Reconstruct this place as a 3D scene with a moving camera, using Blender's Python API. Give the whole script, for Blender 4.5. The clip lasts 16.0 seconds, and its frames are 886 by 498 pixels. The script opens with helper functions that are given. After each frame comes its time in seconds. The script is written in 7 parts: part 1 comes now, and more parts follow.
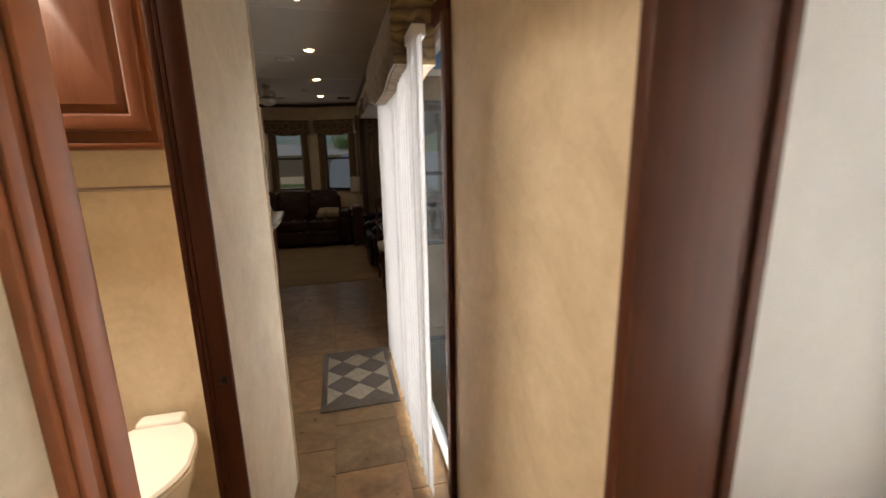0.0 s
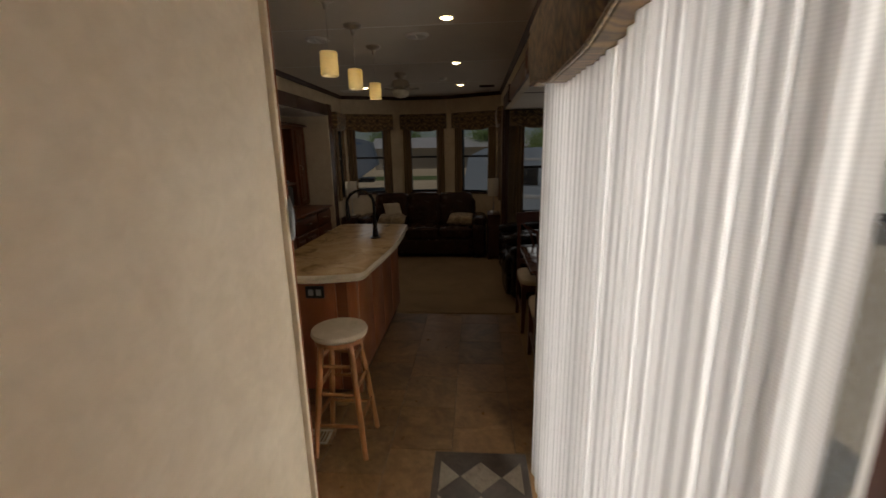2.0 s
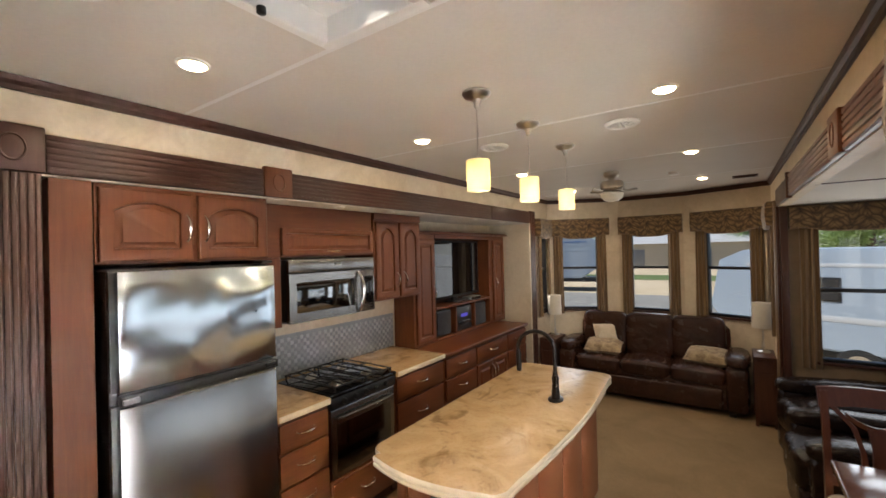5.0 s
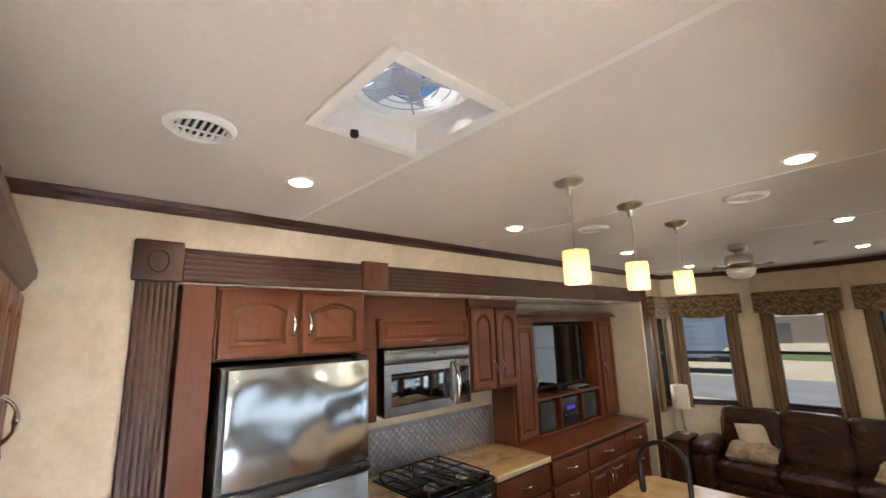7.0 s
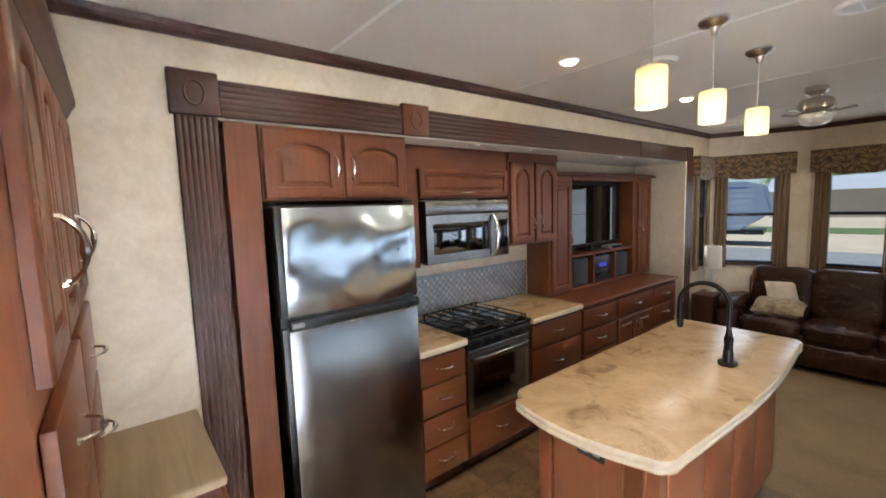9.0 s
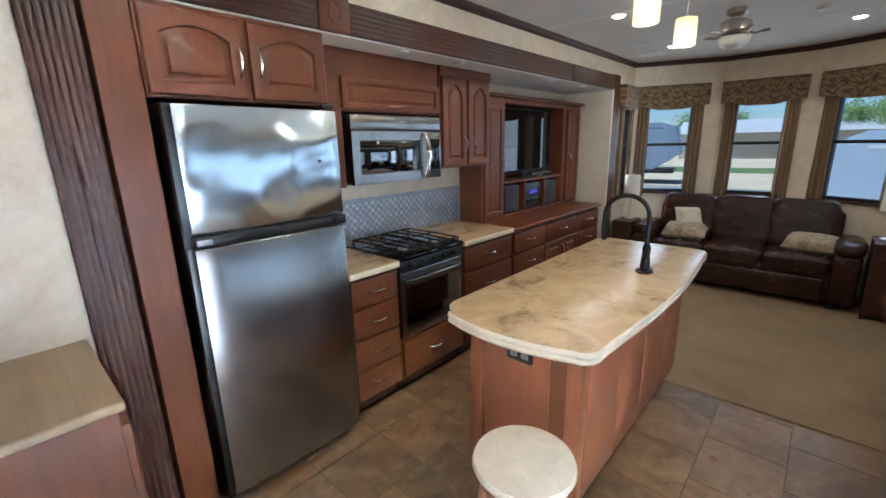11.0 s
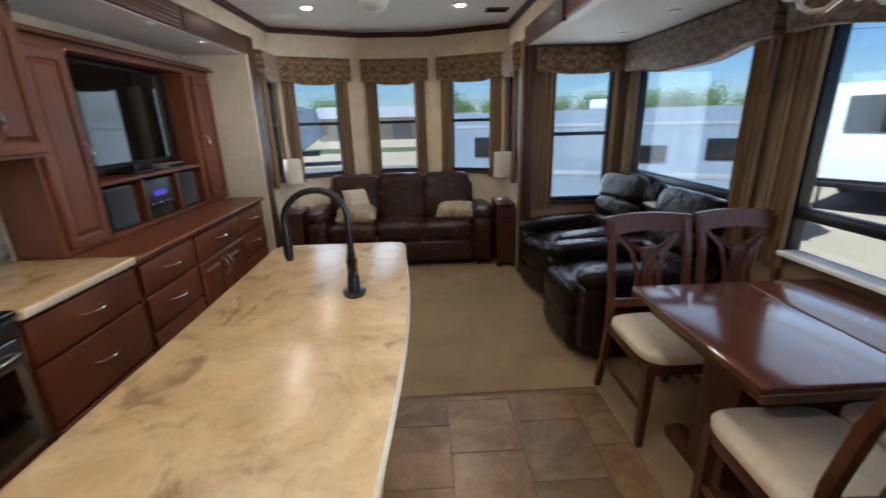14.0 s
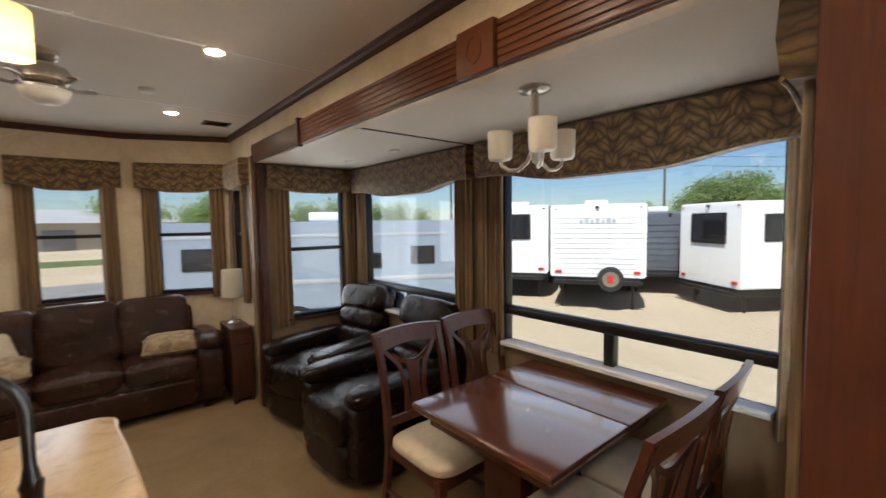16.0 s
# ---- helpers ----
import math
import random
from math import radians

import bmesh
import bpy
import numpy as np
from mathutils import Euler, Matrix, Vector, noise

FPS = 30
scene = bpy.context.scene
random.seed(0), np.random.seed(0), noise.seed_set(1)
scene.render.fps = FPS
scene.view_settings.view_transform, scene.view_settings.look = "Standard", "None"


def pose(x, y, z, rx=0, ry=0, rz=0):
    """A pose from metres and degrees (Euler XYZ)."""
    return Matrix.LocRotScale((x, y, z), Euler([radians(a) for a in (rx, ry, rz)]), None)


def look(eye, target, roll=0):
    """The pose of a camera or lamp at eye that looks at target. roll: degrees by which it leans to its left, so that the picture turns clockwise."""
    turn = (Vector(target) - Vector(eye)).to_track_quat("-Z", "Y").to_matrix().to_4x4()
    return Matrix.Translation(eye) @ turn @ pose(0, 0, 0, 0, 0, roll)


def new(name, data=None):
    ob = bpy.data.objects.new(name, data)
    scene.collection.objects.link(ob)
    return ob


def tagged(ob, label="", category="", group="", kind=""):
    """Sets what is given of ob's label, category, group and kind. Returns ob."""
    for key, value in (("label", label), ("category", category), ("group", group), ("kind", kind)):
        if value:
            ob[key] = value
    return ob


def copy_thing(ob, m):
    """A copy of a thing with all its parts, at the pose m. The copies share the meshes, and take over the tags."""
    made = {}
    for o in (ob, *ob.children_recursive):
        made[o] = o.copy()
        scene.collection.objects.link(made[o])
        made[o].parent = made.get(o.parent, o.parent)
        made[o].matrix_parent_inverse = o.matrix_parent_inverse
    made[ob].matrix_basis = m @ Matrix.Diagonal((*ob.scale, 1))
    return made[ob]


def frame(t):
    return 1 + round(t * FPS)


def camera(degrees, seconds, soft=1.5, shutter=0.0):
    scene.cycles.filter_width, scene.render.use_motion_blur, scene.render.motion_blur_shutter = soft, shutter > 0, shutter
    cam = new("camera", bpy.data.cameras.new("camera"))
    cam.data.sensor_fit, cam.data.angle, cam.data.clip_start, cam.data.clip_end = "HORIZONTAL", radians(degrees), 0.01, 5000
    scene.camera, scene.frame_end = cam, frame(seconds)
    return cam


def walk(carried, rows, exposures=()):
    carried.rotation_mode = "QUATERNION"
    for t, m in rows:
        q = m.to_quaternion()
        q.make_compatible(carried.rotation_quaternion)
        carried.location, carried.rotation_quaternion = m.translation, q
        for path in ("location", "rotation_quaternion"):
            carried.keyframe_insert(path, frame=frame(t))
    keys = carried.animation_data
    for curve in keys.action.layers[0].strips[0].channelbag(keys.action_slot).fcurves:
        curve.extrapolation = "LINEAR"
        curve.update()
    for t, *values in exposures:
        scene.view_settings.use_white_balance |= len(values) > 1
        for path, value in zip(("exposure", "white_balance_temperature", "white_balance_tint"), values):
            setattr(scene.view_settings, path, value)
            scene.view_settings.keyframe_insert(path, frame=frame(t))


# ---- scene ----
cam = camera(93.6, 16.0, soft=1.5, shutter=0.4)
PATH = [
    (0, (0.073, 0.222, 1.453), (0.54, 2.118, 1.02), -1.1),
    (0.5, (0.053, 0.494, 1.475), (0.325, 2.407, 0.961), -1.1),
    (1, (0.032, 0.765, 1.516), (0.169, 2.687, 0.98), -1.1),
    (1.5, (0.029, 1.045, 1.527), (0.074, 2.984, 1.04), -0.9),
    (2, (0.087, 1.382, 1.554), (-0.065, 3.322, 1.095), -1.1),
    (2.5, (0.081, 1.621, 1.584), (-0.224, 3.554, 1.172), -1.3),
    (3, (0.067, 1.855, 1.641), (-0.363, 3.79, 1.372), -1.3),
    (3.5, (0.1, 2.066, 1.673), (-0.56, 3.946, 1.496), -1.6),
    (4, (0.119, 2.188, 1.69), (-0.755, 3.983, 1.566), -1.6),
    (6.5, (0.102, 2.457, 1.816), (-1.27, 3.883, 2.107), -1.6),
    (7, (0.089, 2.43, 1.832), (-1.367, 3.749, 2.205), -1.7),
    (7.5, (0.061, 2.405, 1.82), (-1.467, 3.646, 2.173), -1.7),
    (8, (0.017, 2.394, 1.782), (-1.548, 3.619, 1.998), -1.7),
    (8.5, (0.005, 2.4, 1.745), (-1.577, 3.623, 1.782), -1.9),
    (9, (-0.049, 2.398, 1.675), (-1.606, 3.635, 1.468), -1.9),
    (11.5, (-0.134, 2.526, 1.526), (-1.342, 4.037, 1.019), -1.6),
    (12, (-0.221, 2.624, 1.523), (-1.264, 4.257, 1.029), -1.6),
    (12.5, (-0.364, 2.738, 1.499), (-1.197, 4.484, 0.994), -1.4),
    (13, (-0.455, 2.908, 1.481), (-1.11, 4.716, 0.929), -1.5),
    (13.5, (-0.431, 3.118, 1.469), (-0.77, 5.006, 0.902), -1.7),
    (14, (-0.449, 3.223, 1.473), (-0.368, 5.131, 0.881), -1.5),
    (14.5, (-0.518, 3.241, 1.496), (-0.013, 5.102, 0.966), -1.1),
    (15, (-0.575, 3.258, 1.529), (0.246, 5.045, 1.164), -1.0),
    (15.5, (-0.601, 3.337, 1.537), (0.454, 5.026, 1.351), -0.8),
    (16, (-0.594, 3.426, 1.545), (0.697, 4.948, 1.417), -0.8),
]
EXPOSURES = ((0.0, -1.1, 7200, 13), (0.5, -1.15, 6800, 12), (1.0, -1.15, 5900, 10), (1.5, -0.65, 6700, 11), (2.0, -1.65, 7500, 13), (2.5, -1.7, 7800, 13), (3.0, -0.95, 8100, 14), (3.5, 0.0, 7900, 13), (4.0, 0.85, 7000, 11), (4.2, 1.0, 6900, 11),
             (6.5, 1.1, 6500, 11), (7.5, 0.98, 6500, 11), (8.0, 1.12, 6300, 11), (9.0, 1.15, 5800, 9), (11.5, 1.2, 5100, 5), (12.5, 1.33, 5800, 8), (13.5, 1.25, 5600, 7), (14.0, 1.2, 5400, 6), (14.5, 1.2, 5000, 3), (15.0, 1.2, 5500, 6), (15.5, 1.2, 6000, 8), (16.0, 1.25, 6500, 10))
walk(cam, [(t, look(eye, target, roll)) for t, eye, target, roll in PATH],
     exposures=EXPOSURES)

# ---- light ----
SUN_ELEV, SUN_AZ = 58.0, 205.0          # degrees; azimuth measured from +x, counter-clockwise
world = bpy.data.worlds.new("sky")
scene.world = world
world.use_nodes = True
wn, wl = world.node_tree.nodes, world.node_tree.links
sky = wn.new("ShaderNodeTexSky")
sky.sky_type = "NISHITA"
sky.sun_disc = False
sky.dust_density, sky.ozone_density = 0.1, 6.0
sky.sun_elevation = radians(SUN_ELEV)
sky.sun_rotation = radians(90 - SUN_AZ)
wn["Background"].inputs["Strength"].default_value = 0.05
wl.new(sky.outputs["Color"], wn["Background"].inputs["Color"])
sun_data = bpy.data.lights.new("sun", "SUN")
sun_data.energy, sun_data.angle, sun_data.color = 3.5, radians(0.5), (1.0, 0.95, 0.87)
sun = new("sun", sun_data)
_d = Vector((math.cos(radians(SUN_AZ)) * math.cos(radians(SUN_ELEV)), math.sin(radians(SUN_AZ)) * math.cos(radians(SUN_ELEV)), math.sin(radians(SUN_ELEV))))
sun.matrix_world = look(_d * 30, (0, 0, 0))

DOWNLIGHTS = [(-1.35, 3.03), (-1.35, 4.29), (-1.355, 5.72), (-1.355, 7.12), (-0.09, 3.03), (-0.09, 4.29), (-0.09, 5.70), (-0.09, 7.10)]
CEIL = 2.385
LAMP_COL = (1.0, 0.87, 0.69)


def disc_lamp(name, x, y, z, watts, size, spread=150):
    d = bpy.data.lights.new(name, "AREA")
    d.shape, d.size, d.energy, d.color = "DISK", size, watts, LAMP_COL
    d.spread = radians(spread)
    ob = new(name, d)
    ob.matrix_world = pose(x, y, z)
    return ob


for _x, _y in DOWNLIGHTS:
    disc_lamp("downlight_lamp", _x, _y, CEIL - 0.024, 1.8, 0.07, 165)


def opening_lamp(name, m, w, h, watts, col=(0.93, 0.97, 1.0), spread=180):
    """An added area lamp at a door, window or skylight opening, boosting its daylight; it shines along its -z."""
    d = bpy.data.lights.new(name, "AREA")
    d.shape, d.size, d.size_y, d.energy, d.color = "RECTANGLE", w, h, watts, col
    d.spread = radians(spread)
    new(name, d).matrix_world = m


opening_lamp("entry_door_daylight", look((0.523, 2.40, 0.915), (-1, 2.40, 0.915)), 1.22, 1.73, 225, (0.96, 0.97, 0.96), 148)
# fill light for hall and alcove, behind a window added out of view
opening_lamp("alcove_fill_light", look((1.485, 0.15, 1.25), (0, 0.15, 1.25)), 0.88, 1.48, 170)
opening_lamp("bath_skylight_daylight", look((-1.3, 1.55, CEIL + 0.03), (-1.3, 1.5501, 0)), 0.38, 0.38, 125, (1.0, 0.92, 0.80))
opening_lamp("dining_window_daylight", look((1.375, 4.495, 1.33), (0, 4.495, 1.33)), 1.32, 1.0, 1.5)
opening_lamp("recliner_window_daylight", look((1.375, 6.225, 1.33), (0, 6.225, 1.33)), 1.26, 1.0, 1.3)
opening_lamp("end_window_daylight", look((0.98, 7.045, 1.3), (0.98, 0, 1.3)), 0.46, 1.05, 1.8)
for _p, _q in (((0.17, 7.90), (-0.75, 5.8)), ((-0.72, 8.17), (-0.72, 5.0)), ((-1.61, 7.90), (-0.69, 5.8))):
    opening_lamp("rear_window_daylight", look((*_p, 1.42), (*_q, 1.42)), 0.42, 0.95, 1.1)

# ---- materials ----
def node_mat(name):
    m = bpy.data.materials.new(name)
    m.use_nodes = True
    nt = m.node_tree
    return m, nt, nt.nodes["Principled BSDF"]


def coords(nt, scale=(1, 1, 1), kind="Object"):
    tc = nt.nodes.new("ShaderNodeTexCoord")
    mp = nt.nodes.new("ShaderNodeMapping")
    mp.inputs["Scale"].default_value = scale
    nt.links.new(tc.outputs[kind], mp.inputs["Vector"])
    return mp.outputs["Vector"]


def world_coords(nt, scale=(1, 1, 1)):
    g = nt.nodes.new("ShaderNodeNewGeometry")
    mp = nt.nodes.new("ShaderNodeMapping")
    mp.inputs["Scale"].default_value = scale
    nt.links.new(g.outputs["Position"], mp.inputs["Vector"])
    return mp.outputs["Vector"]


def noise_fac(nt, vec, scale, detail=4, rough=0.55, distortion=0.0):
    n = nt.nodes.new("ShaderNodeTexNoise")
    n.inputs["Scale"].default_value, n.inputs["Detail"].default_value = scale, detail
    n.inputs["Roughness"].default_value, n.inputs["Distortion"].default_value = rough, distortion
    nt.links.new(vec, n.inputs["Vector"])
    return n.outputs["Fac"]


def ramp(nt, fac, stops):
    r = nt.nodes.new("ShaderNodeValToRGB")
    e = r.color_ramp.elements
    e[0].position, e[0].color = stops[0][0], (*stops[0][1], 1)
    e[1].position, e[1].color = stops[-1][0], (*stops[-1][1], 1)
    for p, c in stops[1:-1]:
        x = e.new(p)
        x.color = (*c, 1)
    nt.links.new(fac, r.inputs["Fac"])
    return r.outputs["Color"]


def mix_col(nt, a, b, fac, mode="MIX"):
    m = nt.nodes.new("ShaderNodeMix")
    m.data_type, m.blend_type = "RGBA", mode
    for sock, v in ((m.inputs["Factor"], fac), (m.inputs["A"], a), (m.inputs["B"], b)):
        if isinstance(v, (int, float)):
            sock.default_value = v
        elif isinstance(v, tuple):
            sock.default_value = (*v, 1)
        else:
            nt.links.new(v, sock)
    return m.outputs["Result"]


def bump(nt, bsdf, height, strength, distance=0.01):
    b = nt.nodes.new("ShaderNodeBump")
    b.inputs["Strength"].default_value, b.inputs["Distance"].default_value = strength, distance
    nt.links.new(height, b.inputs["Height"])
    nt.links.new(b.outputs["Normal"], bsdf.inputs["Normal"])


def plain(name, col, rough=0.5, metal=0.0, vary=0.12, scale=30.0, bumpy=0.05, spec=0.5, coat=0.0):
    """A painted, moulded or cast surface: base colour with mottling at two scales and fine relief."""
    m, nt, b = node_mat(name)
    v = coords(nt)
    lo, hi = tuple(c * (1 - vary) for c in col), tuple(min(1, c * (1 + vary)) for c in col)
    c1 = ramp(nt, noise_fac(nt, v, scale * 0.12, 3), [(0.3, lo), (0.7, hi)])
    c2 = ramp(nt, noise_fac(nt, v, scale, 5), [(0.3, (1 - vary * 0.6,) * 3), (0.7, (1, 1, 1))])
    nt.links.new(mix_col(nt, c1, c2, 1.0, "MULTIPLY"), b.inputs["Base Color"])
    b.inputs["Roughness"].default_value, b.inputs["Metallic"].default_value = rough, metal
    b.inputs["Specular IOR Level"].default_value = spec
    b.inputs["Coat Weight"].default_value = coat
    if bumpy:
        bump(nt, b, noise_fac(nt, v, scale * 4, 4), bumpy, 0.004)
    return m


def wood(name, dark, light, rough=0.38, along="z", scale=1.0, coat=0.06, coat_rough=0.25):
    """Stained timber: long grain along one axis, broad colour drift, a satin coat."""
    m, nt, b = node_mat(name)
    s = {"x": (0.6, 9, 9), "y": (9, 0.6, 9), "z": (9, 9, 0.6)}[along]
    v = world_coords(nt, tuple(k * scale for k in s))
    g = noise_fac(nt, v, 6, 8, 0.65, 0.6)
    drift = noise_fac(nt, world_coords(nt, (1, 1, 1)), 1.7, 3)
    c = ramp(nt, g, [(0.22, dark), (0.52, tuple((a + z) / 2 for a, z in zip(dark, light))), (0.82, light)])
    c2 = ramp(nt, drift, [(0.3, (0.78, 0.76, 0.74)), (0.7, (1.12, 1.1, 1.08))])
    nt.links.new(mix_col(nt, c, c2, 1.0, "MULTIPLY"), b.inputs["Base Color"])
    rr = nt.nodes.new("ShaderNodeMapRange")
    rr.inputs["To Min"].default_value, rr.inputs["To Max"].default_value = rough - 0.06, rough + 0.1
    nt.links.new(g, rr.inputs["Value"])
    nt.links.new(rr.outputs["Result"], b.inputs["Roughness"])
    b.inputs["Coat Weight"].default_value, b.inputs["Coat Roughness"].default_value = coat, coat_rough
    b.inputs["Specular IOR Level"].default_value = 0.36
    bump(nt, b, g, 0.05 if coat < 0.5 else 0.02, 0.002)
    return m


def fabric(name, a, c, scale=6.0, weave=420.0, rough=0.9):
    m, nt, b = node_mat(name)
    v = coords(nt)
    w = noise_fac(nt, v, scale, 4, 0.6, 0.8)
    col = ramp(nt, w, [(0.35, a), (0.65, c)])
    fine = noise_fac(nt, v, weave, 2)
    col2 = ramp(nt, fine, [(0.3, (0.8, 0.8, 0.8)), (0.7, (1.1, 1.1, 1.1))])
    nt.links.new(mix_col(nt, col, col2, 1.0, "MULTIPLY"), b.inputs["Base Color"])
    b.inputs["Roughness"].default_value = rough
    b.inputs["Sheen Weight"].default_value = 0.15
    bump(nt, b, fine, 0.35, 0.002)
    return m


M = {}
# cream embossed wall covering
m, nt, b = node_mat("wall_covering")
v = world_coords(nt)
c1 = ramp(nt, noise_fac(nt, v, 3.5, 6, 0.6, 1.4), [(0.3, (0.61, 0.505, 0.365)), (0.5, (0.685, 0.58, 0.435)), (0.72, (0.74, 0.64, 0.495))])
c2 = ramp(nt, noise_fac(nt, v, 38, 5, 0.6, 0.5), [(0.3, (0.93, 0.92, 0.90)), (0.7, (1.03, 1.03, 1.03))])
nt.links.new(mix_col(nt, c1, c2, 1.0, "MULTIPLY"), b.inputs["Base Color"])
b.inputs["Roughness"].default_value = 0.5
bump(nt, b, noise_fac(nt, v, 26, 6, 0.6, 1.2), 0.12, 0.004)
M["wall"] = m
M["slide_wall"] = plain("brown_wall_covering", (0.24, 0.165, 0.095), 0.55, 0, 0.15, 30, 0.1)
# ceiling panels
m, nt, b = node_mat("ceiling_panel")
v = world_coords(nt)
c1 = ramp(nt, noise_fac(nt, v, 1.4, 4), [(0.3, (0.66, 0.61, 0.54)), (0.7, (0.72, 0.67, 0.60))])
c2 = ramp(nt, noise_fac(nt, v, 60, 4), [(0.3, (0.95, 0.95, 0.95)), (0.7, (1.0, 1.0, 1.0))])
nt.links.new(mix_col(nt, c1, c2, 1.0, "MULTIPLY"), b.inputs["Base Color"])
b.inputs["Roughness"].default_value = 0.68
b.inputs["Specular IOR Level"].default_value = 0.3
bump(nt, b, noise_fac(nt, v, 90, 4), 0.05, 0.002)
M["ceiling"] = m
M["cherry"] = wood("cherry_wood", (0.096, 0.0265, 0.0085), (0.158, 0.0475, 0.0155))
M["cherry_h"] = wood("cherry_wood_level", (0.096, 0.0265, 0.0085), (0.158, 0.0475, 0.0155), along="y")
M["cherry_x"] = wood("cherry_wood_across", (0.096, 0.0265, 0.0085), (0.158, 0.0475, 0.0155), along="x")
# paler copy of the cherry, the light it catches put into its colour
M["cherry_lit"] = wood("cherry_wood_lit", (0.225, 0.074, 0.031), (0.275, 0.096, 0.042))
M["dark"] = wood("dark_fluted_wood", (0.046, 0.0165, 0.0095), (0.082, 0.031, 0.018), 0.42)
M["dark_h"] = wood("dark_fluted_wood_level", (0.046, 0.0165, 0.0095), (0.082, 0.031, 0.018), 0.42, "y")
M["trimwood"] = wood("door_trim_wood", (0.058, 0.017, 0.008), (0.105, 0.031, 0.0135), 0.6)
M["trimwood"].node_tree.nodes["Principled BSDF"].inputs["Specular IOR Level"].default_value = 0.2
M["table"] = wood("table_top_wood", (0.075, 0.020, 0.009), (0.115, 0.033, 0.015), 0.2, "y", 0.9, 1.0, 0.13)
M["table"].node_tree.nodes["Principled BSDF"].inputs["Coat IOR"].default_value = 1.8
M["chairwood"] = wood("chair_wood", (0.055, 0.017, 0.009), (0.105, 0.034, 0.017), 0.3)
M["oak"] = wood("stool_oak", (0.25, 0.10, 0.035), (0.42, 0.19, 0.075), 0.38)
M["seat_cream"] = fabric("seat_cloth", (0.50, 0.42, 0.31), (0.60, 0.51, 0.39), 9, 500)
# leather with creases in two tones: near-black, and browner for the sofa
for LEATHER, LO, HI in (("leather", (0.008, 0.0045, 0.0034), (0.018, 0.0095, 0.0070)), ("sofa_leather", (0.022, 0.0085, 0.0050), (0.042, 0.0165, 0.0098))):
    m, nt, b = node_mat("brown_" + LEATHER)
    v = coords(nt)
    c1 = ramp(nt, noise_fac(nt, v, 5, 4), [(0.3, LO), (0.7, HI)])
    nt.links.new(c1, b.inputs["Base Color"])
    b.inputs["Specular IOR Level"].default_value = 0.27
    rr = ramp(nt, noise_fac(nt, v, 9, 3), [(0.3, (0.17, 0.17, 0.17)), (0.7, (0.30, 0.30, 0.30))])
    nt.links.new(rr, b.inputs["Roughness"])
    n1, n2 = noise_fac(nt, v, 7, 5, 0.55, 1.3), noise_fac(nt, v, 220, 3)
    add = nt.nodes.new("ShaderNodeMath")
    add.operation = "MULTIPLY_ADD"
    nt.links.new(n2, add.inputs[0])
    add.inputs[1].default_value = 0.12
    nt.links.new(n1, add.inputs[2])
    bump(nt, b, add.outputs[0], 0.55, 0.02)
    M[LEATHER] = m
# mottled stone-look worktop
m, nt, b = node_mat("stone_worktop")
v = world_coords(nt)
c1 = ramp(nt, noise_fac(nt, v, 3.2, 7, 0.62, 1.6), [(0.28, (0.25, 0.150, 0.070)), (0.42, (0.40, 0.265, 0.135)), (0.60, (0.48, 0.335, 0.185)), (0.78, (0.54, 0.40, 0.245))])
c2 = ramp(nt, noise_fac(nt, world_coords(nt, (1.15, 0.8, 1)), 6.5, 4, 0.58, 0.9), [(0.30, (0.56, 0.53, 0.50)), (0.42, (0.97, 0.96, 0.95)), (0.8, (1.06, 1.03, 0.98))])
c3 = ramp(nt, noise_fac(nt, v, 70, 3), [(0.25, (0.86, 0.85, 0.83)), (0.5, (1, 1, 1))])
nt.links.new(mix_col(nt, mix_col(nt, c1, c2, 1.0, "MULTIPLY"), c3, 1.0, "MULTIPLY"), b.inputs["Base Color"])
b.inputs["Roughness"].default_value = 0.27
M["stone"] = m
M["stone_edge"] = plain("worktop_edge", (0.60, 0.50, 0.36), 0.28, 0, 0.16, 40, 0.03)
M["desk_top"] = wood("desk_laminate", (0.26, 0.18, 0.10), (0.42, 0.31, 0.19), 0.45, "x", 0.5, 0.05)
# floor tiles: each tile its own tone
m, nt, b = node_mat("floor_tile")
v = world_coords(nt)
oi = nt.nodes.new("ShaderNodeObjectInfo")
off = nt.nodes.new("ShaderNodeVectorMath")
off.operation = "SCALE"
comb = nt.nodes.new("ShaderNodeCombineXYZ")
for k in ("X", "Y", "Z"):
    nt.links.new(oi.outputs["Random"], comb.inputs[k])
nt.links.new(comb.outputs[0], off.inputs[0])
off.inputs["Scale"].default_value = 40
va = nt.nodes.new("ShaderNodeVectorMath")
nt.links.new(v, va.inputs[0])
nt.links.new(off.outputs[0], va.inputs[1])
c1 = ramp(nt, noise_fac(nt, va.outputs[0], 4.5, 6, 0.6, 1.2), [(0.25, (0.115, 0.064, 0.028)), (0.5, (0.20, 0.120, 0.057)), (0.75, (0.29, 0.19, 0.100))])
c2 = ramp(nt, noise_fac(nt, va.outputs[0], 26, 6, 0.7), [(0.3, (0.74, 0.72, 0.70)), (0.65, (1.08, 1.06, 1.04))])
c3 = ramp(nt, oi.outputs["Random"], [(0.0, (0.78, 0.80, 0.82)), (1.0, (1.18, 1.10, 1.0))])
nt.links.new(mix_col(nt, mix_col(nt, c1, c2, 1.0, "MULTIPLY"), c3, 1.0, "MULTIPLY"), b.inputs["Base Color"])
rr = ramp(nt, noise_fac(nt, v, 12, 4), [(0.3, (0.27, 0.27, 0.27)), (0.7, (0.42, 0.42, 0.42))])
nt.links.new(rr, b.inputs["Roughness"])
bump(nt, b, noise_fac(nt, va.outputs[0], 18, 6), 0.12, 0.004)
M["tile"] = m
M["grout"] = plain("tile_joint", (0.10, 0.075, 0.05), 0.8)
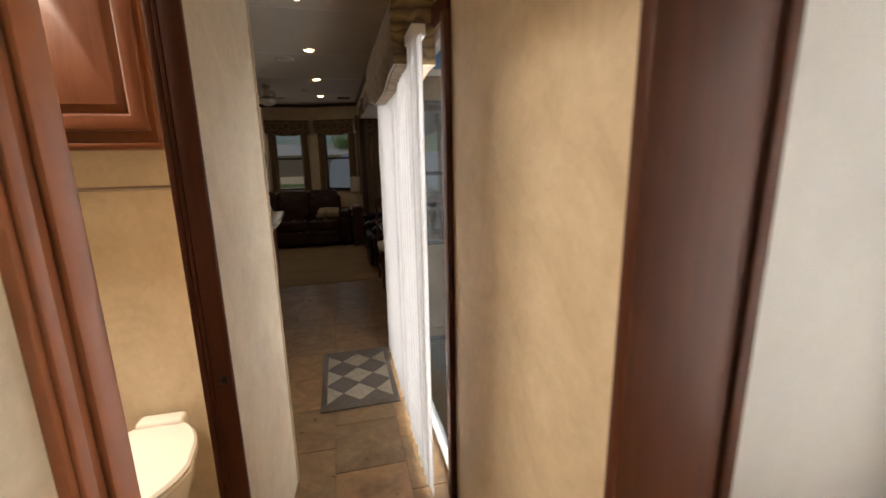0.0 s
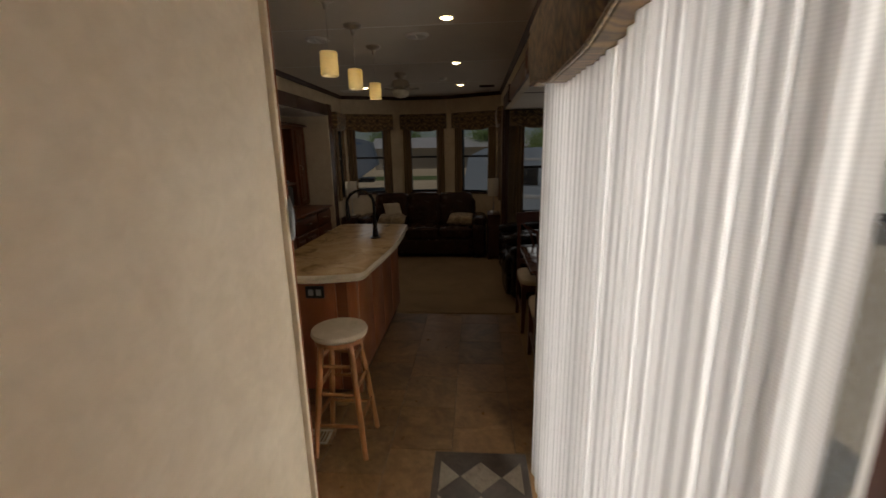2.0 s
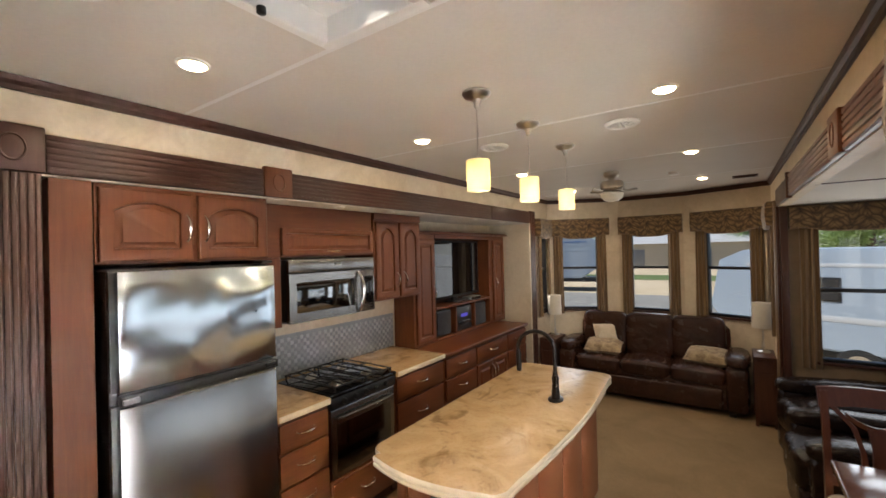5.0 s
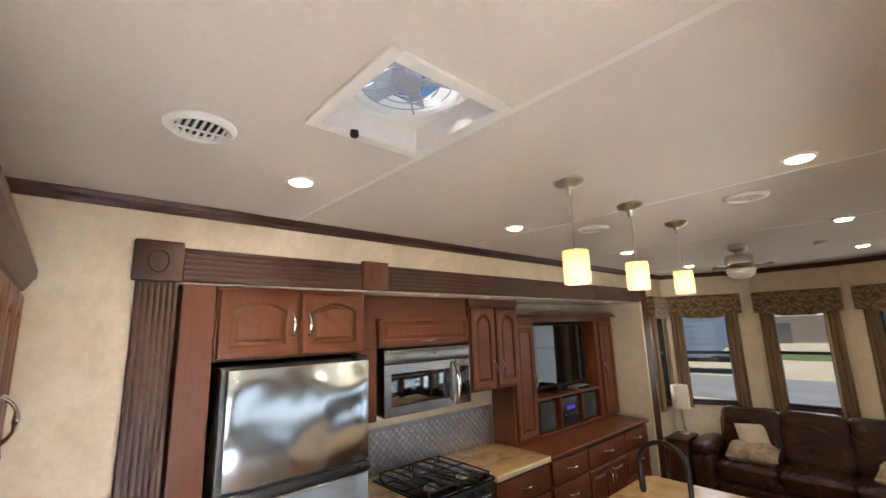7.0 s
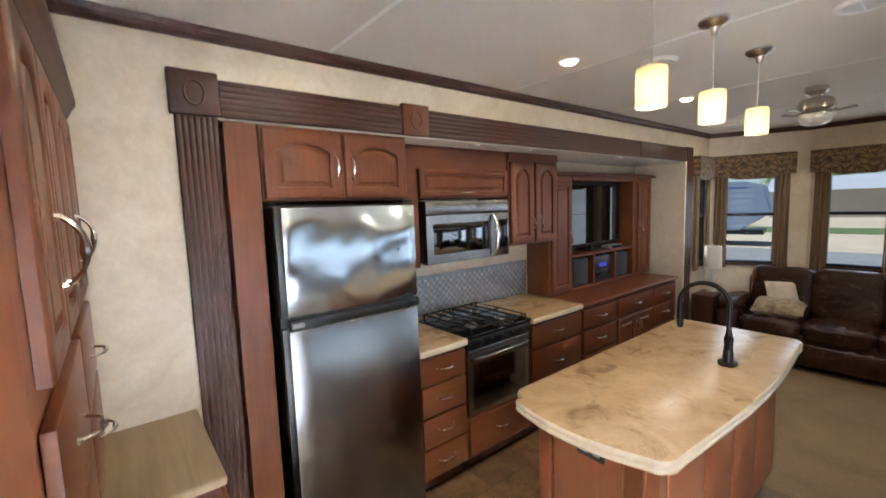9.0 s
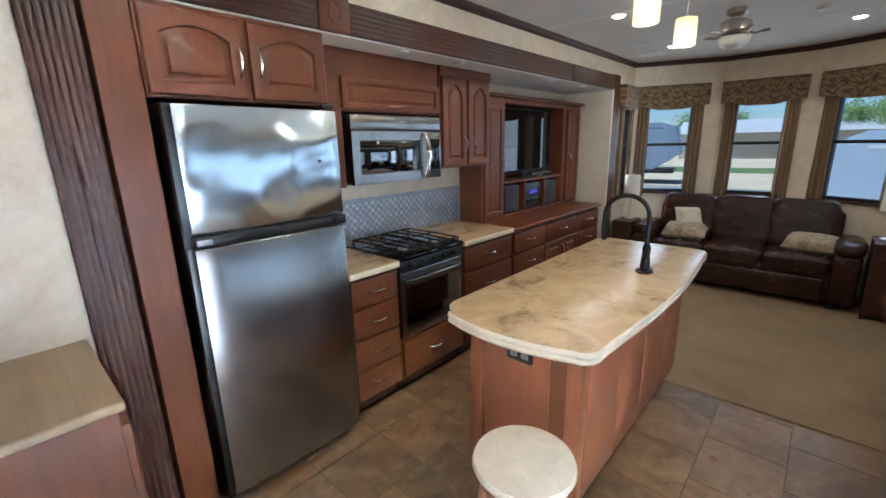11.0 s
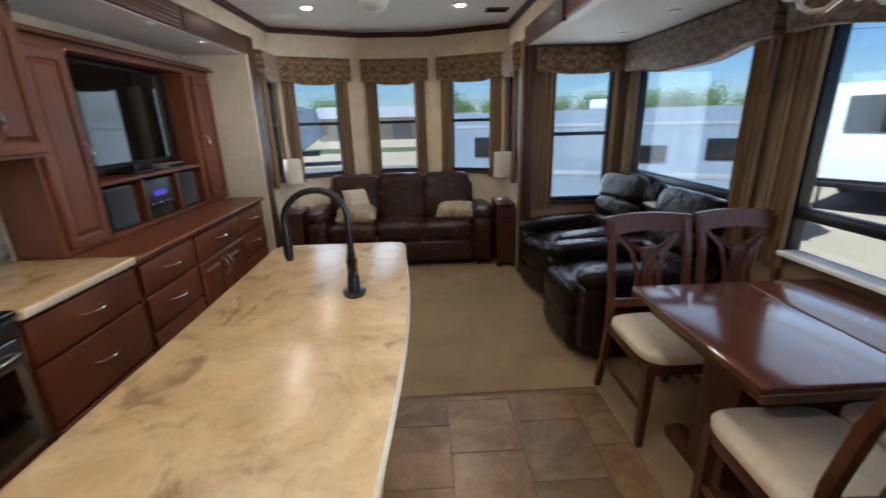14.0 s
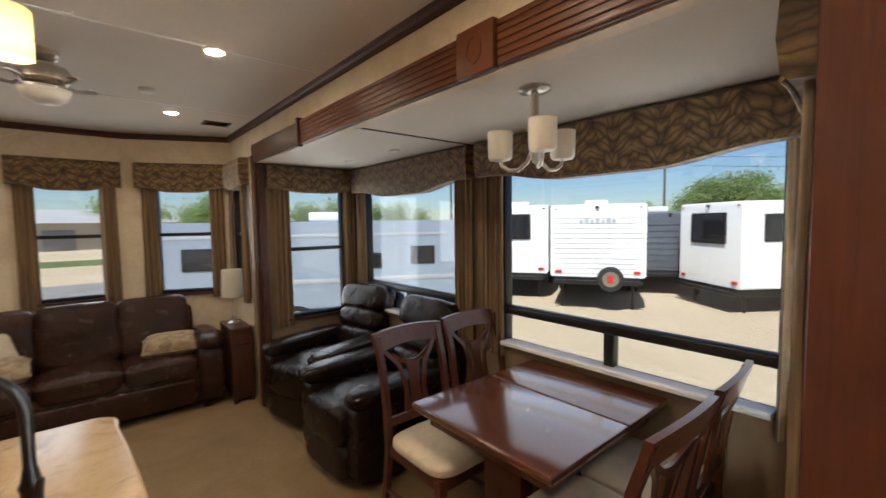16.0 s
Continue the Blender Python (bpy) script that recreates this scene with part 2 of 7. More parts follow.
# cut-pile carpet
m, nt, b = node_mat("tan_carpet")
v = world_coords(nt)
c1 = ramp(nt, noise_fac(nt, v, 2.2, 4, 0.6, 0.6), [(0.3, (0.225, 0.145, 0.070)), (0.7, (0.305, 0.205, 0.108))])
c2 = ramp(nt, noise_fac(nt, v, 170, 3), [(0.3, (0.66, 0.66, 0.66)), (0.7, (1.12, 1.12, 1.12))])
nt.links.new(mix_col(nt, c1, c2, 1.0, "MULTIPLY"), b.inputs["Base Color"])
b.inputs["Roughness"].default_value = 0.95
bump(nt, b, noise_fac(nt, v, 240, 3), 0.7, 0.006)
M["carpet"] = m
# metals
M["nickel"] = plain("brushed_nickel", (0.62, 0.58, 0.53), 0.28, 1.0, 0.05, 80, 0.02)
M["chrome"] = plain("polished_handle", (0.82, 0.80, 0.77), 0.14, 1.0, 0.04, 80, 0.0)
M["bronze"] = plain("oil_rubbed_bronze", (0.018, 0.015, 0.013), 0.3, 0.6, 0.2, 60, 0.04)
m, nt, b = node_mat("brushed_steel")
v = world_coords(nt, (140, 140, 2.0))
b.inputs["Metallic"].default_value = 1.0
nt.links.new(ramp(nt, noise_fac(nt, v, 3, 3), [(0.3, (0.29, 0.287, 0.285)), (0.7, (0.36, 0.357, 0.355))]), b.inputs["Base Color"])
b.inputs["Roughness"].default_value = 0.25
bump(nt, b, noise_fac(nt, world_coords(nt), 2.3, 2), 0.12, 0.03)
M["steel"] = m
m, nt, b = node_mat("steel_under_film")
v = world_coords(nt)
b.inputs["Metallic"].default_value = 1.0
b.inputs["Base Color"].default_value = (0.64, 0.75, 0.86, 1)
b.inputs["Roughness"].default_value = 0.21
bump(nt, b, noise_fac(nt, world_coords(nt, (1, 1, 1)), 3.9, 0.0, 0.3, 0.9), 0.5, 0.05)
M["film"] = m
M["black"] = plain("black_plastic", (0.012, 0.012, 0.013), 0.35, 0, 0.2, 40, 0.05)
M["black_gloss"] = plain("black_glass", (0.006, 0.006, 0.007), 0.06, 0, 0.1, 20, 0.0)
M["tv_glass"] = plain("television_glass", (0.003, 0.003, 0.004), 0.03, 0, 0.1, 20, 0.0, 0.5)
M["dark_mirror"] = plain("dark_mirror_glass", (0.20, 0.215, 0.23), 0.07, 1.0, 0.05, 10, 0.0)
M["iron"] = plain("cast_iron", (0.014, 0.014, 0.015), 0.55, 0.2, 0.2, 90, 0.2)
M["grey"] = plain("grey_plastic", (0.22, 0.225, 0.23), 0.4, 0, 0.08, 50)
M["smoky"] = plain("smoky_fan_plastic", (0.42, 0.46, 0.54), 0.25, 0, 0.06, 30, 0.0)
M["white"] = plain("white_plastic", (0.78, 0.76, 0.72), 0.35, 0, 0.04, 30, 0.03)
M["porcelain"] = plain("white_enamel", (0.80, 0.76, 0.70), 0.12, 0, 0.03, 10, 0.0, 0.6)
M["pebbled"] = plain("white_pebbled_panel", (0.82, 0.82, 0.82), 0.35, 0, 0.03, 60, 0.5)
M["paper"] = plain("tissue_paper", (0.82, 0.81, 0.79), 0.9, 0, 0.04, 60, 0.2)
M["mat_dark"] = fabric("mat_brown", (0.055, 0.040, 0.030), (0.085, 0.063, 0.047), 20, 300)
M["speaker_cloth"] = fabric("speaker_cloth", (0.010, 0.011, 0.017), (0.018, 0.020, 0.030), 20, 300)
M["mat_light"] = fabric("mat_cream", (0.24, 0.195, 0.145), (0.34, 0.285, 0.215), 20, 300)
m, nt, b = node_mat("bronze_striped_drapery")
v = coords(nt, (90, 90, 0.8))
c1 = ramp(nt, noise_fac(nt, v, 1.0, 3, 0.6), [(0.32, (0.075, 0.043, 0.018)), (0.50, (0.16, 0.092, 0.038)), (0.66, (0.31, 0.195, 0.085))])
c2 = ramp(nt, noise_fac(nt, coords(nt), 350, 2), [(0.3, (0.82, 0.82, 0.82)), (0.7, (1.08, 1.08, 1.08))])
nt.links.new(mix_col(nt, c1, c2, 1.0, "MULTIPLY"), b.inputs["Base Color"])
b.inputs["Roughness"].default_value = 0.6
b.inputs["Sheen Weight"].default_value = 0.25
M["curtain"] = m
M["pillow"] = fabric("gold_pillow_cloth", (0.20, 0.135, 0.075), (0.42, 0.32, 0.20), 16, 300, 0.8)
# valance cloth with a leafy scroll pattern
m, nt, b = node_mat("valance_leaf_cloth")
v = world_coords(nt)
vo = coords(nt)
sep = nt.nodes.new("ShaderNodeSeparateXYZ")
nt.links.new(vo, sep.inputs[0])


def calc(op, a, c):
    n = nt.nodes.new("ShaderNodeMath")
    n.operation = op
    for sock, k in zip(n.inputs, (a, c)):
        if isinstance(k, (int, float)):
            sock.default_value = k
        else:
            nt.links.new(k, sock)
    return n.outputs[0]


zig = calc("PINGPONG", calc("ADD", sep.outputs["X"], calc("MULTIPLY", noise_fac(nt, vo, 9, 1), 0.10)), 0.105)
warp = calc("MULTIPLY", noise_fac(nt, vo, 11, 2), 0.06)
leaf_at = nt.nodes.new("ShaderNodeCombineXYZ")
nt.links.new(calc("MULTIPLY", calc("ADD", calc("ADD", sep.outputs["Z"], zig), warp), 26.0), leaf_at.inputs[0])
nt.links.new(calc("MULTIPLY", calc("SUBTRACT", calc("SUBTRACT", sep.outputs["Z"], zig), warp), 9.0), leaf_at.inputs[1])
leaf_edge, leaf_cell = nt.nodes.new("ShaderNodeTexVoronoi"), nt.nodes.new("ShaderNodeTexVoronoi")
leaf_edge.feature = "DISTANCE_TO_EDGE"
for n in (leaf_edge, leaf_cell):
    n.voronoi_dimensions = "2D"
    n.inputs["Scale"].default_value, n.inputs["Randomness"].default_value = 1.0, 0.75
    nt.links.new(leaf_at.outputs[0], n.inputs["Vector"])
tone = ramp(nt, leaf_cell.outputs["Distance"], [(0.0, (0.275, 0.172, 0.070)), (0.40, (0.150, 0.086, 0.033)), (0.8, (0.062, 0.034, 0.014))])
rim = ramp(nt, leaf_edge.outputs["Distance"], [(0.02, (0.58, 0.55, 0.52)), (0.16, (1, 1, 1))])
c1 = mix_col(nt, tone, rim, 1.0, "MULTIPLY")
c2 = ramp(nt, noise_fac(nt, v, 300, 2), [(0.3, (0.8, 0.8, 0.8)), (0.7, (1.1, 1.1, 1.1))])
nt.links.new(mix_col(nt, c1, c2, 1.0, "MULTIPLY"), b.inputs["Base Color"])
b.inputs["Roughness"].default_value = 0.7
b.inputs["Sheen Weight"].default_value = 0.2
M["valance"] = m


def thin_cloth(name, col, through_part, rough=0.6):
    """Cloth or plastic that lets part of the light pass."""
    mm, ntt, bb = node_mat(name)
    tr = ntt.nodes.new("ShaderNodeBsdfTranslucent")
    mx = ntt.nodes.new("ShaderNodeMixShader")
    vv = coords(ntt)
    cc = ramp(ntt, noise_fac(ntt, vv, 40, 4), [(0.3, tuple(k * 0.93 for k in col)), (0.7, col)])
    ntt.links.new(cc, bb.inputs["Base Color"])
    ntt.links.new(cc, tr.inputs["Color"])
    bb.inputs["Roughness"].default_value = rough
    mx.inputs["Fac"].default_value = through_part
    ntt.links.new(bb.outputs[0], mx.inputs[1])
    ntt.links.new(tr.outputs[0], mx.inputs[2])
    ntt.links.new(mx.outputs[0], ntt.nodes["Material Output"].inputs["Surface"])
    bump(ntt, bb, noise_fac(ntt, vv, 300, 2), 0.1, 0.001)
    return mm


M["vane"] = thin_cloth("blind_vane", (0.86, 0.84, 0.82), 0.8)
# ribs and cross threads of the vane cloth
m = M["vane"]
nt = m.node_tree
ribs, threads = nt.nodes.new("ShaderNodeTexWave"), nt.nodes.new("ShaderNodeTexWave")
ribs.bands_direction, threads.bands_direction = "Y", "Z"
ribs.inputs["Scale"].default_value, threads.inputs["Scale"].default_value = 14.0, 70.0
v = coords(nt)
nt.links.new(v, ribs.inputs["Vector"])
nt.links.new(v, threads.inputs["Vector"])
c1 = ramp(nt, ribs.outputs["Fac"], [(0.15, (0.64, 0.63, 0.63)), (0.75, (0.88, 0.87, 0.87))])
c2 = ramp(nt, threads.outputs["Fac"], [(0.2, (0.955, 0.955, 0.955)), (0.7, (1, 1, 1))])
cc = mix_col(nt, c1, c2, 1.0, "MULTIPLY")
nt.links.new(cc, nt.nodes["Principled BSDF"].inputs["Base Color"])
nt.links.new(cc, nt.nodes["Translucent BSDF"].inputs["Color"])
M["lampshade"] = thin_cloth("lamp_shade_cloth", (0.84, 0.79, 0.70), 0.4, 0.9)


def glow(name, col, strength, base=(0.8, 0.75, 0.6)):
    mm, ntt, bb = node_mat(name)
    bb.inputs["Base Color"].default_value = (*base, 1)
    bb.inputs["Roughness"].default_value = 0.3
    bb.inputs["Emission Color"].default_value = (*col, 1)
    bb.inputs["Emission Strength"].default_value = strength
    return mm


M["lens"] = glow("lit_lens", (1.0, 0.74, 0.42), 45.0)
M["pendant_glass"] = thin_cloth("amber_glass", (0.88, 0.80, 0.58), 0.62, 0.25)
M["pendant_bulb"] = glow("lit_bulb", (1.0, 0.85, 0.5), 3.0)
M["frost"] = plain("frosted_shade_glass", (0.74, 0.70, 0.62), 0.3, 0, 0.05, 20, 0.0)
M["led"] = glow("blue_display", (0.12, 0.10, 0.9), 0.22, (0.02, 0.02, 0.05))
# clear glass pane
m, nt, b = node_mat("window_glass")
tr, gl, mx = (nt.nodes.new(k) for k in ("ShaderNodeBsdfTransparent", "ShaderNodeBsdfGlossy", "ShaderNodeMixShader"))
tr.inputs["Color"].default_value = (0.90, 0.93, 0.95, 1)
gl.inputs["Roughness"].default_value = 0.02
mx.inputs["Fac"].default_value = 0.05
nt.links.new(tr.outputs[0], mx.inputs[1])
nt.links.new(gl.outputs[0], mx.inputs[2])
nt.links.new(mx.outputs[0], nt.nodes["Material Output"].inputs["Surface"])
M["glass"] = m
M["frosted_pane"] = thin_cloth("frosted_glass_pane", (0.86, 0.85, 0.83), 0.6, 0.25)
# backsplash: small embossed metal squares
m, nt, b = node_mat("embossed_metal_mosaic")
b.inputs["Metallic"].default_value = 1.0
oi = nt.nodes.new("ShaderNodeNewGeometry")
nt.links.new(ramp(nt, oi.outputs["Random Per Island"], [(0.0, (0.44, 0.46, 0.49)), (1.0, (0.62, 0.64, 0.67))]), b.inputs["Base Color"])
b.inputs["Roughness"].default_value = 0.3
M["mosaic"] = m
M["splash"] = plain("flat_splash_metal", (0.40, 0.42, 0.45), 0.34, 1.0, 0.12, 25, 0.02)
# outdoors
m, nt, b = node_mat("gravel_yard")
v = world_coords(nt)
c1 = ramp(nt, noise_fac(nt, v, 0.16, 6, 0.6, 0.5), [(0.3, (0.40, 0.32, 0.215)), (0.55, (0.48, 0.39, 0.275)), (0.75, (0.53, 0.45, 0.33))])
c2 = ramp(nt, noise_fac(nt, v, 14, 6, 0.75), [(0.3, (0.72, 0.72, 0.72)), (0.7, (1.08, 1.08, 1.08))])
nt.links.new(mix_col(nt, c1, c2, 1.0, "MULTIPLY"), b.inputs["Base Color"])
b.inputs["Roughness"].default_value = 0.95
bump(nt, b, noise_fac(nt, v, 20, 5), 0.5, 0.03)
M["gravel"] = m
M["asphalt"] = plain("pale_asphalt", (0.20, 0.195, 0.185), 0.9, 0, 0.15, 8, 0.2)
M["grass"] = plain("mown_grass", (0.085, 0.125, 0.035), 0.95, 0, 0.3, 6, 0.4)
M["trailer_white"] = plain("trailer_white_skin", (0.80, 0.80, 0.79), 0.3, 0, 0.03, 6, 0.02)
# blue-grey in place of white: the trailers' own shade put into the skin
M["trailer_shaded"] = plain("trailer_shaded_skin", (0.30, 0.36, 0.44), 0.35, 0, 0.05, 6, 0.02)
M["trailer_grey"] = plain("trailer_grey_skin", (0.42, 0.44, 0.47), 0.35, 0, 0.06, 6, 0.02)
M["trailer_dark"] = plain("trailer_dark_skin", (0.085, 0.095, 0.115), 0.35, 0, 0.06, 6, 0.02)
M["trailer_blue"] = plain("trailer_blue_stripe", (0.10, 0.20, 0.42), 0.35, 0, 0.06, 6, 0.02)
M["dark_glass"] = plain("tinted_window", (0.02, 0.022, 0.026), 0.08, 0, 0.1, 6, 0.0)
M["rubber"] = plain("tyre_rubber", (0.02, 0.02, 0.021), 0.8, 0, 0.2, 30, 0.2)
M["red"] = plain("red_lens", (0.55, 0.03, 0.02), 0.25, 0, 0.1, 20, 0.0)
M["bark"] = plain("tree_bark", (0.10, 0.07, 0.045), 0.95, 0, 0.3, 14, 0.6)
m, nt, b = node_mat("foliage")
gi = nt.nodes.new("ShaderNodeNewGeometry")
lc = ramp(nt, gi.outputs["Random Per Island"], [(0.0, (0.15, 0.21, 0.085)), (1.0, (0.25, 0.32, 0.15))])
nt.links.new(lc, b.inputs["Base Color"])
b.inputs["Roughness"].default_value = 0.5
tr, mx = nt.nodes.new("ShaderNodeBsdfTranslucent"), nt.nodes.new("ShaderNodeMixShader")
nt.links.new(mix_col(nt, lc, (1.6, 1.7, 1.2), 1.0, "MULTIPLY"), tr.inputs["Color"])
mx.inputs["Fac"].default_value = 0.5
nt.links.new(b.outputs[0], mx.inputs[1])
nt.links.new(tr.outputs[0], mx.inputs[2])
nt.links.new(mx.outputs[0], nt.nodes["Material Output"].inputs["Surface"])
M["leaf"] = m
M["roof_metal"] = plain("metal_roof", (0.45, 0.45, 0.46), 0.5, 0.2, 0.08, 4, 0.05)
M["siding"] = plain("tan_siding", (0.45, 0.40, 0.32), 0.8, 0, 0.08, 4, 0.05)


# ---- mesh helpers ----
def box(bm, x0, x1, y0, y1, z0, z1):
    vs = [bm.verts.new((x, y, z)) for z in (z0, z1) for y in (y0, y1) for x in (x0, x1)]
    for f in ((0, 2, 3, 1), (4, 5, 7, 6), (0, 1, 5, 4), (2, 6, 7, 3), (0, 4, 6, 2), (1, 3, 7, 5)):
        bm.faces.new([vs[i] for i in f])
    return vs


def bbox(x0, x1, y0, y1, z0, z1, bev=0.004, seg=2):
    """A new bmesh with one bevelled box."""
    bm = bmesh.new()
    box(bm, x0, x1, y0, y1, z0, z1)
    if bev:
        bmesh.ops.bevel(bm, geom=bm.edges[:], offset=bev, segments=seg, profile=0.5, affect="EDGES")
    return bm


def rings(bm, loops, cap0=True, cap1=True):
    """Skins a list of closed loops of equal count."""
    rows = [[bm.verts.new(p) for p in lp] for lp in loops]
    n = len(rows[0])
    for a, c in zip(rows, rows[1:]):
        for i in range(n):
            k = (i + 1) % n
            bm.faces.new((a[i], a[k], c[k], c[i]))
    if cap0:
        bm.faces.new(rows[0][::-1])
    if cap1:
        bm.faces.new(rows[-1])


def circle(r, z, n=20, cx=0.0, cy=0.0):
    return [(cx + r * math.cos(2 * math.pi * i / n), cy + r * math.sin(2 * math.pi * i / n), z) for i in range(n)]


def lathe(bm, profile, n=24, cx=0.0, cy=0.0, cap0=True, cap1=True):
    rings(bm, [circle(r, z, n, cx, cy) for r, z in profile], cap0, cap1)


def tube(bm, pts, radius, n=8, closed=False):
    """A round bar along a line of points; radius is a number or one for each point."""
    pts = [Vector(p) for p in pts]
    loops, side = [], None
    for i, p in enumerate(pts):
        a, c = pts[max(i - 1, 0)], pts[min(i + 1, len(pts) - 1)]
        d = (c - a).normalized()
        if side is None:
            side = d.orthogonal().normalized()
        else:
            side = (side - d * side.dot(d)).normalized()
        up = d.cross(side)
        r = radius[i] if isinstance(radius, (list, tuple)) else radius
        loops.append([p + (side * math.cos(2 * math.pi * k / n) + up * math.sin(2 * math.pi * k / n)) * r for k in range(n)])
    rings(bm, loops)


def puff(w, d, h, power=5.0, cuts=8, wrinkle=0.0, seed=0.0, top=0.0):
    """A soft cushion: a box rounded as a superellipsoid, standing on z = 0, with creases and a crowned top."""
    bm = bmesh.new()
    bmesh.ops.create_cube(bm, size=2.0)
    bmesh.ops.subdivide_edges(bm, edges=bm.edges[:], cuts=cuts, use_grid_fill=True)
    for v in bm.verts:
        p = v.co
        s = max(abs(p.x), abs(p.y), abs(p.z)) / (abs(p.x) ** power + abs(p.y) ** power + abs(p.z) ** power) ** (1 / power)
        q = Vector((p.x * s * w / 2, p.y * s * d / 2, (p.z * s + 1) * h / 2))
        if top and p.z > 0:
            q.z += top * (1 - min(1, (p.x * s) ** 2)) * (1 - min(1, (p.y * s) ** 2)) * p.z
        if wrinkle:
            q += Vector(q).normalized() * wrinkle * noise.noise(Vector((q.x * 7 + seed, q.y * 7, q.z * 9)))
        v.co = q
    return bm


def moved(bm, m):
    bmesh.ops.transform(bm, matrix=m, verts=bm.verts[:])
    return bm


def joined(*bms):
    """Several bmeshes as one."""
    out = bmesh.new()
    for bm in bms:
        me = bpy.data.meshes.new("tmp")
        bm.to_mesh(me)
        bm.free()
        out.from_mesh(me)
        bpy.data.meshes.remove(me)
    return out


def to_mesh(name, bm, material, smooth=None):
    bmesh.ops.recalc_face_normals(bm, faces=bm.faces[:])
    if smooth is None:
        smooth = len(bm.faces) > 30
    if smooth:
        for f in bm.faces:
            f.smooth = True
        for e in bm.edges:
            if len(e.link_faces) == 2 and e.calc_face_angle(0) > radians(38):
                e.smooth = False
    me = bpy.data.meshes.new(name)
    bm.to_mesh(me)
    bm.free()
    me.materials.append(material)
    return me


def part(name, bm, material, parent, label="", smooth=None):
    ob = new(name, to_mesh(name, bm, material, smooth))
    ob.parent = parent
    if label:
        ob["label"] = label
    return ob


def share(name, me, parent, m=None):
    """A part that shares a mesh."""
    ob = new(name, me)
    ob.parent = parent
    if m is not None:
        ob.matrix_basis = m
    return ob


def thing(name, m, label, category, group="", kind=""):
    ob = new(name)
    ob.empty_display_size = 0.1
    ob.matrix_basis = m
    return tagged(ob, label, category, group, kind)


def structure(name, bm, material, label="", category="", smooth=None):
    ob = new(name, to_mesh(name, bm, material, smooth))
    return tagged(ob, label, category, "", "structure")


def slab(us, ws, holes, v0, v1):
    """A wall slab in (u, v, w): v is its thickness, with rectangular holes (u0, u1, w0, w1) cut right through."""
    u = sorted({*us, *(h[0] for h in holes), *(h[1] for h in holes)})
    w = sorted({*ws, *(h[2] for h in holes), *(h[3] for h in holes)})
    u = [k for k in u if us[0] <= k <= us[1]]
    w = [k for k in w if ws[0] <= k <= ws[1]]
    solid = set()
    for i in range(len(u) - 1):
        for j in range(len(w) - 1):
            cu, cw = (u[i] + u[i + 1]) / 2, (w[j] + w[j + 1]) / 2
            if not any(h[0] < cu < h[1] and h[2] < cw < h[3] for h in holes):
                solid.add((i, j))
    bm = bmesh.new()
    vert = {}

    def V(i, j, v):
        key = (i, j, v)
        if key not in vert:
            vert[key] = bm.verts.new((u[i], v, w[j]))
        return vert[key]

    for i, j in solid:
        for v in (v0, v1):
            bm.faces.new((V(i, j, v), V(i + 1, j, v), V(i + 1, j + 1, v), V(i, j + 1, v)))
        for di, dj, a, c in ((-1, 0, (i, j), (i, j + 1)), (1, 0, (i + 1, j), (i + 1, j + 1)), (0, -1, (i, j), (i + 1, j)), (0, 1, (i, j + 1), (i + 1, j + 1))):
            if (i + di, j + dj) not in solid:
                bm.faces.new((V(*a, v0), V(*c, v0), V(*c, v1), V(*a, v1)))
    return bm


def along(p, q):
    """The frame in which u runs from p to q on the plan, v to the left of that way, w up."""
    a = math.degrees(math.atan2(q[1] - p[1], q[0] - p[0]))
    return pose(p[0], p[1], 0, 0, 0, a)


# ---- structure: walls, floors, ceilings ----
WL, WR = -1.93, 0.475                       # inside faces of the long walls
BAY = [(WR, 7.84), (-0.35, 8.2), (-1.09, 8.2), (WL, 7.84)]
W_TOP, W_BOT = 1.90, 0.915                  # rear windows

structure("wall_left", moved(slab((0, 9.04), (0, CEIL), [(0.09, 0.36, W_BOT, W_TOP), (0.52, 5.21, 0, 2.05)], -0.06, 0), along((WL, 7.84), (WL, -1.2))),
          M["wall"], "cream mottled wall covering with a slide-out opening", "wall")
structure("wall_right", moved(slab((0.975, 7.12), (0, CEIL), [(1.02, 2.46, 0.0, 1.93), (2.855, 6.38, 0, 2.05), (6.62, 7.03, W_BOT, W_TOP)], -0.06, 0), along((WR, 0.72), (WR, 7.84))),
          M["wall"], "cream mottled wall covering with door and slide-out openings", "wall")
structure("wall_front", moved(slab((0, 3.6), (0, CEIL), [], -0.06, 0), along((WL - 0.06, -1.2), (WL + 3.54, -1.2))), M["wall"], "plain cream wall closing the hall", "wall")
for i in range(3):
    p, q = BAY[i], BAY[i + 1]
    L = math.dist(p, q)
    c = {0: (0.19, 0.62), 1: (0.165, 0.575), 2: (L - 0.62, L - 0.19)}[i]
    structure(f"wall_rear_{i + 1}", moved(slab((-0.02 if i else 0, L), (0, CEIL), [(c[0] - 0.03, c[1] + 0.03, W_BOT, W_TOP + 0.06)], -0.06, 0), along(p, q)),
              M["wall"], "cream rear bay wall with a window", "wall")
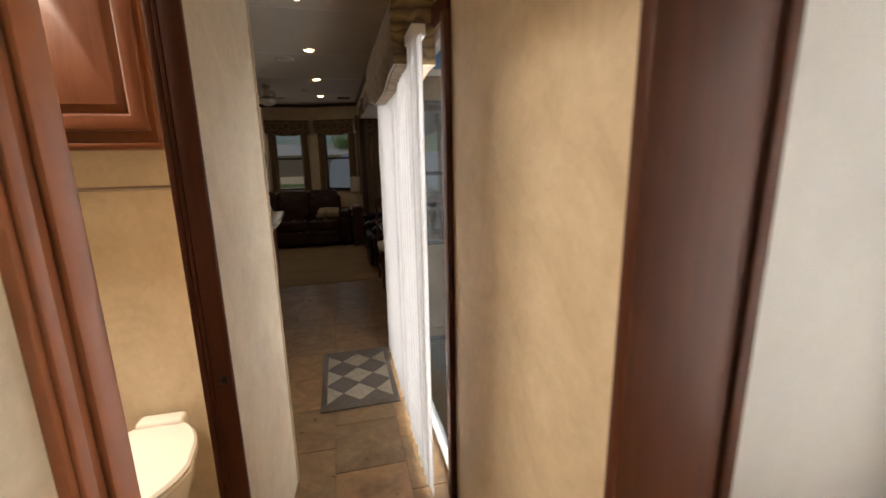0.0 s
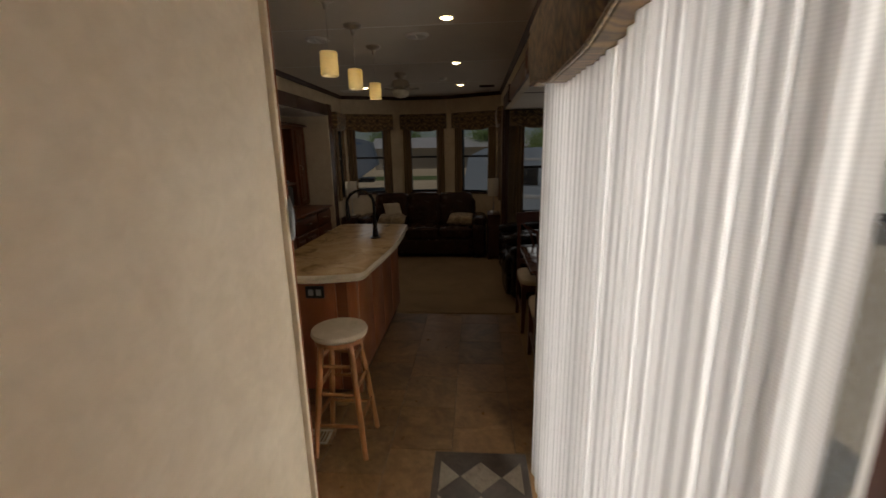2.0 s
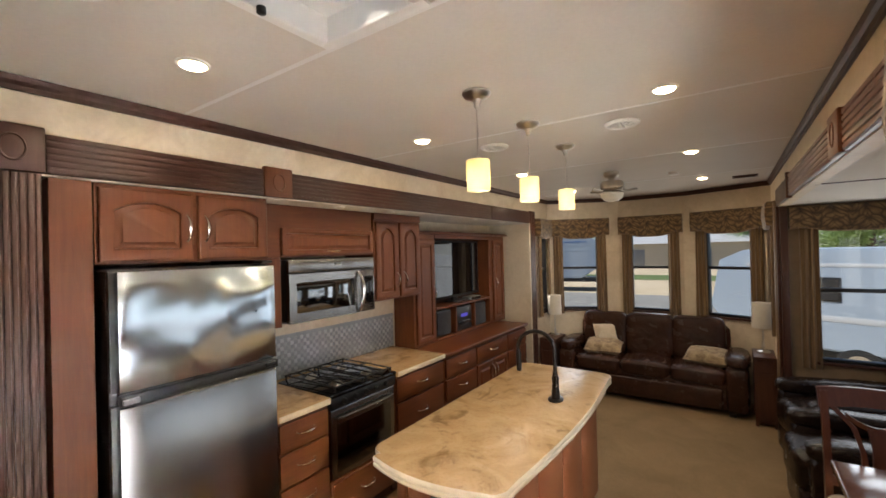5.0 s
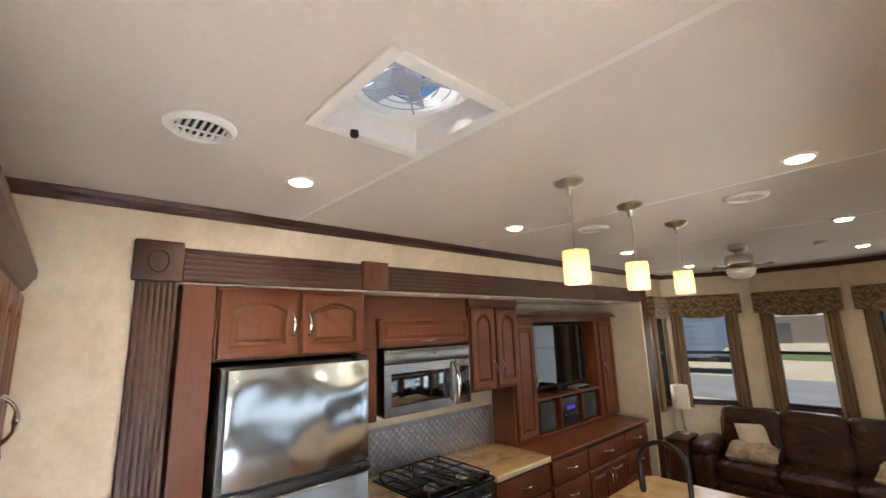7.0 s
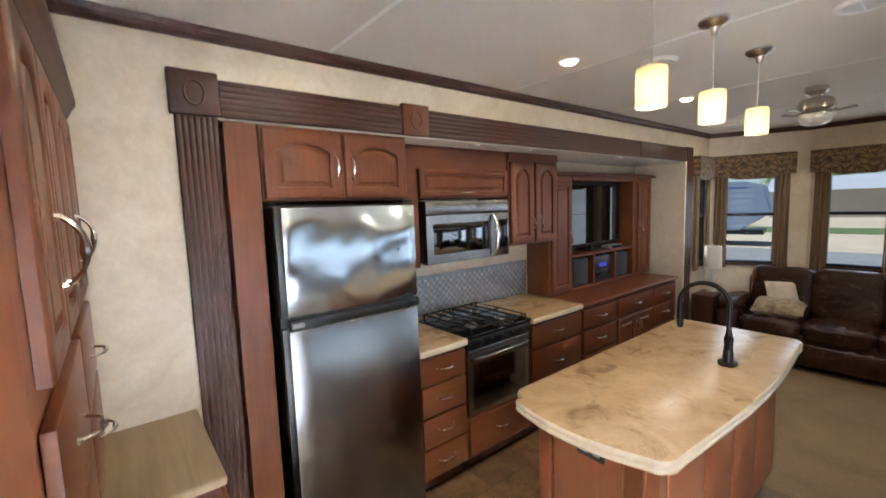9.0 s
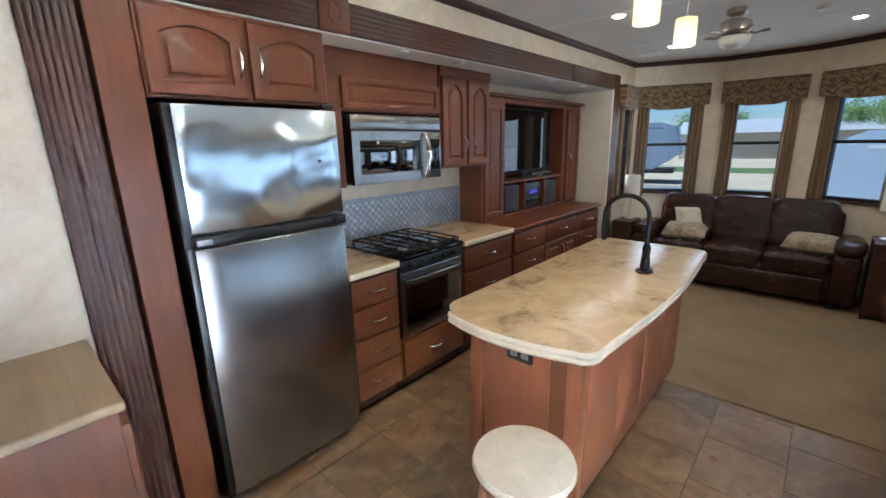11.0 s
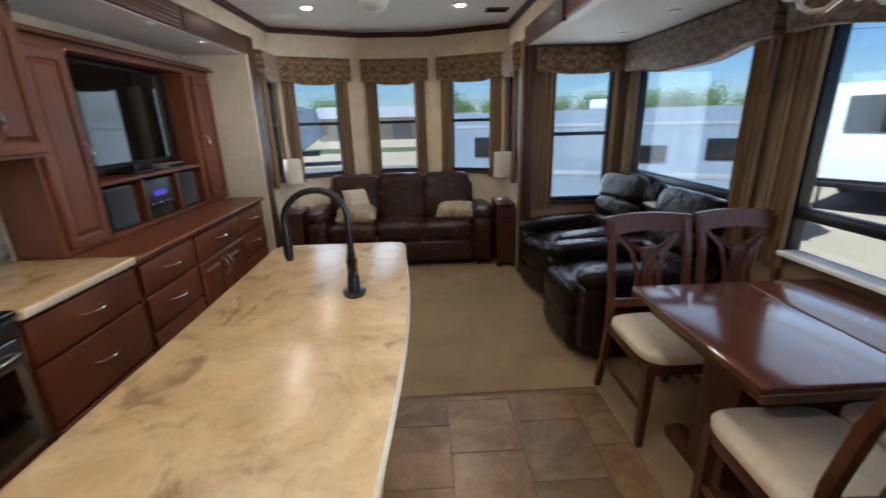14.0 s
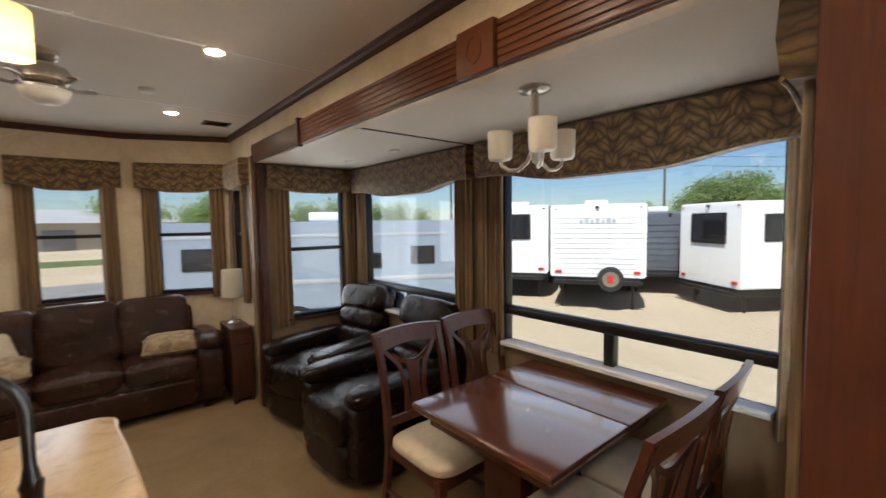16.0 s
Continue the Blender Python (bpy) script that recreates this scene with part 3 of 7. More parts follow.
# bathroom and hall
structure("wall_hall_near", moved(slab((0, 1.94), (0, CEIL), [], 0, 0.06), along((-0.275, -1.2), (-0.275, 0.74))), M["wall"], "cream hall wall before the bathroom doorway", "wall")
structure("wall_hall_head", bbox(-0.335, -0.275, 0.741, 1.404, 2.03, CEIL, 0), M["wall"], "cream wall over the bathroom doorway", "wall")
structure("wall_hall_far", moved(slab((0, 0.577), (0, CEIL), [], 0, 0.05), along((-0.251, 1.406), (-0.203, 1.981))), M["wall"], "cream hall wall beyond the bathroom doorway", "wall")
structure("wall_hall_right", moved(slab((0, 0.885), (0, CEIL), [], -0.06, 0), along((0.549, 0.81), (0.477, 1.692))), M["wall"], "cream hall wall before the entry door", "wall")
structure("wall_bath", moved(slab((0, 1.67), (0, CEIL), [], -0.03, 0), along((-0.25, 1.95), (WL, 1.95))), M["wall"], "cream mottled bathroom wall", "wall")
structure("wall_alcove", moved(slab((0, 0.99), (0, CEIL), [], -0.05, 0), along((1.55, 0.86), (0.56, 0.86))), M["wall"], "cream wall beside the bedroom entry", "wall")
structure("wall_alcove_side", moved(slab((0, 2.06), (0, CEIL), [(0.9, 1.8, 0.5, 2.0)], -0.05, 0), along((1.5, -1.2), (1.5, 0.86))), M["wall"], "cream wall with an added frosted window, out of view", "wall")
structure("ceiling", moved(slab((WL - 0.06, WR + 0.06), (-1.26, 8.26), [(-0.885, -0.53, 2.87, 3.21), (-1.5, -1.1, 1.35, 1.75)], 0, 0.05), Matrix.Translation((0, 0, CEIL)) @ Matrix(((1, 0, 0, 0), (0, 0, 1, 0), (0, 1, 0, 0), (0, 0, 0, 1)))),
          M["ceiling"], "off-white panelled ceiling", "ceiling")
structure("ceiling_alcove", bbox(WR + 0.06, 1.56, -1.26, 0.92, CEIL, CEIL + 0.05, 0), M["ceiling"], "off-white ceiling over the entry", "ceiling")
for i, y in enumerate((3.245, 4.455, 5.675, 6.89)):
    structure(f"trim_ceiling_seam_{i + 1}", bbox(WL + 0.02, WR - 0.02, y - 0.010, y + 0.010, CEIL - 0.0018, CEIL + 0.001, 0.0008, 1), M["white"], "flat off-white ceiling seam strip", "trim")


def crown(name, p, q, z0=2.335, mat=None):
    """A small stained cornice along a wall, in three steps."""
    L = math.dist(p, q)
    prof = [(0, z0), (0.012, z0), (0.014, z0 + 0.018), (0.024, z0 + 0.03), (0.030, z0 + 0.045), (0.030, CEIL - 0.001), (0, CEIL - 0.001)]
    bm = bmesh.new()
    rings(bm, [[(u, v, w) for v, w in prof] for u in (0, L)])
    structure(name, moved(bm, along(p, q)), mat or M["dark_h"], "dark stained ceiling cornice", "trim", False)


crown("trim_crown_left", (WL, 7.84), (WL, 2.0))
crown("trim_crown_right", (WR, 1.70), (WR, 7.84))
for i in range(3):
    crown(f"trim_crown_rear_{i + 1}", BAY[i], BAY[i + 1])

# slide-out room, kitchen side
SLX = -2.46
structure("wall_slide_left_back", moved(slab((0, 4.9), (-0.02, 2.1), [], -0.05, 0), along((SLX, 7.4), (SLX, 2.5))), M["wall"], "cream back wall of the kitchen slide-out", "wall")
structure("wall_slide_left_rear", moved(slab((0, 0.54), (0, 2.1), [], -0.06, 0), along((WL + 0.02, 7.16), (SLX, 7.16))), M["wall"], "cream end wall of the kitchen slide-out", "wall")
structure("wall_slide_left_front", moved(slab((0, 0.47), (0, 2.1), [], -0.06, 0), along((SLX, 2.72), (WL - 0.06, 2.72))), M["wall"], "cream end wall of the kitchen slide-out", "wall")
structure("ceiling_slide_left", bbox(SLX - 0.05, WL - 0.0, 2.64, 7.24, 2.045, 2.09, 0), M["ceiling"], "off-white slide-out ceiling", "ceiling")
structure("floor_slide_left", bbox(SLX - 0.05, WL, 2.64, 7.24, -0.06, 0.0, 0), M["grout"], "dark slide-out floor under the cabinets", "floor")
# slide-out room, dining side
SRX = 1.40
WIN_D = (3.765, 5.19, 0.765, 1.90)           # dining window: y0, y1, z0, z1
WIN_R = (5.55, 6.90, 0.765, 1.90)           # recliner window
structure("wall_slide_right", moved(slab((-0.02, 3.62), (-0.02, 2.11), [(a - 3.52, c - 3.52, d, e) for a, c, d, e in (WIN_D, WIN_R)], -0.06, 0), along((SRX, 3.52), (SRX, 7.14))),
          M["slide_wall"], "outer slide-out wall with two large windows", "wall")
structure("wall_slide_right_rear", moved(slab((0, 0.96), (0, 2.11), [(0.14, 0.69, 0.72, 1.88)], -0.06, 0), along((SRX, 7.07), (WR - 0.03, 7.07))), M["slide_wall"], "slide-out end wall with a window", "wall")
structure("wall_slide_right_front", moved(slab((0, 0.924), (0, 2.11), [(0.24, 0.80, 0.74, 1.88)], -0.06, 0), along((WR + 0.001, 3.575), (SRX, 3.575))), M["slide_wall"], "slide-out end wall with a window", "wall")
structure("ceiling_slide_right", bbox(WR - 0.0, SRX + 0.06, 3.5, 7.15, 2.055, 2.1, 0), M["ceiling"], "off-white slide-out ceiling", "ceiling")
structure("floor_slide_right", bbox(WR, SRX + 0.06, 3.5, 7.15, -0.06, 0.012, 0), M["carpet"], "tan carpet on the slide-out floor", "floor")
structure("trim_slide_ceiling_seam", bbox(WR + 0.03, SRX - 0.02, 5.42, 5.435, 2.05, 2.0562, 0), M["dark_h"], "thin dark joint in the slide-out ceiling", "trim")

# floors
CARPET_Y = 5.19
floor = structure("floor", bbox(WL - 0.06, WR + 0.06, -1.26, CARPET_Y, -0.06, -0.004, 0), M["grout"], "brown mottled stone-look tile floor", "floor")
structure("floor_alcove", bbox(WR + 0.06, 1.56, -1.26, 0.92, -0.06, -0.002, 0), M["carpet"], "tan carpet in the bedroom entry", "floor")
# carpet with a soft rolled edge
bm = bmesh.new()
box(bm, WL - 0.06, WR + 0.05, CARPET_Y, 8.26, -0.06, 0.010)
bmesh.ops.bevel(bm, geom=[e for e in bm.edges if all(abs(v.co.y - CARPET_Y) < 1e-6 and v.co.z > 0 for v in e.verts)], offset=0.009, segments=3, affect="EDGES")
structure("floor_carpet", bm, M["carpet"], "tan cut-pile carpet in the living area", "floor")


# ---- windows ----
def window(name, m, u0, u1, w0, w1, bar, label, mat=None, sill=True, deep=0.06, panes=None):
    """A framed window in a wall slab: frame, meeting rail, panes, inner trim. m is the wall's frame; v < 0 lies in the wall."""
    t = thing(name, m, label, "window", "", "structure")
    fm = mat or M["black"]
    fw = 0.028
    bms = [bbox(u0, u0 + fw, -deep, 0.006, w0, w1, 0.004), bbox(u1 - fw, u1, -deep, 0.006, w0, w1, 0.004),
           bbox(u0 + fw, u1 - fw, -deep, 0.006, w0, w0 + fw, 0.004), bbox(u0 + fw, u1 - fw, -deep, 0.006, w1 - fw, w1, 0.004)]
    part("window_frame", joined(*bms), fm, t, "dark window frame")
    levels = [w0 + fw, w1 - fw]
    if bar:
        part("meeting_rail", bbox(u0 + fw, u1 - fw, -0.05, -0.005, bar - 0.016, bar + 0.016, 0.004), fm, t)
        levels = [w0 + fw, bar - 0.016, bar + 0.016, w1 - fw]
    for a, c in zip(levels[::2], levels[1::2]):
        g = part("pane", bbox(u0 + fw, u1 - fw, -0.034, -0.030, a, c, 0), M["glass"], t, "clear glass pane")
        g.visible_shadow = False
    if sill:
        part("window_sill", bbox(u0 - 0.02, u1 + 0.02, -0.005, 0.035, w0 - 0.022, w0 - 0.001, 0.005), M["dark_h"], t)
    return t


def curtain(m, u0, u1, w0, w1, v0=0.035, folds=4, seed=0, label="bronze pleated drapery panel hanging beside a window"):
    """A hanging panel with folds, gathered a little at the top, flared at the hem."""
    rnd = random.Random(seed)
    n, ph = folds * 8, rnd.uniform(0, 6)
    loops = []
    for k in range(9):
        f = k / 8
        w = w1 + (w0 - w1) * f
        amp = 0.010 + 0.006 * f
        mid, half = (u0 + u1) / 2, (u1 - u0) / 2 * (0.94 + 0.08 * f * f)
        front = [(mid + half * (2 * i / n - 1), v0 + amp * math.sin(2 * math.pi * folds * i / n + ph + 0.4 * math.sin(3 * f + i)) + 0.004 * rnd.random(), w) for i in range(n + 1)]
        loops.append(front + [(u, v - 0.004, w) for u, v, w in front[::-1]])
    bm = bmesh.new()
    rings(bm, loops)
    t = thing("curtain", m, label, "curtain", "window curtains")
    part("panel", bm, M["curtain"], t)
    tie = bmesh.new()
    tube(tie, [(u0 - 0.005, v0 + 0.028, w1 + 0.004), ((u0 + u1) / 2, v0 + 0.032, w1 + 0.004), (u1 + 0.005, v0 + 0.028, w1 + 0.004)], 0.005, 6)
    part("rod", tie, M["bronze"], t)
    return t


def valance(m, u0, u1, w0, w1, depth=0.085, drop=0.05, waves=1, label="bronze leaf-patterned padded valance over a window", seed=0):
    """A padded box valance, shaped along its lower edge, with a corded hem."""
    n = 28
    rnd = random.Random(seed)

    def low(s):
        a = abs(2 * s - 1)
        return w0 - drop * (0.5 - 0.5 * math.cos(math.pi * max(0, min(1, (1 - a) * 1.7 - 0.25)))) if waves == 1 else w0 - drop * (0.5 - 0.5 * math.cos(2 * math.pi * waves * s))

    loops = []
    for i in range(n + 1):
        s = i / n
        u, b0 = u0 + (u1 - u0) * s, low(s)
        pad = 0.006 * noise.noise(Vector((u * 6, seed, 0)))
        h = w1 - b0
        loops.append([(u, 0.004, b0), (u, depth - 0.018, b0), (u, depth - 0.004 + pad, b0 + 0.016), (u, depth + 0.006 + pad, b0 + h * 0.45), (u, depth + pad, w1 - 0.02), (u, depth - 0.02, w1), (u, 0.004, w1)])
    bm = bmesh.new()
    rings(bm, loops)
    t = thing("valance", m, label, "valance", "window valances")
    part("padded_front", bm, M["valance"], t)
    cord = bmesh.new()
    tube(cord, [(u0 + (u1 - u0) * i / n, depth - 0.008, low(i / n) + 0.004) for i in range(n + 1)], 0.006, 6)
    part("cord", cord, M["curtain"], t, "brown twisted cord hem")
    return t


for i in range(3):
    p, q = BAY[i], BAY[i + 1]
    m, L = along(p, q), math.dist(p, q)
    c = {0: (0.19, 0.62), 1: (0.165, 0.575), 2: (L - 0.62, L - 0.19)}[i]
    window(f"window_{i + 1}", m, c[0] - 0.03, c[1] + 0.03, W_BOT, W_TOP + 0.06, 1.465, "tall double-hung window with a dark frame in the rear bay")
    curtain(m, c[0] - 0.125, c[0] + 0.006, 0.86, 1.95, seed=i * 2, folds=3)
    curtain(m, c[1] - 0.006, c[1] + 0.125, 0.86, 1.95, seed=i * 2 + 1, folds=3)
    valance(m, c[0] - 0.16, c[1] + 0.16, 1.895, 2.12, seed=i, drop=0.04)
mL, mR = along((WL, 7.84), (WL, -1.2)), along((WR, 0.72), (WR, 7.84))
window("window_4", mL, 0.09, 0.36, W_BOT, W_TOP, 1.465, "narrow side window beside the rear bay")
curtain(mL, 0.33, 0.44, 0.86, 1.95, seed=11, folds=3)
curtain(mL, 0.03, 0.11, 0.86, 1.95, seed=12, folds=2)
valance(mL, 0.02, 0.46, 1.895, 2.12, seed=7, drop=0.03)
window("window_5", mR, 6.62, 7.03, W_BOT, W_TOP, 1.465, "narrow side window beside the rear bay")
curtain(mR, 6.56, 6.66, 0.86, 1.95, seed=13, folds=3)
curtain(mR, 6.98, 7.09, 0.86, 1.95, seed=14, folds=3)
valance(mR, 6.52, 7.10, 1.895, 2.12, seed=8, drop=0.03)
mE = along((SRX, 7.07), (WR - 0.03, 7.07))
window("window_6", mE, 0.14, 0.69, 0.72, 1.88, 1.325, "double-hung window in the end wall of the dining slide-out")
curtain(mE, 0.665, 0.80, 0.66, 1.93, seed=21, folds=3)
curtain(mE, 0.03, 0.165, 0.66, 1.93, seed=22, folds=3)
valance(mE, 0.02, 0.86, 1.85, 2.05, seed=9, drop=0.03)
mF = along((WR + 0.001, 3.575), (SRX, 3.575))
window("window_7", mF, 0.24, 0.80, 0.74, 1.88, 1.325, "double-hung window in the front end wall of the dining slide-out")
curtain(mF, 0.12, 0.26, 0.66, 1.93, seed=23, folds=4)
curtain(mF, 0.78, 0.92, 0.66, 1.93, seed=24, folds=3)
valance(mF, 0.09, 0.94, 1.84, 2.05, seed=10, drop=0.04)
mS = along((SRX, 3.52), (SRX, 7.14))


def picture_window(name, y0, y1, z0, z1, label):
    """A wide window: dark frame, a heavy rail low across it, a short post and white light-catching track below."""
    t = window(name, mS, y0 - 3.52, y1 - 3.52, z0, z1, 0, label, sill=False)
    a, c = y0 - 3.52, y1 - 3.52
    part("rail", bbox(a + 0.02, c - 0.02, -0.05, 0.012, 0.962, 1.018, 0.012, 3), M["black"], t, "heavy black rail across the window")
    part("mullion", bbox((a + c) / 2 - 0.028, (a + c) / 2 + 0.028, -0.05, 0.004, z0 + 0.028, 0.964, 0.005), M["black"], t)
    bm = bmesh.new()
    rings(bm, [[(u, 0.064, z0 + 0.010), (u, 0.064, z0 + 0.027), (u, 0.058, z0 + 0.032), (u, -0.0295, z0 + 0.032), (u, -0.0295, z0 + 0.010)] for u in (a + 0.03, c - 0.03)])
    part("track", bm, M["white"], t, "white lower ledge")
    return t


picture_window("window_8", *WIN_D, "wide dining window with a black rail and white track")
picture_window("window_9", *WIN_R, "wide window behind the recliners with a black rail")
curtain(mS, 5.15 - 3.52, 5.33 - 3.52, 0.70, 1.93, seed=31, folds=4)
curtain(mS, 5.42 - 3.52, 5.60 - 3.52, 0.70, 1.93, seed=32, folds=4)
curtain(mS, 6.85 - 3.52, 7.00 - 3.52, 0.70, 1.93, seed=33, folds=3)
curtain(mS, 3.645 - 3.52, 3.785 - 3.52, 0.70, 1.93, seed=34, folds=3)
valance(mS, 3.66 - 3.52, 5.34 - 3.52, 1.83, 2.05, seed=12, drop=0.06, depth=0.10)
valance(mS, 5.42 - 3.52, 6.98 - 3.52, 1.83, 2.05, seed=13, drop=0.06, depth=0.10)

# ---- slide-out surrounds ----
def fluted(name, bmin, bmax, axis, n, label, mat, category="pilaster"):
    """A stained board with cut flutes running along one axis. Its face looks to +x or -x, by the order of x in bmin and bmax."""
    t = thing(name, pose(*bmin), label, category, "", "structure")
    dx, dy, dz = (b - a for a, b in zip(bmin, bmax))
    s = 1 if dx > 0 else -1
    a, c = sorted((0, dx - s * 0.005))
    part("backing", bbox(a, c, 0, dy, 0, dz, 0.002, 1), mat, t)
    f0, f1 = sorted((dx - s * 0.006, dx))
    for i in range(n + 1):
        if axis == "z":
            w = dy / (n + 1)
            part("reed", bbox(f0, f1, i * w + 0.003, (i + 1) * w - 0.003, 0.002, dz - 0.002, 0.0025, 2), mat, t)
        else:
            w = dz / (n + 1)
            part("reed", bbox(f0, f1, 0.002, dy - 0.002, i * w + 0.003, (i + 1) * w - 0.003, 0.0025, 2), mat, t)
    return t


def rosette(name, x, y0, y1, z0, z1, s, mat, label="square stained corner block with a turned oval"):
    t = thing(name, pose(x, (y0 + y1) / 2, (z0 + z1) / 2), label, "trim block", "corner blocks", "structure")
    a, c = sorted((0, s * 0.034))
    part("block", bbox(a, c, (y0 - y1) / 2, (y1 - y0) / 2, (z0 - z1) / 2, (z1 - z0) / 2, 0.006, 2), mat, t)
    bm = bmesh.new()
    tube(bm, [(s * 0.034, 0.034 * math.cos(k * math.pi / 10), 0.045 * math.sin(k * math.pi / 10)) for k in range(21)], 0.004, 6)
    part("oval", bm, mat, t)
    return t


FX = -1.905
rosette("trim_block", WL, 2.605, 2.775, 2.05, 2.215, 1, M["dark"])
fluted("trim_pilaster", (WL, 2.62, 0), (FX, 2.765, 2.05), "z", 6, "dark fluted pilaster beside the refrigerator", M["dark"])
fluted("trim_fascia_1", (WL, 2.776, 2.052), (FX, 3.63, 2.195), "y", 5, "dark reeded fascia over the kitchen slide-out", M["dark_h"], "fascia")
rosette("trim_block", WL, 3.631, 3.80, 2.05, 2.212, 1, M["cherry"])
fluted("trim_fascia_2", (WL, 3.802, 2.052), (FX, 6.185, 2.195), "y", 5, "dark reeded fascia over the kitchen slide-out", M["dark_h"], "fascia")
fluted("trim_fascia_3", (WL, 6.19, 2.052), (FX, 7.19, 2.195), "y", 0, "dark stained fascia end over the slide-out", M["dark_h"], "fascia")
fluted("trim_post_left", (WL, 7.192, 0.011), (FX, 7.345, 2.205), "z", 2, "dark stained post at the slide-out end", M["dark"], "post")
RX = 0.452
fluted("trim_fascia_4", (WR, 3.577, 2.055), (RX, 4.375, 2.205), "y", 5, "cherry reeded fascia over the dining slide-out", M["cherry_h"], "fascia")
rosette("trim_block", WR, 4.38, 4.56, 2.052, 2.215, -1, M["cherry"])
fluted("trim_fascia_5", (WR, 4.565, 2.055), (RX, 6.05, 2.205), "y", 5, "cherry reeded fascia over the dining slide-out", M["cherry_h"], "fascia")
fluted("trim_fascia_6", (WR, 6.10, 2.055), (RX + 0.006, 7.10, 2.205), "y", 0, "dark fascia end over the dining slide-out", M["dark_h"], "fascia")
structure("trim_bracket", bbox(RX - 0.012, WR, 6.052, 6.085, 2.04, 2.22, 0.004), M["dark"], "small dark upright block on the fascia", "trim")
fluted("trim_post_rear", (WR, 7.02, 0.011), (RX, 7.19, 2.05), "z", 2, "dark stained post at the rear of the dining slide-out", M["dark"], "post")
structure("trim_post_rear_return", bbox(WR + 0.001, WR + 0.055, 6.99, 7.066, 0.013, 2.05, 0.003), M["dark"], "dark stained return of the slide-out post", "trim")
structure("trim_post_front", bbox(0.43, WR, 3.22, 3.574, 0.0, 2.05, 0.004), M["trimwood"], "wide dark stained post between door and dining slide-out", "post")
structure("trim_post_front_return", bbox(WR + 0.002, WR + 0.055, 3.577, 3.583, 0.013, 2.05, 0.002), M["trimwood"], "dark stained return of the slide-out post", "trim")

# ---- hall joinery ----
structure("trim_hall_end", bbox(-0.255, -0.195, 1.983, 1.993, 0, CEIL, 0.003), M["wall"], "cream corner strip ending the hall wall", "trim")
structure("trim_jamb_near", joined(bbox(-0.345, -0.262, 0.742, 0.868, 0, 2.1, 0.006), bbox(-0.262, -0.254, 0.752, 0.776, 0, 2.1, 0.003), bbox(-0.262, -0.250, 0.80, 0.858, 0, 2.1, 0.005)), M["cherry_lit"], "cherry door casing with moulded edge, a lit tone in its colour", "door casing")
structure("trim_jamb_far", joined(bbox(-0.30, -0.249, 1.387, 1.405, 0, 2.03, 0.003), bbox(-0.309, -0.299, 1.382, 1.398, 0, 2.03, 0.001), bbox(-0.324, -0.308, 1.374, 1.386, 0, 2.03, 0.003)), M["trimwood"], "dark stained sliding-door jamb", "door casing")
bm = bmesh.new()
lathe(bm, [(0.011, 0), (0.011, 0.004), (0.006, 0.007)], 14)
o = structure("trim_jamb_catch", moved(bm, pose(-0.272, 1.386, 0.86, 90, 0, 0)), M["bronze"], "small round dark door catch", "door catch")
structure("trim_jamb_head", bbox(-0.34, -0.26, 0.87, 1.386, 2.03, 2.1, 0.004), M["trimwood"], "dark stained door head", "door casing")
t = thing("door_1", pose(0.522, 0.77, 0), "dark stained door panel folded against the wall", "door", "", "structure")
part("leaf", bbox(0.0, 0.228, 0.0, 0.035, 0.01, 2.2, 0.004), M["trimwood"], t)
part("edge_moulding", joined(bbox(0.230, 0.242, -0.010, 0.04, 0.01, 2.2, 0.005), bbox(0.244, 0.268, -0.004, 0.04, 0.01, 2.2, 0.006)), M["trimwood"], t)
# added window that is never seen; it gives the alcove fill light its place
t = thing("window_10", pose(1.5, -1.2, 0), "unseen frosted window added to light the hall and bedroom entry", "window", "", "structure")
part("pane", bbox(-0.035, -0.03, 0.9, 1.8, 0.5, 2.0, 0), M["frosted_pane"], t)
part("window_frame", joined(bbox(-0.05, 0.01, 0.88, 0.9, 0.48, 2.02, 0.003), bbox(-0.05, 0.01, 1.8, 1.82, 0.48, 2.02, 0.003)), M["white"], t)
t = thing("shower_panel", pose(0.812, 0.84, 0), "white pebbled shower wall panel with a pale base", "shower panel", "", "structure")
part("panel", bbox(0.0, 0.67, -0.008, 0.0, 0.12, 2.2, 0), M["pebbled"], t)
part("base", bbox(-0.02, 0.68, -0.02, 0.01, 0.0, 0.12, 0.006), M["white"], t)

# patio door with its frame
t = thing("door_2", pose(WR, 1.74, 0), "glazed sliding entry door with a dark stained casing", "door", "", "structure")
part("casing", joined(bbox(-0.025, 0.0, -0.06, -0.001, 0, 1.93, 0.004), bbox(-0.018, 0.0, -0.06, 1.48, 1.932, 2.0, 0.004)), M["trimwood"], t)
part("door_frame", joined(bbox(0.008, 0.056, 0.002, 0.04, 0.0, 1.926, 0.004), bbox(0.008, 0.056, 1.395, 1.435, 0.0, 1.926, 0.004), bbox(0.008, 0.056, 0.70, 0.75, 0.02, 1.89, 0.004), bbox(0.008, 0.056, 0.042, 1.393, 1.89, 1.926, 0.004), bbox(0.008, 0.056, 0.042, 1.393, 0.0, 0.03, 0.004)), M["white"], t)
for a, c in ((0.04, 0.70), (0.75, 1.395)):
    g = part("pane", bbox(0.03, 0.034, a, c, 0.03, 1.89, 0), M["glass"], t, "clear glass pane")
    g.visible_shadow = False
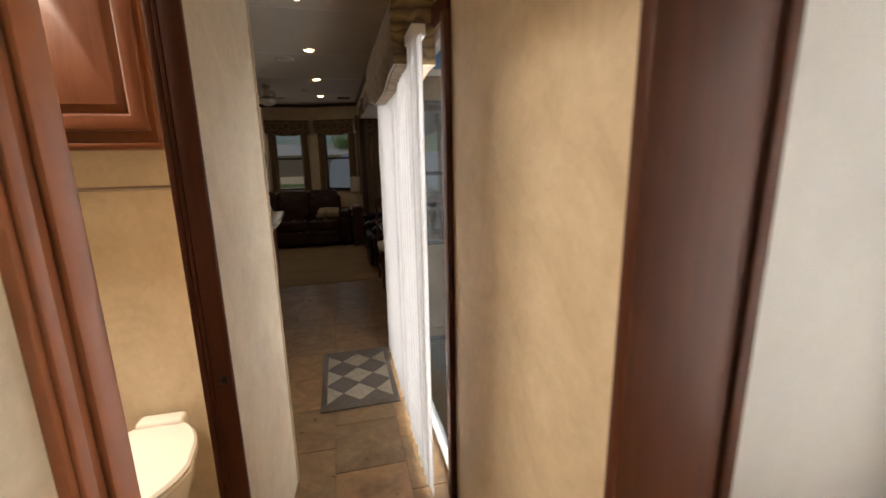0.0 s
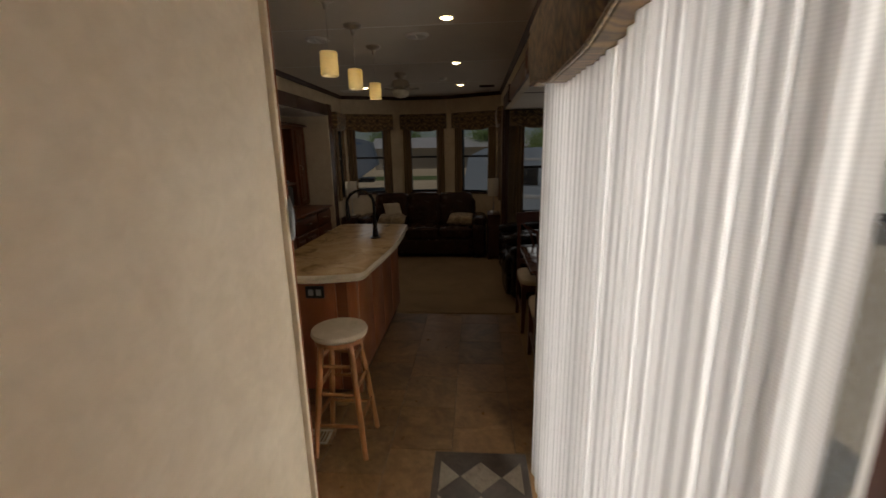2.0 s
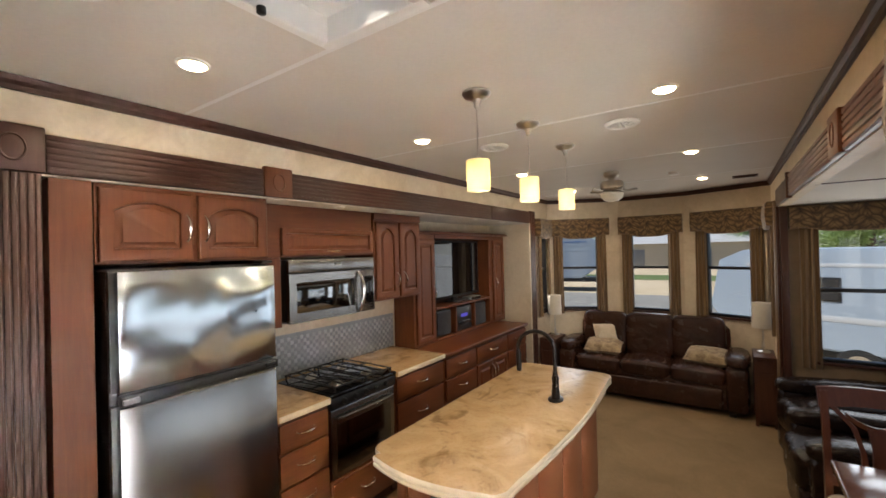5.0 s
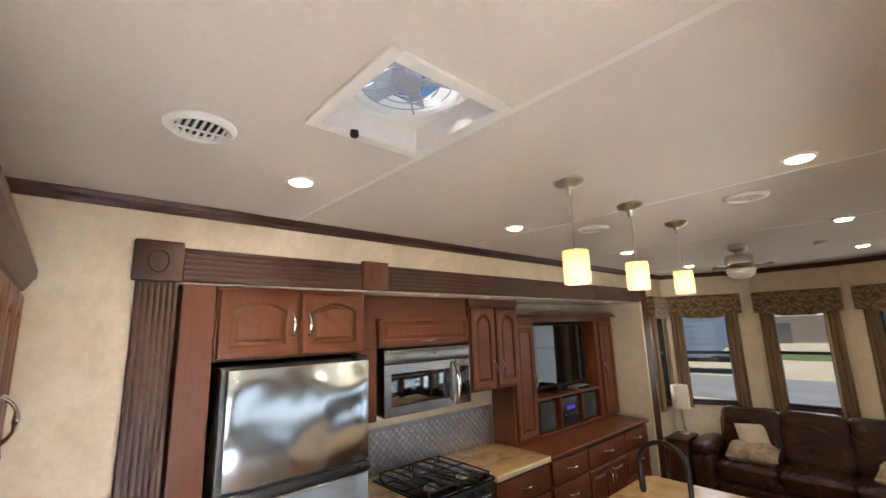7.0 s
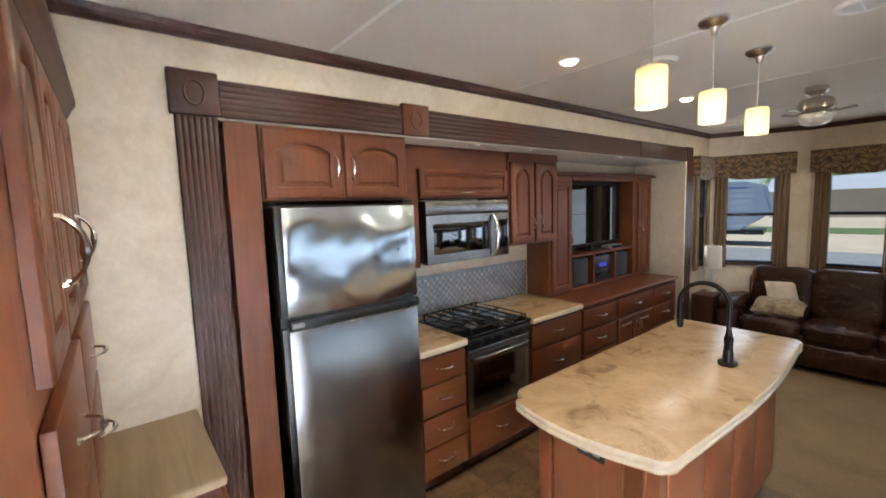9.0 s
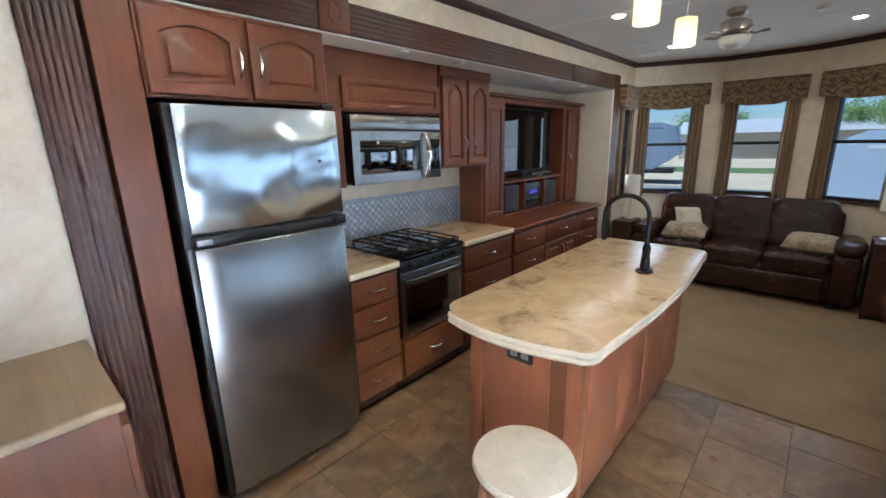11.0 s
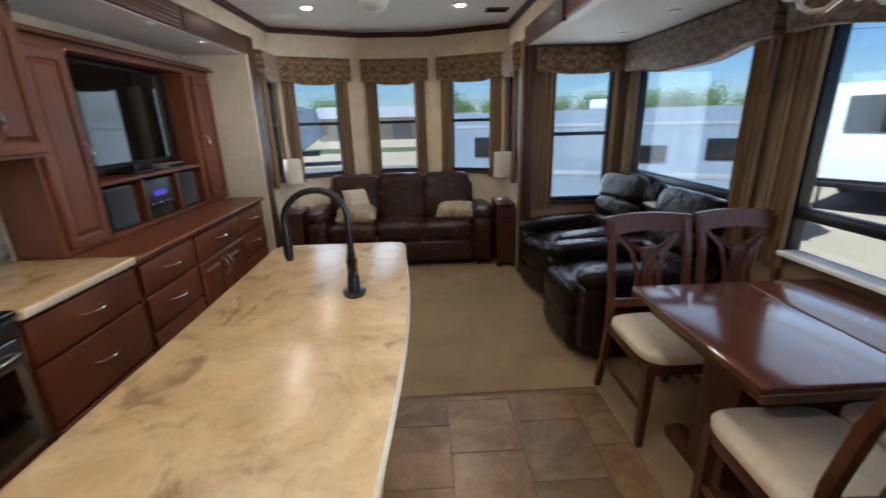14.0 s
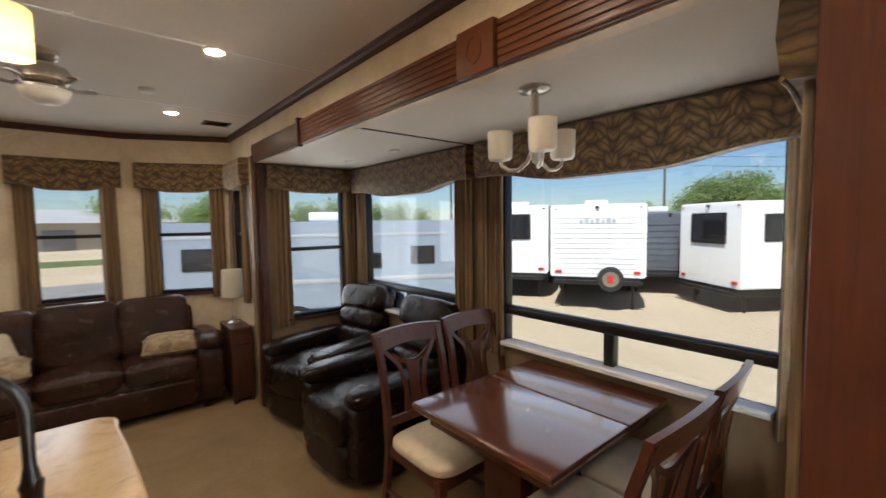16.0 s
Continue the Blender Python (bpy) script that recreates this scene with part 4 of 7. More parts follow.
# vertical vanes
blind = thing("vertical_blind", pose(0.372, 1.952, 0), "white vertical vane blind drawn across the entry door", "blind")
part("headrail", bbox(-0.02, 0.03, -0.205, 1.17, 1.86, 1.90, 0.004), M["white"], blind)
vm = bmesh.new()
vw = 0.089
prof = [(0.006 * math.sin(math.pi * k / 24) + 0.0011 * math.cos(math.pi * k * 0.5), vw * (k / 24 - 0.5)) for k in range(25)]
rings(vm, [[(x, y, z) for x, y in prof] + [(x - 0.0012, y, z) for x, y in prof[::-1]] for z in (0.03, 0.7, 1.3, 1.86)])
vane_me = to_mesh("vane", vm, M["vane"], True)
rnd = random.Random(4)
for i in range(25):
    share("vane", vane_me, blind, pose(rnd.uniform(-0.004, 0.004), -0.205 + i * 0.0555, 0, 0, 0, 12 + rnd.uniform(-2.5, 2.5)))
for i in range(15):
    if i % 2 == 0:
        part("chain_weight", bbox(-0.006, 0.004, 0.01 + i * 0.076, 0.05 + i * 0.076, 0.018, 0.03, 0.002, 1), M["white"], blind)
valance(along((WR - 0.0, 1.90), (WR, 3.22)), 0.0, 1.30, 1.80, 2.04, depth=0.17, drop=0.05, seed=15, label="deep bronze leaf-patterned valance over the entry door")


# ---- kitchen ----
def pull(parent, m, length=0.115, mat=None):
    """A bowed cabinet pull with turned feet and a swelling in the middle, standing off along +x; it runs along z."""
    bm = bmesh.new()
    h = length / 2
    pts, rad = [], []
    for k in range(13):
        s = k / 12 * 2 - 1
        pts.append((0.006 + 0.030 * (1 - abs(s) ** 3.2), 0, s * h))
        rad.append(0.0040 + 0.0042 * math.exp(-(s / 0.26) ** 2))
    tube(bm, pts, rad, 8)
    for s in (-1, 1):
        tube(bm, [(-0.001, 0, s * h), (0.004, 0, s * h), (0.008, 0, s * h)], [0.0075, 0.006, 0.0045], 8)
    ob = part("handle", bm, mat or M["chrome"], parent, "polished nickel pull")
    ob.matrix_basis = m
    return ob


def door_loops(w, h, arch, inset, z, grow=0.0):
    """A closed loop in the y-z plane, inset from a door of w by h, with an arched top edge; x is z."""
    n = 10
    a, b0, t = inset, inset, h - inset
    spring = t - arch
    pts = [(z, a, b0), (z, w - a, b0), (z, w - a, spring)]
    for k in range(1, n):
        s = k / n
        y = (w - a) + (2 * a - w) * s
        pts.append((z, y, spring + arch * math.sin(math.pi * s) ** 0.8))
    pts.append((z, a, spring))
    return pts


def outer_loop(w, h, z, e=0.0):
    n = 10
    pts = [(z, e, e), (z, w - e, e), (z, w - e, h - e)]
    for k in range(1, n):
        pts.append((z, (w - e) + (2 * e - w) * k / n, h - e))
    pts.append((z, e, h - e))
    return pts


def raised_door(w, h, arch=0.0, stile=0.052, t=0.022):
    """A cabinet door with a raised centre panel; it lies in the y-z plane and faces +x."""
    bm = bmesh.new()
    st = min(stile, w * 0.26, h * 0.26)
    rings(bm, [outer_loop(w, h, 0), outer_loop(w, h, t - 0.006), outer_loop(w, h, t - 0.001, 0.004), outer_loop(w, h, t, 0.008), door_loops(w, h, arch, st - 0.010, t),
               door_loops(w, h, arch, st - 0.006, t - 0.003), door_loops(w, h, arch, st - 0.002, t - 0.004), door_loops(w, h, arch, st, t - 0.014), door_loops(w, h, arch, st + 0.005, t - 0.014),
               door_loops(w, h, arch * 0.9, st + 0.022, t - 0.004), door_loops(w, h, arch * 0.9, st + 0.025, t - 0.001)])
    return bm


def add_door(parent, x, y, z, w, h, arch=0.0, handle=None, name="door", mat=None, stile=0.052):
    """handle: None, or (y, z, 'v' or 'h') inside the door."""
    d = part(name, raised_door(w, h, arch, stile), mat or M["cherry"], parent)
    d.matrix_basis = pose(x, y, z)
    if handle:
        hy, hz, way = handle
        pull(d, pose(0.02, hy, hz, 90 if way == "h" else 0, 0, 0))
    return d


# tall side panels and cabinet over the refrigerator
t = thing("refrigerator_surround", pose(-2.455, 2.78, 0), "cherry panels boxing in the refrigerator", "cabinet")
part("side_panel", bbox(0, 0.545, 0, 0.128, 0, 2.04, 0.002, 1), M["cherry"], t)
part("side_panel", bbox(0, 0.53, 0.835, 0.87, 0.0, 1.712, 0.002, 1), M["cherry"], t)
t = thing("wall_cabinet", pose(-2.455, 2.915, 1.715), "cherry wall cabinet with two arched doors over the refrigerator", "cabinet", "wall cabinets")
part("body", bbox(0, 0.533, 0, 0.738, 0, 0.325, 0.002, 1), M["cherry_h"], t)
add_door(t, 0.534, 0.010, 0.012, 0.345, 0.295, 0.040, (0.318, 0.14, "v"))
add_door(t, 0.534, 0.380, 0.012, 0.345, 0.295, 0.040, (0.027, 0.14, "v"))

# refrigerator
t = thing("refrigerator", pose(-2.43, 2.925, 0), "two-door refrigerator, dented glossy freezer door over a brushed steel door", "refrigerator")
part("body", bbox(0, 0.575, 0.004, 0.67, 0.03, 1.695, 0.008), M["black"], t, "black side and case")
part("base_grille", bbox(0.03, 0.555, 0.02, 0.655, 0.0, 0.06, 0.004), M["black"], t)
for i in range(9):
    part("grille_slot", bbox(0.555, 0.559, 0.06 + i * 0.062, 0.105 + i * 0.062, 0.02, 0.045, 0.001, 1), M["grey"], t)


def bowed_door(w, z0, z1, mat, name, label):
    """A slightly bowed steel door skin with rounded edges on a black liner."""
    part(name + "_liner", bbox(0.582, 0.612, 0.0, w, z0, z1, 0.004), M["black"], t)
    bm = bmesh.new()
    n = 16
    loops = []
    for k in range(n + 1):
        y = 0.018 + (w - 0.02) * k / n
        s = 2 * k / n - 1
        x = 0.66 - 0.006 * s * s - (0.006 if k in (0, n) else 0)
        loops.append([(0.613, y, z0 + 0.003), (x - 0.004, y, z0 + 0.003), (x, y, z0 + 0.010), (x, y, z1 - 0.010), (x - 0.004, y, z1 - 0.003), (0.613, y, z1 - 0.003)])
    rings(bm, loops)
    d = part(name, bm, mat, t, label)
    return d


fd = bowed_door(0.672, 1.222, 1.688, M["film"], "freezer_door", "glossy dented freezer door")
md = bowed_door(0.672, 0.075, 1.172, M["steel"], "main_door", "brushed steel door")
part("grip", bbox(0.615, 0.668, 0.018, 0.672, 1.176, 1.218, 0.008), M["black"], t, "black recessed grip between the doors")
part("hinge_cover", bbox(0.58, 0.655, 0.60, 0.66, 1.696, 1.712, 0.005), M["black"], t)
part("latch", bbox(0.655, 0.68, 0.02, 0.075, 1.186, 1.206, 0.005), M["grey"], t)
part("latch", bbox(0.66, 0.682, 0.60, 0.66, 1.19, 1.212, 0.006), M["black"], t)
bm = bmesh.new()
lathe(bm, [(0.006, 0), (0.006, 0.003)], 10)
o = part("magnet", bm, M["black"], fd)
o.matrix_basis = pose(0.662, 0.56, 1.47, 0, 90, 0)

# over-range cabinets
t = thing("wall_cabinet", pose(-2.455, 3.66, 1.72), "cherry cabinet with a lift-up panel over the microwave", "cabinet", "wall cabinets")
part("body", bbox(0, 0.32, 0, 1.0, 0, 0.325, 0.002, 1), M["cherry_h"], t)
add_door(t, 0.321, 0.215, 0.012, 0.775, 0.17, 0.0, (0.39, 0.022, "h"), stile=0.035)
part("side_filler", bbox(0.0, 0.34, 0, 0.2, -0.42, -0.001, 0.002, 1), M["cherry"], t)
t = thing("wall_cabinet", pose(-2.455, 4.675, 1.36), "cherry wall cabinet with two narrow arched doors", "cabinet", "wall cabinets")
part("body", bbox(0, 0.32, 0, 0.575, 0, 0.685, 0.002, 1), M["cherry"], t)
add_door(t, 0.321, 0.012, 0.015, 0.26, 0.60, 0.06, (0.228, 0.14, "v"))
add_door(t, 0.321, 0.295, 0.015, 0.26, 0.60, 0.06, (0.035, 0.14, "v"))
part("frieze", bbox(0.32, 0.334, 0.0, 0.575, 0.63, 0.685, 0.003, 1), M["cherry_h"], t)

# microwave
t = thing("microwave", pose(-2.455, 3.915, 1.305), "stainless over-range microwave with a dark window", "microwave")
part("case", bbox(0, 0.30, 0.0, 0.745, 0.012, 0.40, 0.004), M["black"], t)
part("top_panel", bbox(0.301, 0.338, 0.0, 0.745, 0.315, 0.40, 0.006), M["steel"], t, "stainless top band")
part("badge", bbox(0.338, 0.340, 0.36, 0.42, 0.358, 0.37, 0.0), M["grey"], t)
FLIP = Matrix(((0, 1, 0, 0), (1, 0, 0, 0), (0, 0, 1, 0), (0, 0, 0, 1)))
d = part("door", moved(slab((0.002, 0.60), (0.002, 0.31), [(0.055, 0.54, 0.06, 0.255)], 0.301, 0.338), FLIP), M["steel"], t, "stainless door frame")
part("window", bbox(0.302, 0.333, 0.056, 0.539, 0.061, 0.254, 0.002), M["dark_mirror"], d, "dark reflecting glass")
part("vent_slot", bbox(0.336, 0.3392, 0.01, 0.735, 0.309, 0.314, 0), M["black"], t)
bm = bmesh.new()
tube(bm, [(0.345 + 0.038 * math.sin(math.pi * k / 12) ** 0.6, 0.575 + 0.012 * math.sin(math.pi * k / 12), 0.012 + 0.285 * k / 12) for k in range(13)], [0.010 + 0.006 * math.sin(math.pi * k / 12) for k in range(13)], 10)
part("handle", bm, M["chrome"], d, "bowed stainless handle")
cp = part("control_panel", joined(bbox(0.301, 0.338, 0.604, 0.745, 0.002, 0.31, 0.006)), M["steel"], t)
part("keypad", bbox(0.337, 0.3405, 0.64, 0.728, 0.06, 0.26, 0.002), M["black_gloss"], cp, "black keypad glass")
part("underside", bbox(0.01, 0.30, 0.01, 0.735, 0.0, 0.011, 0.002), M["grey"], t)

# worktop, backsplash
t = thing("worktop", pose(SLX, 3.645, 0.84), "mottled stone-look worktop beside the range", "worktop")
part("slab", bbox(0.0, 0.60, 0, 0.365, 0, 0.04, 0.012, 3), M["stone"], t)
part("slab", bbox(0.0, 0.60, 0.955, 1.575, 0, 0.04, 0.012, 3), M["stone"], t)
part("edge_band", bbox(0.594, 0.604, 0.012, 0.353, 0.003, 0.036, 0.004, 2), M["stone_edge"], t, "pale rounded edge")
part("edge_band", bbox(0.594, 0.604, 0.967, 1.563, 0.003, 0.036, 0.004, 2), M["stone_edge"], t, "pale rounded edge")
part("slab", bbox(0.0, 0.075, 0.366, 0.954, 0, 0.04, 0.003, 1), M["stone"], t)
bs = structure("backsplash_board", bbox(SLX, SLX + 0.006, 3.66, 5.24, 0.881, 1.18, 0.001, 1), M["splash"], "silver metal backsplash board", "backsplash")
structure("backsplash_edge", bbox(SLX, SLX + 0.012, 3.66, 5.24, 1.181, 1.30, 0.002, 1), M["wall"], "cream band over the backsplash", "trim")
bm = bmesh.new()
sq = 0.027
ny, nz = int(1.57 / sq), int(0.295 / sq)
rnd = random.Random(8)
for i in range(ny):
    for j in range(nz):
        if (i + j) % 2 == 0:
            y, z = 3.665 + i * sq, 0.884 + j * sq
            a = rnd.uniform(-0.0015, 0.0015)
            x = SLX + 0.006
            vs = [bm.verts.new(p) for p in ((x, y, z), (x, y + sq, z), (x, y + sq, z + sq), (x, y, z + sq))]
            top = [bm.verts.new(p) for p in ((x + 0.003 + a, y + 0.004, z + 0.004), (x + 0.003 - a, y + sq - 0.004, z + 0.004), (x + 0.003 - a, y + sq - 0.004, z + sq - 0.004), (x + 0.003 + a, y + 0.004, z + sq - 0.004))]
            bm.faces.new(top)
            for k in range(4):
                bm.faces.new((vs[k], vs[(k + 1) % 4], top[(k + 1) % 4], top[k]))
mosaic = part("embossed_squares", bm, M["mosaic"], bs, "small embossed metal squares", False)
mosaic["kind"] = "stuff"


# base cabinets
def drawer_front(parent, x, y, z, w, h, handle=True):
    d = part("drawer_front", bbox(0, 0.02, 0, w, 0, h, 0.005, 2), M["cherry_h"], parent)
    d.matrix_basis = pose(x, y, z)
    if handle:
        pull(d, pose(0.02, w / 2, h * 0.55, 90, 0, 0))
    return d


t = thing("base_cabinet", pose(-2.45, 3.662, 0), "cherry base cabinet with four drawers", "cabinet", "base cabinets")
part("body", bbox(0, 0.55, 0, 0.345, 0.09, 0.838, 0.002, 1), M["cherry"], t)
part("toe_kick", bbox(0.02, 0.50, 0.005, 0.34, 0, 0.089, 0), M["dark"], t)
for z, h in ((0.665, 0.155), (0.478, 0.175), (0.291, 0.175), (0.104, 0.175)):
    drawer_front(t, 0.551, 0.01, z, 0.325, h)
t = thing("base_cabinet", pose(-2.45, 4.61, 0), "cherry base cabinet with two deep drawers", "cabinet", "base cabinets")
part("body", bbox(0, 0.55, 0, 0.61, 0.09, 0.838, 0.002, 1), M["cherry"], t)
part("toe_kick", bbox(0.02, 0.50, 0.005, 0.60, 0, 0.089, 0), M["dark"], t)
for z, h in ((0.65, 0.17), (0.375, 0.26), (0.104, 0.255)):
    drawer_front(t, 0.551, 0.012, z, 0.585, h)

# range
t = thing("range", pose(-2.40, 4.015, 0), "black gas cooktop range with a stainless oven door", "range")
part("body", bbox(0, 0.46, 0.0, 0.585, 0.36, 0.80, 0.004), M["black"], t)
part("cooktop", bbox(-0.0, 0.53, -0.008, 0.592, 0.862, 0.886, 0.008), M["black_gloss"], t, "black glass cooktop")
part("control_panel", bbox(0.30, 0.525, 0.0, 0.585, 0.79, 0.86, 0.01), M["black"], t)
for i in range(5):
    bm = bmesh.new()
    lathe(bm, [(0.019, 0), (0.019, 0.01), (0.015, 0.022), (0.008, 0.024)], 14)
    o = part("knob", bm, M["black"], t)
    o.matrix_basis = pose(0.525, 0.10 + i * 0.095, 0.826, 0, 90, 0)
for i, (cx, cy) in enumerate(((0.14, 0.16), (0.14, 0.43), (0.39, 0.16), (0.39, 0.43))):
    bm = bmesh.new()
    lathe(bm, [(0.045, 0.886), (0.045, 0.892), (0.034, 0.896), (0.034, 0.905), (0.028, 0.909)], 18, cx, cy)
    part("burner", bm, M["nickel"], t)
for y0 in (0.035, 0.30):
    bm = bmesh.new()
    for k in range(4):
        y = y0 + 0.01 + k * 0.078
        tube(bm, [(0.02, y, 0.918), (0.27, y, 0.922), (0.51, y, 0.918)], 0.0055, 6)
    for x in (0.02, 0.265, 0.51):
        tube(bm, [(x, y0, 0.918), (x, y0 + 0.255, 0.918)], 0.0055, 6)
    for x in (0.02, 0.51):
        for y in (y0 + 0.01, y0 + 0.245):
            tube(bm, [(x, y, 0.885), (x, y, 0.918)], 0.006, 6)
    part("grate", bm, M["iron"], t, "black cast-iron pan grate")
d = part("oven_door", bbox(0.462, 0.515, 0.008, 0.577, 0.365, 0.785, 0.008), M["steel"], t, "stainless oven door")
part("window", bbox(0.5152, 0.5165, 0.05, 0.535, 0.40, 0.69, 0.0006, 1), M["dark_mirror"], d, "mirror-dark oven glass")
bm = bmesh.new()
tube(bm, [(0.514, 0.04, 0.735), (0.54, 0.045, 0.735), (0.55, 0.10, 0.735), (0.552, 0.29, 0.735), (0.55, 0.485, 0.735), (0.54, 0.54, 0.735), (0.514, 0.545, 0.735)], 0.009, 8)
part("handle", bm, M["steel"], d, "stainless bar handle")
t = thing("storage_cabinet", pose(-2.45, 4.015, 0), "cherry drawer below the range", "cabinet", "base cabinets")
part("body", bbox(0, 0.55, 0, 0.585, 0.09, 0.355, 0.002, 1), M["cherry"], t)
part("toe_kick", bbox(0.02, 0.50, 0.005, 0.58, 0, 0.089, 0), M["dark"], t)
drawer_front(t, 0.551, 0.01, 0.104, 0.565, 0.235)

# entertainment centre
t = thing("media_cabinet", pose(-2.45, 5.235, 0), "cherry low media cabinet with drawers and doors", "cabinet", "base cabinets")
part("body", bbox(0, 0.55, 0, 1.70, 0.09, 0.835, 0.002, 1), M["cherry"], t)
part("toe_kick", bbox(0.02, 0.50, 0.005, 1.69, 0, 0.089, 0), M["dark"], t)
part("top", bbox(0, 0.585, 0.0, 1.72, 0.836, 0.866, 0.010, 3), M["cherry_h"], t)
for y, w in ((0.02, 0.50), (1.21, 0.47)):
    drawer_front(t, 0.551, y, 0.655, w, 0.16)
    drawer_front(t, 0.551, y, 0.455, w, 0.18)
    drawer_front(t, 0.551, y, 0.11, w, 0.325)
drawer_front(t, 0.551, 0.545, 0.655, 0.64, 0.16)
add_door(t, 0.551, 0.545, 0.11, 0.315, 0.525, 0.0, (0.285, 0.42, "v"))
add_door(t, 0.551, 0.87, 0.11, 0.315, 0.525, 0.0, (0.03, 0.42, "v"))
t = thing("media_hutch", pose(-2.455, 5.255, 0.868), "cherry media hutch with a television bay and cubbies", "cabinet")
part("side_panel", bbox(0, 0.235, 0, 0.34, 0, 1.03, 0.002, 1), M["cherry"], t)
part("side_panel", bbox(0, 0.235, 1.42, 1.81, 0, 1.03, 0.002, 1), M["cherry"], t)
part("top_rail", bbox(0, 0.24, 0.341, 1.419, 0.99, 1.03, 0.003, 1), M["cherry_h"], t)
part("cornice", joined(bbox(0, 0.28, -0.01, 1.84, 1.031, 1.045, 0.005), bbox(0, 0.26, 0.0, 1.825, 1.0455, 1.06, 0.004)), M["cherry_h"], t)
part("back_panel", bbox(0, 0.012, 0.341, 1.419, 0, 0.99, 0), M["dark"], t, "dark back panel")
part("shelf", bbox(0.013, 0.24, 0.341, 1.419, 0.30, 0.325, 0.003, 1), M["cherry_h"], t)
part("shelf", bbox(0.013, 0.24, 0.341, 1.419, 0.0, 0.025, 0.003, 1), M["cherry_h"], t)
for y in (0.68, 1.06):
    part("divider", bbox(0.013, 0.238, y, y + 0.025, 0.026, 0.299, 0.002, 1), M["cherry"], t)
add_door(t, 0.236, 0.03, 0.03, 0.28, 0.95, 0.0, (0.245, 0.45, "v"))
add_door(t, 0.236, 1.50, 0.03, 0.27, 0.95, 0.0, (0.03, 0.45, "v"))
t = thing("television", pose(-2.37, 5.98, 1.194), "flat black television on a short foot in the hutch", "television")
part("bezel", bbox(0.0, 0.05, -0.36, 0.62, 0.05, 0.65, 0.008), M["black"], t)
part("screen", bbox(0.0505, 0.053, -0.34, 0.60, 0.075, 0.63, 0.001, 1), M["tv_glass"], t, "glossy dark screen")
part("foot", joined(bbox(-0.03, 0.10, 0.0, 0.30, 0.0, 0.012, 0.005), bbox(0.0, 0.03, 0.11, 0.19, 0.01, 0.06, 0.004)), M["black"], t)
for y, grp in ((5.63, "loudspeakers in the hutch"), (6.36, "loudspeakers in the hutch")):
    t = thing("loudspeaker", pose(-2.40, y, 0.895), "black loudspeaker with a cloth front in a cubby", "loudspeaker", grp)
    part("cabinet", bbox(0, 0.15, 0, 0.26, 0, 0.25, 0.006), M["black"], t)
    part("grille", bbox(0.1505, 0.162, 0.012, 0.248, 0.012, 0.238, 0.008), M["speaker_cloth"], t, "dark navy cloth grille")
t = thing("stereo", pose(-2.40, 5.98, 0.895), "black stereo receiver with a blue display", "stereo")
part("case", bbox(0, 0.16, 0, 0.31, 0, 0.25, 0.006), M["black"], t)
part("display", bbox(0.1605, 0.163, 0.09, 0.22, 0.14, 0.175, 0.0), M["led"], t, "glowing blue display")
part("tray", bbox(0.1605, 0.168, 0.03, 0.28, 0.06, 0.10, 0.003), M["black_gloss"], t)
t = thing("set_top_box", pose(-2.33, 6.25, 1.194), "small dark set-top box on the hutch shelf", "set-top box")
part("case", bbox(0, 0.11, 0, 0.22, 0, 0.035, 0.005), M["grey"], t)
part("front", bbox(0.1105, 0.113, 0.01, 0.21, 0.005, 0.03, 0.001, 1), M["black_gloss"], t)

# island
ISL = []
for k in range(9):                              # near end, bowed
    s = k / 8
    ISL.append((-1.15 + 0.54 * s, 3.655 - 0.075 * math.sin(math.pi * min(1, 0.12 + s * 0.8)) ** 0.9))
for k in range(4):
    a = -math.pi / 2 + (k + 1) * math.pi / 10
    ISL.append((-0.615 + 0.065 * math.cos(a), 3.715 + 0.085 * math.sin(a)))
for k in range(9):                              # long side, bowed towards the door
    s = k / 8
    ISL.append((-0.552 + 0.040 * math.sin(math.pi * s), 3.76 + 1.42 * s))
for cx, cy, a0 in ((-0.62, 5.235, 0), (-1.14, 5.235, 90), (-1.14, 3.73, 180)):
    for k in range(6):
        a = radians(a0 + 90 * k / 5)
        ISL.append((cx + 0.07 * math.cos(a), cy + 0.07 * math.sin(a)))


def offset_loop(pts, d, z):
    cx, cy = sum(p[0] for p in pts) / len(pts), sum(p[1] for p in pts) / len(pts)
    out = []
    for x, y in pts:
        v = Vector((x - cx, (y - cy) * 0.5))
        v.normalize()
        out.append((x - v.x * d, y - v.y * d, z))
    return out


t = thing("kitchen_island", pose(0, 0, 0), "cherry kitchen island with a mottled stone-look top", "kitchen island")
bm = bmesh.new()
EDGE = [offset_loop(ISL, d, z) for d, z in ((0.012, 0.826), (0.004, 0.83), (0.0, 0.838), (0.002, 0.846), (0.005, 0.850), (0.001, 0.855), (0.0, 0.866), (0.004, 0.876), (0.014, 0.880))]
rings(bm, EDGE[-2:], False, True)
top = part("top", bm, M["stone"], t, "polished mottled tan top")
bm = bmesh.new()
rings(bm, EDGE[:-1], True, False)
part("edge_band", bm, M["stone_edge"], top, "pale rounded edge with a fine groove")
part("body", bbox(-1.165, -0.665, 3.815, 5.24, 0.09, 0.824, 0.002, 1), M["cherry_lit"], t)
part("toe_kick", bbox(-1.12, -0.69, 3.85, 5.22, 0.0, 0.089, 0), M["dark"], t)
part("corner_post", bbox(-0.70, -0.652, 3.80, 3.86, 0.0, 0.824, 0.006), M["cherry_lit"], t)
